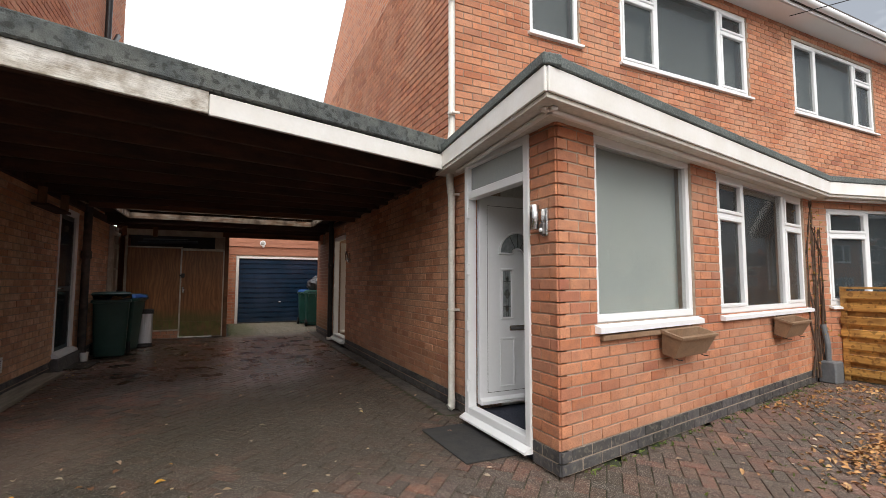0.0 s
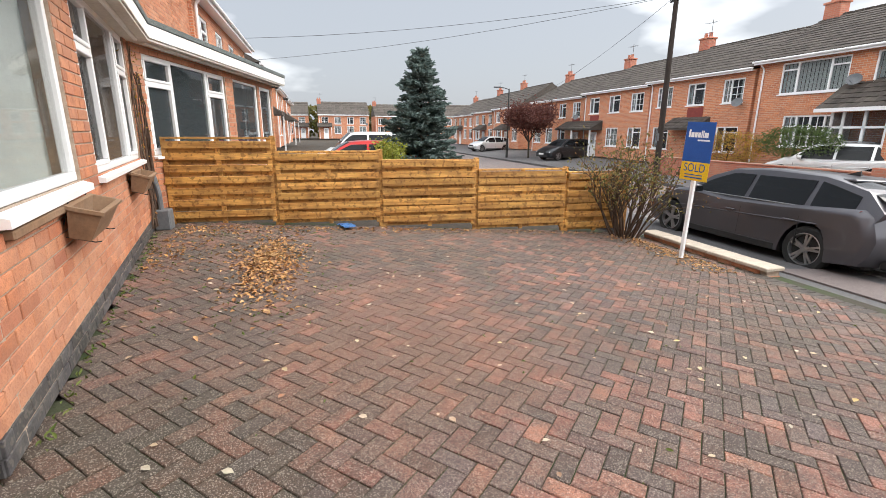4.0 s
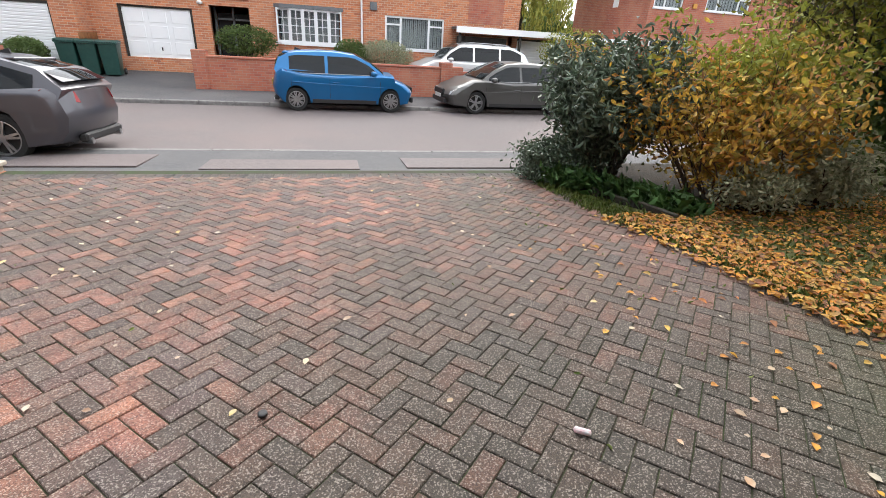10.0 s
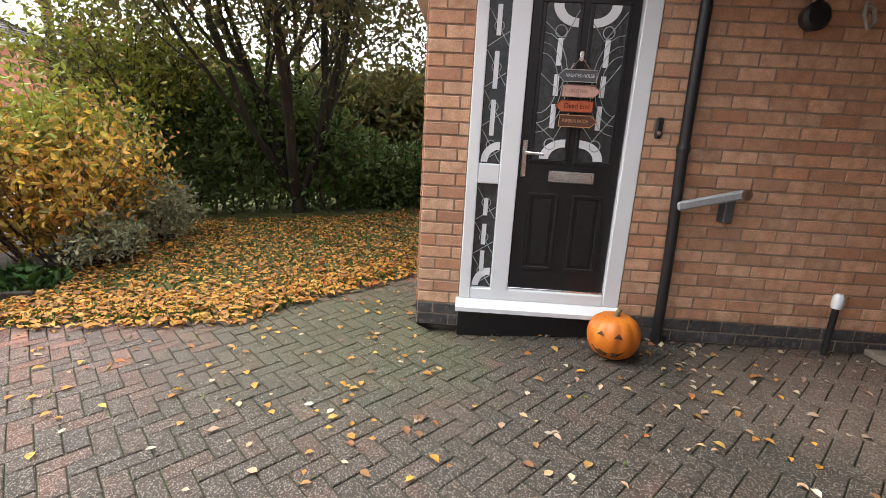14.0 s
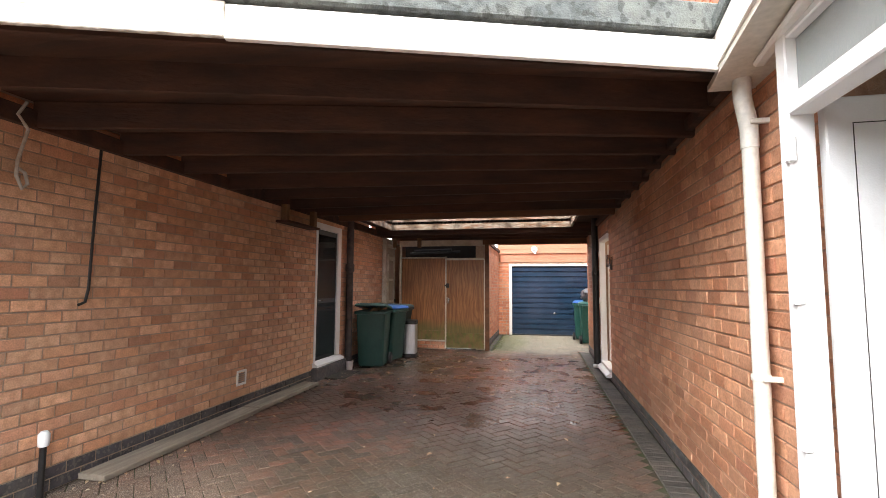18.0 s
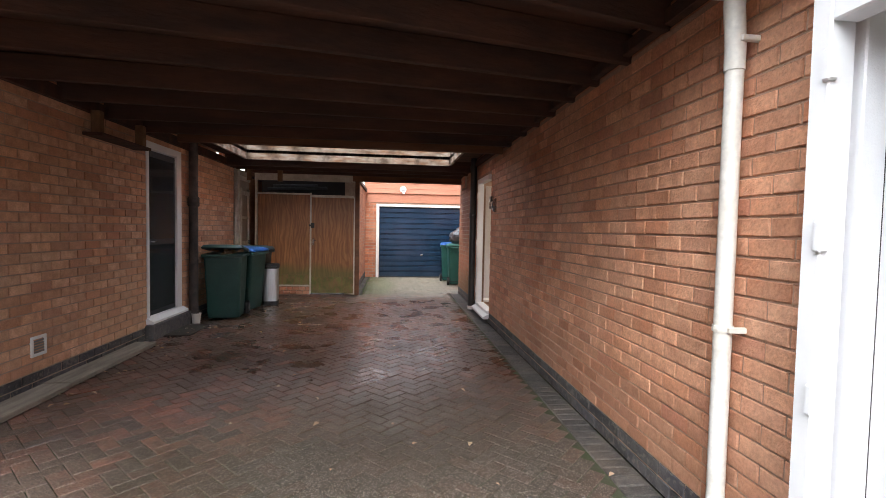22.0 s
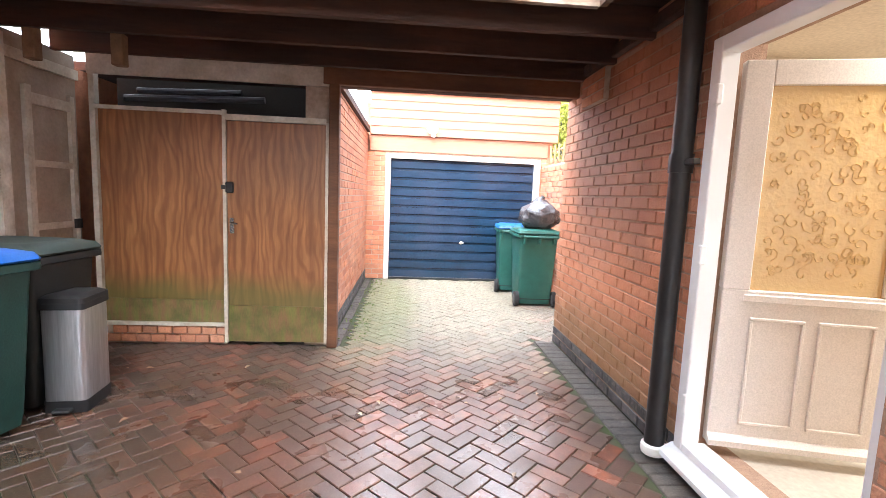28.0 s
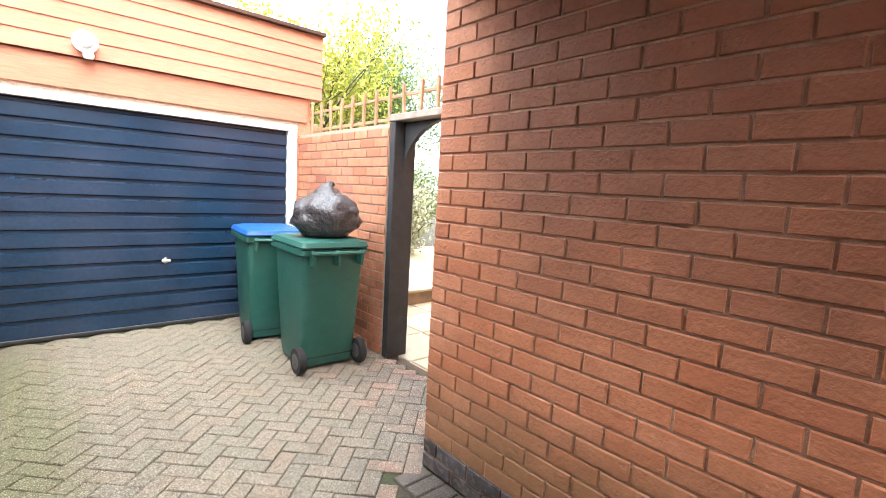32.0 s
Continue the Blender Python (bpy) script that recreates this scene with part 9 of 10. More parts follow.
    part("rear_bumper_trim", bx(L - 0.17, L - 0.045, -0.62, 0.62, clear + 0.05, clear + 0.18, 0.03), TRIM, c)
    for s in (-1, 1):
        part("exhaust", Mesh().tube([(L - 0.3, s * 0.5, clear + 0.06), (L - 0.03, s * 0.5, clear + 0.06)], 0.045, 10), ALLOY, c)
    part("spoiler", bx(rear[0] - 0.05, rear[0] + 0.14, -h + 0.36, h - 0.36, H - 0.10, H - 0.055, 0.015), mat, c)
    part("shark_aerial", Mesh().prism([(rear[0] - 0.35, H - 0.01), (rear[0] - 0.16, H - 0.02), (rear[0] - 0.18, H + 0.05)], -0.015, 0.015, "y"), TRIM, c)
    if suv:
        for s in (-1, 1):
            part("roof_rail", Mesh().tube([(screen[1] + 0.2, s * (h - 0.33), H - 0.02), (screen[1] + 0.4, s * (h - 0.33), H + 0.04), (rear[0] - 0.4, s * (h - 0.33), H + 0.03), (rear[0] - 0.15, s * (h - 0.33), H - 0.03)], 0.018, 6), ALLOY, c)
    return c


GREYM = paint("dark_grey_metallic", (0.085, 0.083, 0.095))
BLUEM = paint("bright_blue_metallic", (0.003, 0.115, 0.30))
SILVER = paint("warm_grey_metallic", (0.10, 0.097, 0.094))
WHITEC = paint("white_car_paint", (0.72, 0.73, 0.74))
REDC = paint("red_car_paint", (0.50, 0.018, 0.015))
DARKC = paint("charcoal_car_paint", (0.03, 0.032, 0.036))
# front towards +x: turned by 180 degrees
car("dark grey hatchback parked at the kerb outside the drive", pose(6.28, -9.18, -0.66, 0, 0, 180) @ pose(0, 0, 0, -3.0), GREYM, 4.42, 1.80, 1.42, (0.80, 3.46), 0.335, screen=(1.1, 1.85), rear=(3.55, 4.3), tail_z=1.0, plate_rear=False)
car("bright blue small hatchback parked across the street", pose(-3.83, -15.12, -0.70, 0, 0, 2.5), BLUEM, 3.80, 1.70, 1.50, (0.68, 3.19), 0.30, belt=0.95, hood=1.0, screen=(0.85, 1.65), rear=(3.35, 3.72), tail_z=1.05, spokes=8)
car("warm grey five-door hatchback with pale headlamps", pose(-4.75, -15.2, -0.70, 0, 0, 185), SILVER, 4.40, 1.82, 1.46, (0.88, 3.53), 0.32, screen=(1.05, 1.9), rear=(3.6, 4.25))
car("white estate car with roof rails behind a garden wall", over_there(-5.3, -21.9, None, 180), WHITEC, 4.6, 1.85, 1.62, (0.88, 3.6), 0.35, belt=1.02, hood=1.08, screen=(1.1, 1.8), rear=(3.9, 4.5), tail_z=1.1, suv=True)
car("white hatchback on a forecourt, seen from behind", over_there(14.5, -21.6, None, 200), WHITEC, 4.3, 1.8, 1.5, (0.80, 3.4), 0.32, suv=True)
car("red hatchback on the next drive", pose(14.2, -0.9, -0.42, 0, 0, -90), REDC, 4.0, 1.72, 1.45, (0.75, 3.2), 0.30)
car("white van beyond the red car", pose(19.0, -1.4, -0.45, 0, 0, -90), WHITEC, 4.9, 1.85, 1.75, (0.88, 3.6), 0.35, belt=1.1, hood=1.1, screen=(1.0, 1.6), rear=(4.1, 4.5), tail_z=1.2)
car("charcoal hatchback parked far along the street", over_there(32.2, -19.0, None, -80), DARKC, detail=False)
car("white hatchback parked far along the street", over_there(49.3, -18.6, None, -80), WHITEC, detail=False)

# green bins across the street
for k in range(3):
    wheelie(over_there(7.35 - k * 0.66, -21.9, None, 180 + 4 * k), "dark green wheeled bin on the forecourt", BINGREEN, badge=False)
# front garden walls across the street
for x0, x1, zt in ((2.5, -6.6, 0.62), (-7.05, -12.5, 0.5), (20, 7.6 + 1.2, 0.45)):
    g = thing("street_garden_wall", "low red brick front garden wall", "garden wall", pose(0.16 + 0.851 * (x0 + x1) / 2, -17.42, -0.60))
    hw = 0.851 * abs(x0 - x1) / 2
    part("wall", bx(-hw, hw, -0.12, 0.12, 0, zt + 0.32), REDBRICK, g)
    part("coping", bx(-hw - 0.02, hw + 0.02, -0.15, 0.15, zt + 0.321, zt + 0.38, 0.01), REDBRICK, g)
    for s in (-1, 1):
        part("pier", bx(s * hw - 0.2, s * hw + 0.2, -0.2, 0.2, 0, zt + 0.52, 0.01), REDBRICK, g)
# timber panel by the bins
tp = thing("timber_panel", "brown upright timber panel beside the bins", "fence", over_there(6.9, -22.7, None, 90))
for k in range(8):
    part("board", bx(-0.8 + k * 0.2, -0.61 + k * 0.2, -0.01, 0.01, 0, 1.2), PLYWOOD, tp)

# poles, lamp and wires
POLE = material("creosoted_pole", (0.035, 0.025, 0.02), (0.025, 0.018, 0.015), 10, 0.9, 0.4, 60, stretch=(1, 1, 0.15))


def pole(label, x, y, z, h, r, lean=0.0):
    p_ = thing("telegraph_pole", label, "pole", pose(x, y, z, lean, 0, 0))
    part("shaft", Mesh().lathe([(r, 0), (r * 0.95, h * 0.3), (r * 0.72, h), (0.02, h + 0.03)], 14), POLE, p_, smooth=40)
    part("cap_bracket", bx(-0.3, 0.3, -0.03, 0.03, h - 0.35, h - 0.28), TRIM, p_)
    for k in range(4):
        part("insulator", Mesh().lathe([(0.02, 0), (0.035, 0.04), (0.03, 0.1), (0.01, 0.11)], 8, pose(-0.25 + k * 0.166, 0, h - 0.28)), PVC, p_)
    part("plate", bx(-0.06, 0.06, r * 0.9, r * 0.9 + 0.01, 1.6, 1.9), LEAD, p_)
    return p_


pole("dark wooden telegraph pole at the far kerb", 14.5, -15.3, -0.60, 7.2, 0.12)
pole("dark wooden telegraph pole on the street corner", -16.3, -14.2, -0.6, 9.0, 0.16, 1.0)
lp = thing("street_lamp", "slim dark street lamp column", "street lamp", over_there(36.8, -17.9))
part("column", Mesh().lathe([(0.09, 0), (0.08, 1.2), (0.055, 1.25), (0.045, 5.0), (0.01, 5.02)], 10), TRIM, lp)
part("arm", Mesh().tube([(0, 0, 4.95), (0, 0.35, 5.05), (0, 0.8, 5.1)], 0.03, 8), TRIM, lp)
part("lantern", bx(-0.1, 0.1, 0.7, 1.2, 5.04, 5.16, 0.03), LEAD, lp)
wr = thing("overhead_wires", "thin telephone wires from the pole to the houses", "cable", pose(14.5, -15.3, 6.45))
for tx, ty, tz in ((11.6, 1.2, 5.6), (5.9, 1.2, 5.6), (21, 1.3, 5.2), (26, 1.3, 5.0), (34, -19.2, 4.2), (-3.3, -20.0, 4.1)):
    a, b = Vector((0, 0, 0)), Vector((tx - 14.5, ty + 15.3, tz - 6.45))
    part("wire", Mesh().tube([a.lerp(b, k / 10) - Vector((0, 0, 1.2 * (k / 10) * (1 - k / 10))) for k in range(11)], 0.008, 5), TRIM, wr)

# ---- plants ----
def foliage(name, stops, rough=0.6, trans=0.25):
    """Leaves that vary in colour one by one and let some light through."""
    mt = material(name, stops[0][1], stops[-1][1], 25, rough, 0.0, 60, rnd=0.22, stops=stops)
    p = mt.node_tree.nodes["Principled BSDF"]
    N, L = mt.node_tree.nodes, mt.node_tree.links
    tr, mx, out = N.new("ShaderNodeBsdfTranslucent"), N.new("ShaderNodeMixShader"), N["Material Output"]
    L.new(p.inputs["Base Color"].links[0].from_socket, tr.inputs["Color"])
    mx.inputs[0].default_value = trans
    L.new(p.outputs[0], mx.inputs[1])
    L.new(tr.outputs[0], mx.inputs[2])
    L.new(mx.outputs[0], out.inputs["Surface"])
    return mt


BARK = material("dark_bark", (0.045, 0.036, 0.028), (0.028, 0.023, 0.018), 14, 0.95, 0.8, 60, stretch=(1, 1, 0.3), c=(0.05, 0.06, 0.03), amount=0.4)
TWIG = material("brown_twig", (0.10, 0.06, 0.04), (0.06, 0.04, 0.028), 20, 0.9, 0.4, 60)
LF_DARK = foliage("dark_green_leaf", [(0.0, (0.05, 0.085, 0.022)), (0.5, (0.08, 0.125, 0.03)), (0.85, (0.13, 0.13, 0.035)), (1.0, (0.18, 0.11, 0.04))], 0.6, 0.5)
LF_HEDGE = foliage("hedge_leaf", [(0.0, (0.05, 0.10, 0.025)), (0.6, (0.085, 0.155, 0.035)), (1.0, (0.14, 0.19, 0.05))], 0.55, 0.35)
LF_RHODO = foliage("rhododendron_leaf", [(0.0, (0.045, 0.08, 0.042)), (0.6, (0.08, 0.125, 0.07)), (1.0, (0.15, 0.19, 0.13))], 0.35, 0.1)
LF_AUTUMN = foliage("autumn_leaf", [(0.0, (0.74, 0.48, 0.05)), (0.3, (0.80, 0.56, 0.09)), (0.5, (0.68, 0.28, 0.05)), (0.7, (0.50, 0.46, 0.07)), (0.85, (0.20, 0.22, 0.05)), (1.0, (0.24, 0.11, 0.04))], 0.55, 0.45)
LF_LIME = foliage("lime_leaf", [(0.0, (0.17, 0.24, 0.03)), (0.5, (0.25, 0.30, 0.04)), (1.0, (0.36, 0.34, 0.05))])
LF_PALE = foliage("variegated_leaf", [(0.0, (0.10, 0.16, 0.06)), (0.5, (0.30, 0.33, 0.20)), (1.0, (0.45, 0.45, 0.30))])
LF_BLUE = foliage("blue_needle", [(0.0, (0.06, 0.095, 0.085)), (0.5, (0.10, 0.15, 0.135)), (1.0, (0.18, 0.24, 0.22))])
LF_RED = foliage("dark_red_leaf", [(0.0, (0.06, 0.016, 0.018)), (0.5, (0.10, 0.025, 0.025)), (1.0, (0.15, 0.05, 0.03))])
LF_WILLOW = foliage("willow_leaf", [(0.0, (0.20, 0.24, 0.03)), (0.5, (0.30, 0.32, 0.05)), (1.0, (0.38, 0.36, 0.08))])
LF_TWIGGY = foliage("bush_leaf", [(0.0, (0.07, 0.10, 0.025)), (0.4, (0.15, 0.18, 0.04)), (0.7, (0.30, 0.28, 0.06)), (0.85, (0.34, 0.18, 0.05)), (1.0, (0.14, 0.06, 0.03))])
LF_STRAP = foliage("strap_leaf", [(0.0, (0.03, 0.09, 0.02)), (1.0, (0.07, 0.15, 0.03))])
LF_FALLEN = foliage("fallen_leaf", [(0.0, (0.70, 0.28, 0.025)), (0.25, (0.80, 0.44, 0.04)), (0.5, (0.60, 0.19, 0.035)), (0.7, (0.76, 0.52, 0.10)), (0.88, (0.34, 0.14, 0.05)), (1.0, (0.18, 0.09, 0.05))], 0.6, 0.2)
LF_DRY = foliage("dry_leaf", [(0.0, (0.52, 0.42, 0.26)), (0.2, (0.50, 0.30, 0.16)), (0.4, (0.42, 0.17, 0.08)), (0.55, (0.56, 0.50, 0.38)), (0.75, (0.30, 0.15, 0.08)), (0.9, (0.62, 0.42, 0.10)), (1.0, (0.50, 0.44, 0.33))], 0.6, 0.1)
LF_PILE = foliage("brown_leaf", [(0.0, (0.62, 0.34, 0.11)), (0.4, (0.52, 0.24, 0.08)), (0.7, (0.68, 0.45, 0.20)), (0.9, (0.30, 0.14, 0.06)), (1.0, (0.20, 0.10, 0.05))], 0.6, 0.1)
GRASSY = foliage("grass_blade", [(0.0, (0.05, 0.10, 0.015)), (0.5, (0.09, 0.15, 0.025)), (1.0, (0.16, 0.19, 0.04))])
nrng = np.random.default_rng(5)


def leaf_mesh(name, pts, size, mat, wide=0.45, up=0.0, droop=0.15, along=None, fold=0.12):
    """Many small folded leaves at the points given. up: 0 any way round, 1 flat; along: directions that the leaves follow."""
    pts = np.asarray(pts, float)
    n = len(pts)
    if along is None:
        d = nrng.normal(size=(n, 3))
        d[:, 2] *= 1 - up
    else:
        d = np.asarray(along, float) + nrng.normal(size=(n, 3)) * 0.35
    d /= np.linalg.norm(d, axis=1)[:, None] + 1e-9
    r = nrng.normal(size=(n, 3))
    r[:, 2] *= 1 - up
    s = np.cross(d, r)
    if up:
        s = s * (1 - up) + up * np.cross(np.array([0, 0, 1.0]), d)
    s /= np.linalg.norm(s, axis=1)[:, None] + 1e-9
    nn = np.cross(d, s)
    sz = (size * nrng.uniform(0.6, 1.35, n))[:, None]
    base, tip = pts - d * sz * 0.5, pts + d * sz * 0.5 - nn * sz * droop
    h, k = s * sz * wide * 0.5, pts + nn * sz * fold
    v = np.stack([base, k + h - d * sz * 0.16, k + 0.85 * h + d * sz * 0.16, tip, k - 0.85 * h + d * sz * 0.16, k - h - d * sz * 0.16], 1).reshape(-1, 3)
    me = bpy.data.meshes.new(name)
    i = np.arange(n) * 6
    f = np.concatenate([np.stack([i, i + 1, i + 2, i + 3], 1), np.stack([i, i + 3, i + 4, i + 5], 1)])
    me.vertices.add(6 * n)
    me.vertices.foreach_set("co", v.ravel())
    me.loops.add(8 * n)
    me.loops.foreach_set("vertex_index", f.ravel().astype(np.int32))
    me.polygons.add(2 * n)
    me.polygons.foreach_set("loop_start", np.arange(0, 8 * n, 4, dtype=np.int32))
    me.polygons.foreach_set("loop_total", np.full(2 * n, 4, dtype=np.int32))
    me.materials.append(mat)
    me.update(calc_edges=True)
    me.validate()
    return me


def grow(m, p, d, r, length, depth, ends, rg_, spread=0.6, rise=0.1, kids=3, thin=0.62):
    """One limb and the limbs that leave it."""
    pts, p, d = [Vector(p)], Vector(p), Vector(d).normalized()
    for k in range(4):
        d = (d + Vector((rg_.gauss(0, 0.13), rg_.gauss(0, 0.13), rg_.gauss(rise, 0.1)))).normalized()
        p = p + d * (length / 4)
        pts.append(p.copy())
        if depth <= 1:
            ends.append(tuple(p))
    m.tube(pts, [r, r * 0.9, r * 0.8, r * 0.7, r * 0.55], 7 if r > 0.03 else 4)
    if depth > 0:
        for k in range(kids):
            a = Vector((rg_.gauss(0, 1), rg_.gauss(0, 1), rg_.gauss(0.1, 0.5))).normalized()
            start = pts[2 + k % 3]
            grow(m, start, d + a * spread * 1.3, r * thin * 0.8, length * 0.68, depth - 1, ends, rg_, spread, rise, kids, thin)
    else:
        ends.append(tuple(p))


def clumps(centres, per, spread):
    c = np.asarray(centres, float)
    return (np.repeat(c, per, 0) + nrng.normal(size=(len(c) * per, 3)) * np.asarray(spread))


def blob(n, centre, radii, hollow=0.5, lumps=14):
    """Points in a lumpy mass: lumps spread through an ellipsoid, each a small cloud."""
    d = nrng.normal(size=(lumps, 3))
    d /= np.linalg.norm(d, axis=1)[:, None]
    c = d * nrng.uniform(hollow, 0.92, (lumps, 1)) * np.asarray(radii) + np.asarray(centre)
    return clumps(c, max(1, n // lumps), np.asarray(radii) * 0.22)


def shrub(name, label, cat, at, stems, height, spread, leaf, size, n, stemmat=TWIG, seed=1, lean=0.35, wide=0.45, r=0.014, depth=1, bare=0.3, centre=None, radii=None, extra=None, group=""):
    """A bush: many stems from one foot, with leaves about their upper parts."""
    rg_ = random.Random(seed)
    b = thing(name, label, cat, pose(*at), group)
    m, ends = Mesh(), []
    for k in range(stems):
        a = rg_.uniform(0, 2 * math.pi)
        q = rg_.uniform(0.02, 0.16) * spread
        d = Vector((math.cos(a) * lean, math.sin(a) * lean, 1))
        grow(m, (math.cos(a) * q, math.sin(a) * q, -0.03), d, r * rg_.uniform(0.7, 1.3), height * rg_.uniform(0.55, 0.8), depth, ends, rg_, 0.5, 0.06, 2)
    part("stem_frame", m, stemmat, b, "brown woody stems")
    pts = clumps([e for e in ends if e[2] > height * bare], max(1, n // max(1, len(ends))), spread * 0.07)
    if centre is not None:
        pts = np.concatenate([pts, blob(n, centre, radii, 0.35, 30)])
    pts = pts[pts[:, 2] > 0.03]
    part("leaves", leaf_mesh("leaves", pts, size, leaf, wide), None, b)
    return b


# lawn beside the drive
m = Mesh()
nx_, ny_ = 30, 30
v = []
for j in range(ny_ + 1):
    y = -7.0 + (1.3 + 7.0) * j / ny_
    e = lawn_edge(y) + 0.03
    for i in range(nx_ + 1):
        x = e + (-16.0 - e) * (i / nx_) ** 1.4
        v.append((x, y, gz(x, y) - 0.012 + 0.03 * clamp((e - x) / 0.6) + rng.uniform(-0.008, 0.012) * (i > 0)))
m.add(v, [(j * (nx_ + 1) + i, j * (nx_ + 1) + i + 1, (j + 1) * (nx_ + 1) + i + 1, (j + 1) * (nx_ + 1) + i) for j in range(ny_) for i in range(nx_)])
LAWN = material("leafy_lawn", (0.11, 0.095, 0.025), (0.07, 0.085, 0.02), 10, 0.95, 0.8, 50, c=(0.05, 0.07, 0.015), stain=1.2, amount=0.6)
structure("lawn", m, LAWN, "damp front lawn under fallen autumn leaves", "lawn")


def lawn_points(n, lo, hi, near=1.0):
    y = nrng.uniform(-6.3, 0.6, n)
    e = np.array([lawn_edge(q) for q in y])
    x = e - lo - (hi - lo) * nrng.uniform(0, 1, n) ** near
    return np.stack([x, y, np.array([gz(a, b) for a, b in zip(x, y)]) + 0.02], 1)


def stuff(name, me, label, cat):
    ob = new(name, me)
    return tagged(ob, label, cat, "", "stuff")


p_ = np.concatenate([lawn_points(12000, 0.02, 4.5, 1.2), lawn_points(3600, -0.22, 0.6)])
p_[:, 2] += nrng.uniform(0.0, 0.03, len(p_))
keep = ~((p_[:, 1] < -4.9) & (p_[:, 0] > -5.6))
stuff("fallen_leaves", leaf_mesh("fallen_leaves", p_[keep], 0.062, LF_FALLEN, 0.62, 0.85, 0.1), "yellow and orange fallen leaves over the lawn", "leaves")
g_ = np.concatenate([lawn_points(9000, -0.06, 4.5), lawn_points(2500, -0.14, 0.25)])
stuff("grass", leaf_mesh("grass", g_ + np.array([0, 0, 0.008]), 0.065, GRASSY, 0.10, 0, 0.2, along=np.tile([0, 0, 1.0], (len(g_), 1))), "short green grass blades between the leaves", "grass")

# leaves blown over the drive
q = nrng.uniform(size=(520, 2))
x, y = -6.0 + q[:, 0] * 11.2, -6.9 + q[:, 1] * 7.6
ok = np.array([on_drive(a, b) and (a < NX or b < -0.1 or a < 0) and (nrng.uniform() < (0.9 if a < -2 or b > -3 else 0.55)) for a, b in zip(x, y)])
p_ = np.stack([x, y, [gz(a, b) + 0.012 for a, b in zip(x, y)]], 1)[ok]
stuff("drive_leaves", leaf_mesh("drive_leaves", p_, 0.042, LF_DRY, 0.62, 0.93, 0.06, fold=0.05), "scattered pale and brown leaves on the drive", "leaves")
c = np.concatenate([np.stack([nrng.uniform(-4.4, -2.4, 90), nrng.uniform(-1.6, 1.0, 90)], 1), np.stack([nrng.uniform(-6.0, -3.0, 150), nrng.uniform(-4.4, -1.2, 150)], 1)])
c = c[[on_drive(a, b) for a, b in c]]
stuff("coloured_leaves", leaf_mesh("coloured_leaves", np.stack([c[:, 0], c[:, 1], [gz(a, b) + 0.012 for a, b in c]], 1), 0.05, LF_FALLEN, 0.62, 0.9, 0.1), "yellow and orange leaves blown onto the drive beside the lawn", "leaves")
# pile against the corner by the fence, and drifts along fence and walls
c = nrng.normal(size=(1300, 2)) * np.array([0.62, 0.17]) + np.array([3.1, -1.05])
c2 = np.stack([5.1 - np.abs(nrng.normal(size=520)) * 0.2, nrng.uniform(-6.6, 0.3, 520)], 1)
c3 = np.stack([nrng.uniform(2.8, 5.2, 330), 0.3 - np.abs(nrng.normal(size=330)) * 0.55], 1)
c4 = np.stack([nrng.uniform(2.4, 4.7, 500), -6.75 + np.abs(nrng.normal(size=500)) * 0.25], 1)
c = np.concatenate([c, c2, c3, c4])
c = c[(c[:, 0] < 5.28 + 0.055 * c[:, 1]) & (c[:, 1] < -0.42 + 0.194 * c[:, 0]) & (c[:, 0] > 0.2)]
h_ = 0.05 * np.exp(-(((c[:, 0] - 3.1) / 0.7) ** 2 + ((c[:, 1] + 1.05) / 0.2) ** 2))
p_ = np.stack([c[:, 0], c[:, 1], np.array([gz(a, b) for a, b in c]) + 0.012 + h_ * nrng.uniform(0, 1, len(c))], 1)
stuff("leaf_pile", leaf_mesh("leaf_pile", p_, 0.048, LF_PILE, 0.55, 0.75, 0.15), "drift of dry brown leaves against the fence and wall", "leaves")
# bits of leaf and dirt under the carport, and moss in the joints
xs_ = np.concatenate([nrng.uniform(-4.35, -3.9, 90), nrng.uniform(-4.3, -0.1, 70), nrng.uniform(-4.4, -2.6, 60)])
ys_ = np.concatenate([nrng.uniform(0.4, 6.5, 90), nrng.uniform(0.2, 9.0, 70), nrng.uniform(-0.5, 1.2, 60)])
p_ = np.stack([xs_, ys_, np.array([gz(a, b) for a, b in zip(xs_, ys_)]) + 0.012], 1)
stuff("carport_leaves", leaf_mesh("carport_leaves", p_, 0.045, LF_DRY, 0.55, 0.85, 0.15), "small dry leaves and litter under the carport", "leaves")
p_ = []
for k in range(3200):
    x, y = rng.uniform(-6.1, 5.2), rng.uniform(-6.9, 0.4)
    if on_drive(x, y) and (x < lawn_edge(y) + 1.6 * rng.random() ** 2 or (x > 1.2 and y > -2.0 and rng.random() < 0.8) or rng.random() < 0.05):
        p_.append((x, y, gz(x, y) + 0.006))
for k in range(160):
    p_.append((rng.choice((-2.0, -2.05, -2.12)) + rng.gauss(0, 0.07), rng.uniform(9.6, 12.9), 0.006))
for k in range(160):
    x = rng.uniform(0.0, 5.0)
    p_.append((x, -0.37 + 0.194 * x - abs(rng.gauss(0, 0.04)), gz(x, 0) + 0.006))
p_ = np.array(p_)
stuff("moss_tufts", leaf_mesh("moss_tufts", p_, 0.034, GRASSY, 0.35, 0.2, 0.2), "moss and tiny weeds in the paving joints", "moss")

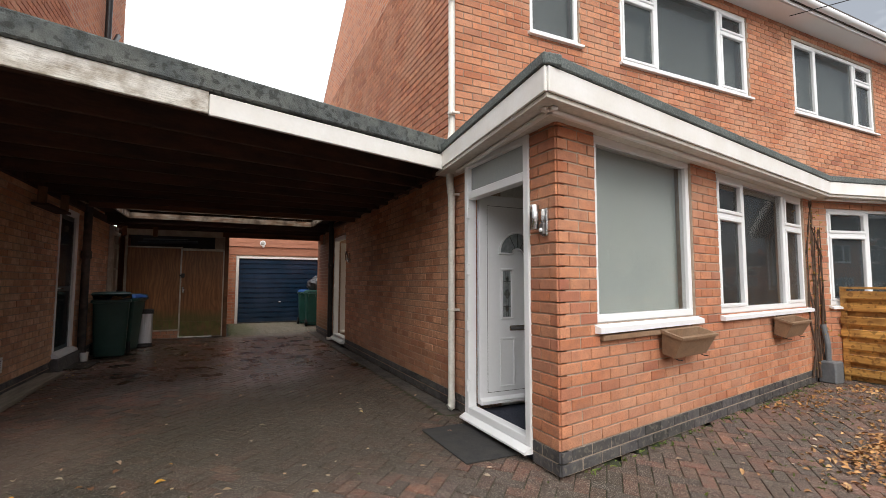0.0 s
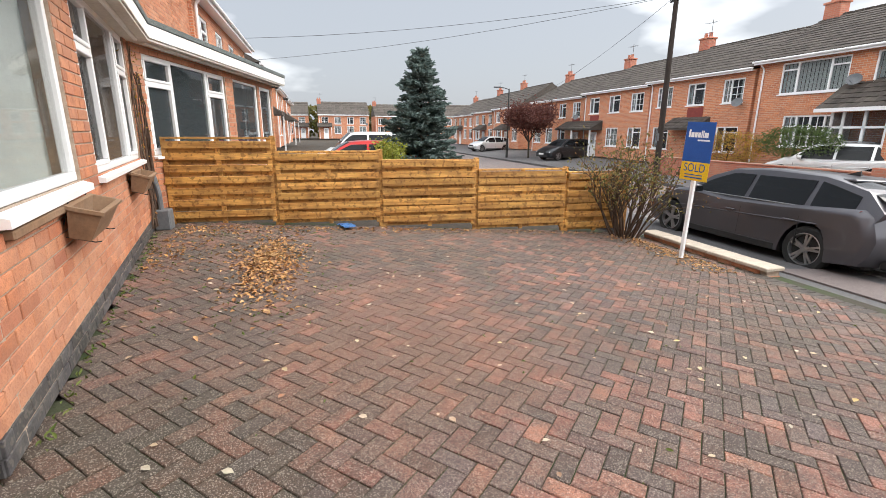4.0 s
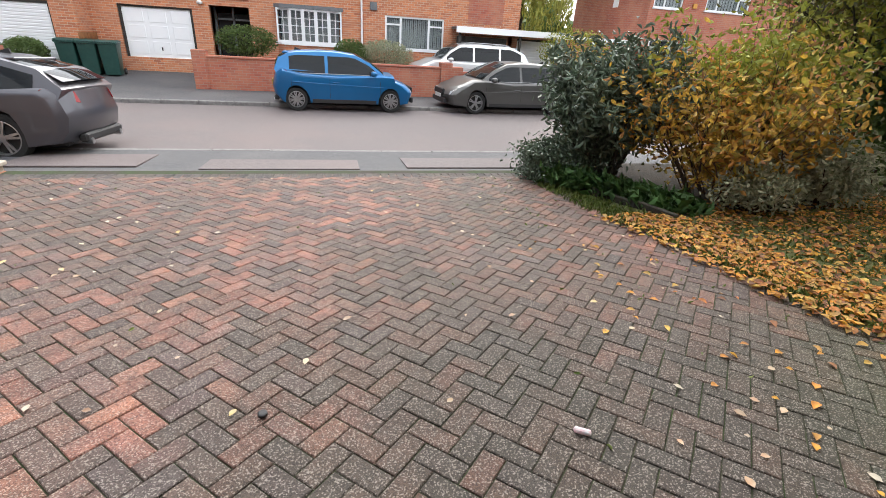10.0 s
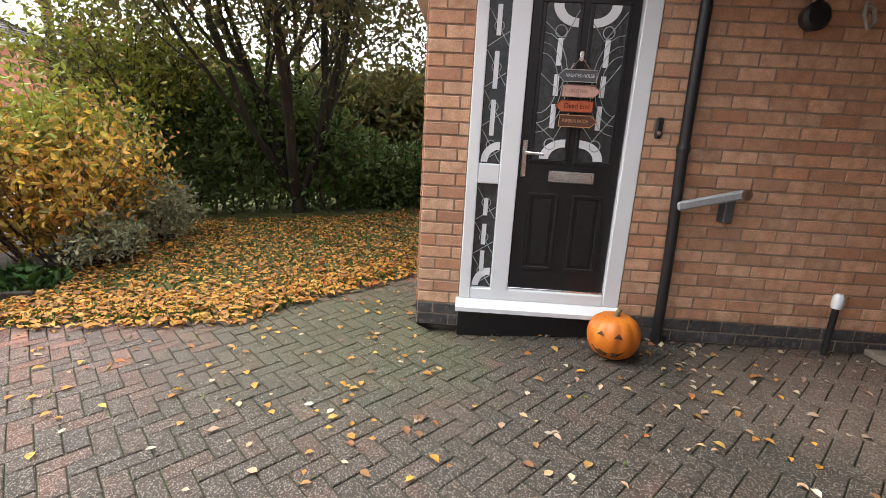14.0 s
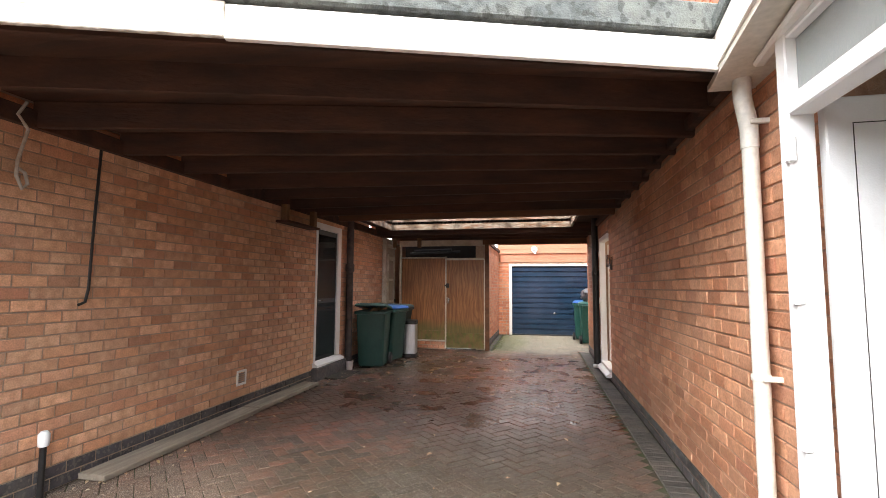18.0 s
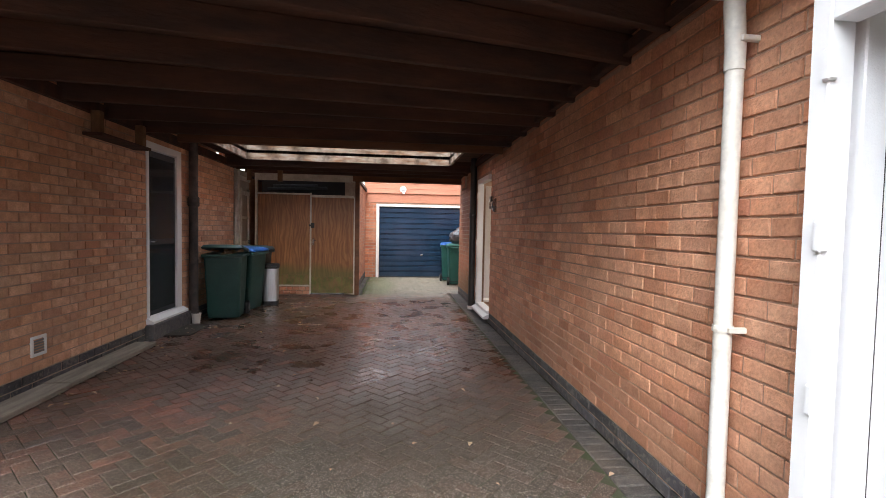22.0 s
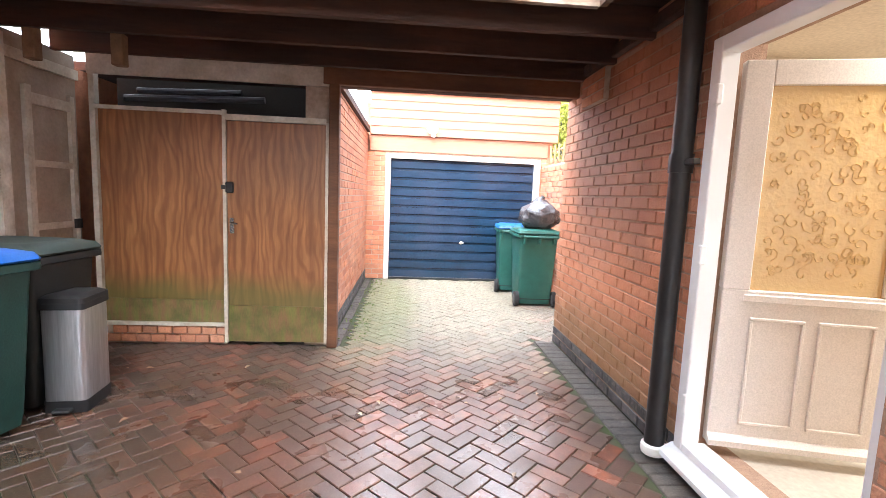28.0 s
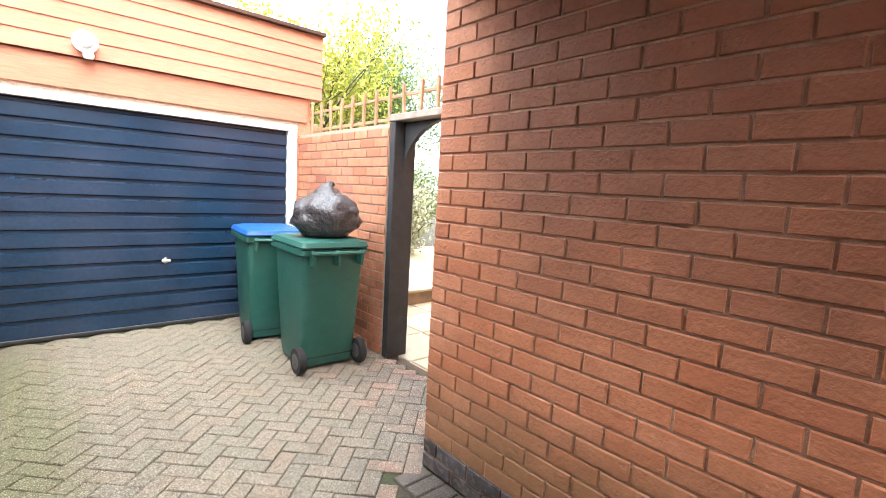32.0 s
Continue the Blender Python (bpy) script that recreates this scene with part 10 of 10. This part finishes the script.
# ---- the bed and its shrubs ----
bed = thing("bed_edging", "low dark timber edging of the planting bed", "edging", pose(-4.35, -6.6, gz(-4.1, -6.6)))
ex, ey = -5.0 + 4.35, -4.7 + 6.6
for k in range(4):
    a, b = Vector((ex * k / 4, ey * k / 4, 0)), Vector((ex * (k + 1) / 4, ey * (k + 1) / 4, 0))
    part("edging_board", bx(0.005, (b - a).length - 0.005, -0.03, 0.03, -0.05, 0.13 + 0.01 * (k % 2), 0.008), BARK, bed, at=Matrix.Translation(a + Vector((0, 0, 0.05 * k * 0.3))) @ pose(0, 0, 0, 0, 0, math.degrees(math.atan2(ey, ex))))
m = Mesh()
structure("bed_soil", Mesh().prism([(-4.37, -6.62), (-5.02, -4.72), (-7.6, -5.0), (-7.4, -7.0), (-4.4, -7.0)], -0.5, -0.26, "z"), SOIL, "dark soil of the planting bed", "soil")
st = thing("strappy_grass", "clump of strappy dark green leaves spilling over the edging", "plant", pose(-4.8, -5.65, -0.32))
p_, al = [], []
for k in range(2200):
    t_ = rng.random()
    p_.append((0.55 - t_ * 0.95 + rng.gauss(0, 0.1) - 0.12, -0.75 + t_ * 1.5 + rng.gauss(0, 0.1), 0.03 + abs(rng.gauss(0.07, 0.05))))
    al.append((rng.gauss(0.3, 0.6), rng.gauss(0, 0.6), 0.5))
part("leaves", leaf_mesh("leaves", p_, 0.17, LF_STRAP, 0.06, 0, 0.35, along=al), None, st)
shrub("blue_shrub", "low rounded blue-green shrub at the corner of the drive", "shrub", (-4.55, -6.72, -0.42), 16, 0.5, 0.7, LF_RHODO, 0.05, 11000, seed=3, centre=(0, 0, 0.30), radii=(0.52, 0.55, 0.36))
shrub("rhododendron", "tall rhododendron with long grey-green leaves", "shrub", (-5.2, -6.5, -0.40), 22, 1.6, 1.15, LF_RHODO, 0.115, 7000, BARK, seed=4, wide=0.28, r=0.02, depth=2, bare=0.25, centre=(0, 0, 0.95), radii=(0.4, 0.48, 0.68))
shrub("autumn_shrub", "loose shrub with yellow and orange autumn leaves", "shrub", (-6.15, -5.5, -0.33), 30, 1.6, 2.0, LF_AUTUMN, 0.085, 3300, seed=5, lean=0.55, r=0.010, depth=2, bare=0.12, centre=(0, 0, 0.85), radii=(0.92, 0.8, 0.78))
shrub("autumn_shrub", "yellowing upright shrub above the planting bed", "shrub", (-6.8, -6.1, -0.34), 16, 2.0, 1.4, LF_LIME, 0.09, 2600, seed=15, lean=0.4, r=0.010, depth=2, bare=0.3, centre=(0, 0, 1.35), radii=(0.85, 0.8, 0.65))
shrub("variegated_shrub", "low variegated cream and green shrub", "shrub", (-7.4, -5.2, -0.31), 12, 0.7, 1.0, LF_PALE, 0.07, 2600, seed=6, centre=(0, 0, 0.5), radii=(0.62, 0.5, 0.5))
shrub("variegated_shrub", "small pale variegated shrub at the foot of the autumn shrub", "shrub", (-6.1, -4.9, -0.30), 12, 0.5, 0.9, LF_PALE, 0.06, 1500, seed=16, centre=(0, 0, 0.32), radii=(0.5, 0.32, 0.34))


def tree(name, label, at, trunks, leaf, size, per, spread, seed, height, kids=3, depth=3, wide=0.45, r=0.09, rise=0.1, length=None, low=0.0, fork=0.4, cat="tree", extra=None):
    rg_ = random.Random(seed)
    b = thing(name, label, cat, pose(*at))
    m, ends = Mesh(), []
    if fork > 0:
        m.tube([(0, 0, -0.2), (0.01, 0.0, 0.05), (0, 0.02, fork)], [r * 1.9, r * 1.55, r * 1.4], 12)
    for k in range(trunks):
        a = 2 * math.pi * (k + rg_.uniform(-0.25, 0.25)) / trunks
        grow(m, (0.04 * math.cos(a), 0.04 * math.sin(a), fork - 0.05), (math.cos(a) * 0.55, math.sin(a) * 0.55, 1), r * rg_.uniform(0.7, 1.1), length or height * 0.45, depth, ends, rg_, 0.55, rise, kids)
    part("trunk", m, BARK, b, "dark forking trunk and limbs", smooth=50)
    pts = clumps([e for e in ends if e[2] > low], per, spread)
    if extra is not None:
        pts = np.concatenate([pts, extra])
    part("crown", leaf_mesh("crown", pts, size, leaf, wide), None, b, "uneven crown of small leaves")
    return b


tree("tree", "large spreading tree with dark limbs and dense dark leaves", (-9.6, -4.0, -0.25), 11, LF_DARK, 0.105, 16, (0.32, 0.32, 0.22), 8, 6.6, 3, 3, r=0.075, length=3.1, low=1.7, fork=0.35, extra=np.concatenate([blob(5200, (0.3, 0.2, 4.4), (3.7, 4.4, 2.3), 0.55, 90), blob(2600, (0.4, -2.6, 2.9), (1.6, 1.8, 1.1), 0.4, 40), blob(1500, (0.0, 2.6, 2.9), (1.7, 1.9, 1.0), 0.4, 40)]))
# thick hedge behind the lawn
hd = thing("hedge", "tall untrimmed dark green hedge behind the lawn", "hedge", pose(-10.8, -2.8, -0.2))
rg_ = random.Random(31)
m = Mesh()
ends = []
for k in range(46):
    f = k / 45
    grow(m, (1.6 - 2.6 * f + rg_.gauss(0, 0.15), -3.4 + 7.6 * f, -0.05), (rg_.gauss(0, 0.2), rg_.gauss(0, 0.2), 1), 0.02, 1.3, 1, ends, rg_, 0.6, 0.08, 2)
part("stem_frame", m, TWIG, hd)
cc = []
for k in range(440):
    f = rg_.random()
    cc.append((1.5 - 2.6 * f + rg_.gauss(0, 0.28), -3.5 + 7.8 * f, rg_.uniform(0.15, 2.1) * (0.75 + 0.35 * math.sin(9 * f))))
part("leaves", leaf_mesh("leaves", clumps(cc, 75, 0.26), 0.12, LF_HEDGE), None, hd)
hd2 = thing("hedge", "dense dark boundary shrubs further back", "hedge", pose(-14.5, -3.0, -0.3))
cc = [(rg_.gauss(0, 0.5), rg_.uniform(-6.5, 6.5), rg_.uniform(0.1, 2.8)) for k in range(360)]
m = Mesh()
for k in range(20):
    m.tube([(rg_.gauss(0, 0.2), -6 + 12 * k / 19, -0.1), (rg_.gauss(0, 0.3), -6 + 12 * k / 19, 1.6), (rg_.gauss(0, 0.4), -6 + 12 * k / 19, 3.0)], [0.04, 0.03, 0.015], 6)
part("stem_frame", m, BARK, hd2)
part("leaves", leaf_mesh("leaves", clumps(cc, 80, 0.36), 0.24, LF_DARK), None, hd2)
tree("tree", "bright yellow-green young tree behind the bed", (-9.3, -6.6, -0.3), 6, LF_LIME, 0.09, 16, 0.22, 9, 3.2, 3, 2, r=0.035, length=1.5, low=0.9, fork=0.5, extra=blob(1800, (0, 0, 2.2), (0.9, 1.0, 1.0), 0.3, 24))

# bare twiggy bush beside the board
shrub("twiggy_bush", "twiggy bush with small yellow-green and brown leaves", "shrub", (4.62, -6.62, -0.42), 38, 1.5, 1.3, LF_TWIGGY, 0.055, 3000, seed=7, lean=0.42, r=0.014, depth=2, bare=0.42)
# hedges and shrubs across the street
for x_, y_, z_, rx_, ry_, rz_, lf_, lb in ((1.05, -21.3, 1.02, 0.95, 0.45, 0.48, LF_HEDGE, "clipped green box hedge above the garden wall"), (-2.9, -21.4, 0.75, 0.6, 0.5, 0.5, LF_HEDGE, "round dark green shrub behind the garden wall"), (-4.3, -21.4, 0.8, 1.0, 0.5, 0.5, LF_PALE, "pale variegated shrub behind the garden wall"), (8.6, -21.5, 0.35, 0.6, 0.5, 0.4, LF_HEDGE, "small dark shrub on a forecourt"), (13.2, -20.2 - 1.3, 1.2, 1.6, 0.5, 0.6, LF_HEDGE, "overgrown green hedge behind a low wall"), (16.6, -21.5, 0.9, 1.8, 0.5, 0.7, LF_AUTUMN, "yellowing garden hedge behind a low wall"), (-13.0, -21.5, 1.3, 1.5, 0.8, 0.8, LF_LIME, "bright green garden shrub")):
    s_ = thing("garden_shrub", lb, "shrub", over_there(x_, y_))
    part("stem_frame", Mesh().tube([(0, 0, 0), (0.05, 0, z_ * 0.5), (0, 0, z_ + 0.3)], [0.05, 0.04, 0.02], 6), BARK, s_)
    d_ = nrng.normal(size=(4200, 3))
    d_ = d_ / np.linalg.norm(d_, axis=1)[:, None] * nrng.uniform(0.6, 1.05, (4200, 1)) * np.array([rx_, ry_, rz_])
    part("leaves", leaf_mesh("leaves", d_ + np.array([0, 0, z_ + 0.31]), 0.07, lf_), None, s_)


def spruce(label, at, h, rad, seed):
    rg_ = random.Random(seed)
    b = thing("spruce_tree", label, "tree", pose(*at))
    m, pts, al = Mesh().tube([(0, 0, -0.2), (0, 0, h * 0.5), (0, 0, h)], [0.11, 0.07, 0.015], 8), [], []
    z = 0.25
    while z < h - 0.1:
        f = 1 - z / h
        for k in range(10):
            a = rg_.uniform(0, 2 * math.pi)
            ln = rad * (0.08 + 0.92 * f ** 0.85) * rg_.uniform(0.72, 1.12)
            zj = z + rg_.uniform(-0.09, 0.09)
            tip = Vector((math.cos(a) * ln, math.sin(a) * ln, zj + ln * rg_.uniform(-0.02, 0.2)))
            m.tube([(0, 0, z), tuple(tip)], [0.018, 0.005], 4)
            n_ = int(18 + 62 * ln)
            for i in range(n_):
                t_ = rg_.uniform(0.18, 1.0)
                w_ = 0.20 * ln * (1.05 - t_) + 0.05
                q_ = Vector((0, 0, z)).lerp(tip, t_) + Vector((-math.sin(a), math.cos(a), 0)) * rg_.uniform(-w_, w_) + Vector((0, 0, rg_.uniform(-0.06, 0.03)))
                pts.append(tuple(q_))
                al.append((math.cos(a) + rg_.gauss(0, 0.4), math.sin(a) + rg_.gauss(0, 0.4), 0.15))
        z += 0.13 + 0.04 * f
    part("trunk", m, BARK, b)
    part("needles", leaf_mesh("needles", pts, 0.19, LF_BLUE, 0.34, 0, 0.1, along=al), None, b, "blue-grey needles in whorled branches")


spruce("blue spruce with layered grey-green branches", (12.9, -4.85, -0.45), 4.25, 1.75, 3)
tree("tree", "small round tree with dark red leaves", (30.6, -17.0, -0.55), 7, LF_RED, 0.16, 18, 0.26, 12, 3.2, 3, 2, r=0.05, length=1.4, low=1.2, fork=1.2, extra=blob(2400, (0, 0, 2.9), (1.9, 1.9, 1.0), 0.4, 30))
shrub("yellow_shrub", "yellow-green shrub beside the parked van", "shrub", (11.8, -3.6, -0.45), 14, 1.5, 1.1, LF_LIME, 0.08, 2200, seed=22, centre=(0, 0, 0.95), radii=(0.7, 0.7, 0.65))
# willow behind the end house
wl_ = thing("willow_tree", "weeping willow with yellow-green hanging branches", "tree", STREET @ pose(-13.8, -31, -0.3))
part("trunk", Mesh().tube([(0, 0, -0.2), (0.1, 0, 2.5), (0, 0.1, 6.5)], [0.35, 0.3, 0.12], 10), BARK, wl_)
pts, al = [], []
rg_ = random.Random(41)
for k in range(260):
    a, q_ = rg_.uniform(0, 2 * math.pi), rg_.uniform(0.4, 3.0)
    top_, dn = 8.4 - 0.28 * q_ ** 1.7 + rg_.gauss(0, 0.3), rg_.uniform(2.0, 5.2)
    for i in range(34):
        f = rg_.random()
        pts.append((math.cos(a) * (q_ + 0.3 * f) + rg_.gauss(0, 0.07), math.sin(a) * (q_ + 0.3 * f) + rg_.gauss(0, 0.07), top_ - dn * f))
        al.append((0, 0, -1))
part("hanging_leaves", leaf_mesh("hanging_leaves", pts, 0.32, LF_WILLOW, 0.22, 0, 0.05, along=al), None, wl_)
# trees closing the distance and the back garden
tree("tree", "light green garden tree above the garage roof", (3.6, 20.5, -0.2), 7, LF_LIME, 0.12, 14, 0.4, 51, 6.0, 3, 3, r=0.08, length=2.4, low=1.6, fork=1.0)
tree("tree", "garden tree with thin yellowing leaves", (8.5, 24.0, -0.2), 7, LF_HEDGE, 0.13, 12, 0.45, 52, 6.0, 3, 3, r=0.09, length=2.6, low=1.6, fork=1.0)
shrub("garden_bush", "pale variegated bush beside the patio", "shrub", (3.6, 15.4, 0.0), 16, 1.6, 1.6, LF_PALE, 0.08, 3200, seed=53, centre=(0, 0, 1.0), radii=(0.95, 0.8, 0.85))
shrub("garden_bush", "green bush at the end of the patio", "shrub", (5.6, 17.8, 0.0), 14, 2.2, 2.0, LF_HEDGE, 0.09, 3600, seed=54, centre=(0, 0, 1.3), radii=(1.3, 0.9, 1.1))
fr = np.stack([nrng.uniform(-60, 130, 9000), nrng.uniform(-47, -40, 9000), nrng.uniform(0, 1, 9000) ** 0.7 * 6.0], 1)
fr[:, 2] *= 0.55 + 0.3 * np.sin(fr[:, 0] * 0.31) + 0.2 * np.sin(fr[:, 0] * 0.83)
stuff("far_trees", leaf_mesh("far_trees", fr, 1.1, LF_HEDGE, 0.8), "belt of distant garden trees behind the houses", "trees")
fe = np.stack([nrng.uniform(112, 122, 5000), nrng.uniform(-60, 70, 5000), nrng.uniform(0, 1, 5000) ** 0.7 * 7.0], 1)
stuff("far_trees_east", leaf_mesh("far_trees_east", fe, 1.3, LF_DARK, 0.8), "distant trees closing the street", "trees")
fw = np.stack([nrng.uniform(-62, -50, 5000), nrng.uniform(-20, 40, 5000), nrng.uniform(0, 1, 5000) ** 0.7 * 7.0], 1)
stuff("far_trees_west", leaf_mesh("far_trees_west", fw, 1.2, LF_DARK, 0.8), "distant trees behind the hedge", "trees")

# ---- small litter ----
RAGBLUE = material("blue_cloth", (0.05, 0.16, 0.42), (0.08, 0.22, 0.5), 20, 0.85, 0.3, 80)
rag = Mesh()
n_ = 9
rag.add([((i / n_ - 0.5) * 0.34, (j / n_ - 0.5) * 0.2, 0.02 + 0.045 * abs(math.sin(2.3 * i + 1.7 * j)) * (1 - abs(i / n_ - 0.5)) + 0.02 * math.sin(3.1 * j)) for j in range(n_ + 1) for i in range(n_ + 1)], [(j * (n_ + 1) + i, j * (n_ + 1) + i + 1, (j + 1) * (n_ + 1) + i + 1, (j + 1) * (n_ + 1) + i) for j in range(n_) for i in range(n_)])
tagged(part("crumpled_cloth", rag, RAGBLUE, None, smooth=70, at=pose(5.1, -1.98, gz(0, -1.98) + 0.005, 0, 0, 20)), "crumpled blue cloth at the foot of the fence", "cloth")
wrp = Mesh().lathe([(0.006, 0), (0.018, 0.008), (0.018, 0.085), (0.006, 0.095)], 10, pose(0, 0, 0.018, 90, 0, 0))
tagged(part("sweet_wrapper", wrp, material("pink_foil", (0.65, 0.35, 0.38), (0.6, 0.58, 0.58), 60, 0.3, 0.1, 90), None, at=pose(-2.5, -2.09, gz(0, -2.09) + 0.004, 0, 0, 60) @ Matrix.Scale(0.75, 4)), "small pink and white wrapper on the drive", "litter")
tagged(part("bottle_cap", Mesh().lathe([(0.02, 0), (0.026, 0.003), (0.026, 0.02), (0.018, 0.024)], 14), TRIM, None, at=pose(-1.2, -2.44, gz(0, -2.44) + 0.004) @ Matrix.Scale(0.75, 4)), "small dark cap lying on the drive", "litter")
# old climber and gully box at the end of the porch
cl = thing("climber", "old woody climber stems on the wall end", "climber", pose(4.93, 0.56, 0.05))
rg_ = random.Random(61)
m = Mesh()
for k in range(7):
    x = -0.14 + 0.05 * k
    pts_ = [(x + rg_.gauss(0, 0.05), rg_.gauss(0, 0.015), z_) for z_ in (0.02, 0.4, 0.8, 1.2, 1.6, 2.0, 2.3 - 0.1 * k)]
    m.tube(pts_, [0.014, 0.012, 0.012, 0.01, 0.008, 0.007, 0.005], 6)
part("stem_frame", m, TWIG, cl, "bare brown stems")
part("leaves", leaf_mesh("leaves", [(rg_.gauss(0, 0.12), rg_.gauss(0, 0.03), rg_.uniform(0.1, 2.3)) for k in range(120)], 0.04, LF_AUTUMN), None, cl)
gl = thing("gully_box", "grey plastic gully box at the foot of the wall", "drain", pose(5.02, 0.50, 0))
part("box", bx(-0.1, 0.1, -0.1, 0.1, 0, 0.28, 0.015), LEAD, gl)
part("pipe", Mesh().tube([(0, 0.02, 0.26), (0, 0.02, 0.5), (0, 0.06, 0.75)], 0.035, 10), LEAD, gl)

# ---- bricks and blocks that can be told apart ----
SLAB_ME = bpy.data.meshes.new("slab")
_v, _f = paver_shape(0.292, 0.292, 0.008)
SLAB_ME.from_pydata(_v, [], _f)
SLAB_ME.materials.append(PATIO)
for nm, me, m4, owner in PIECES:
    ob = bpy.data.objects.new(nm, me or SLAB_ME)
    scene.collection.objects.link(ob)
    ob.parent = owner
    ob.matrix_basis = m4 if me else pose(*m4)
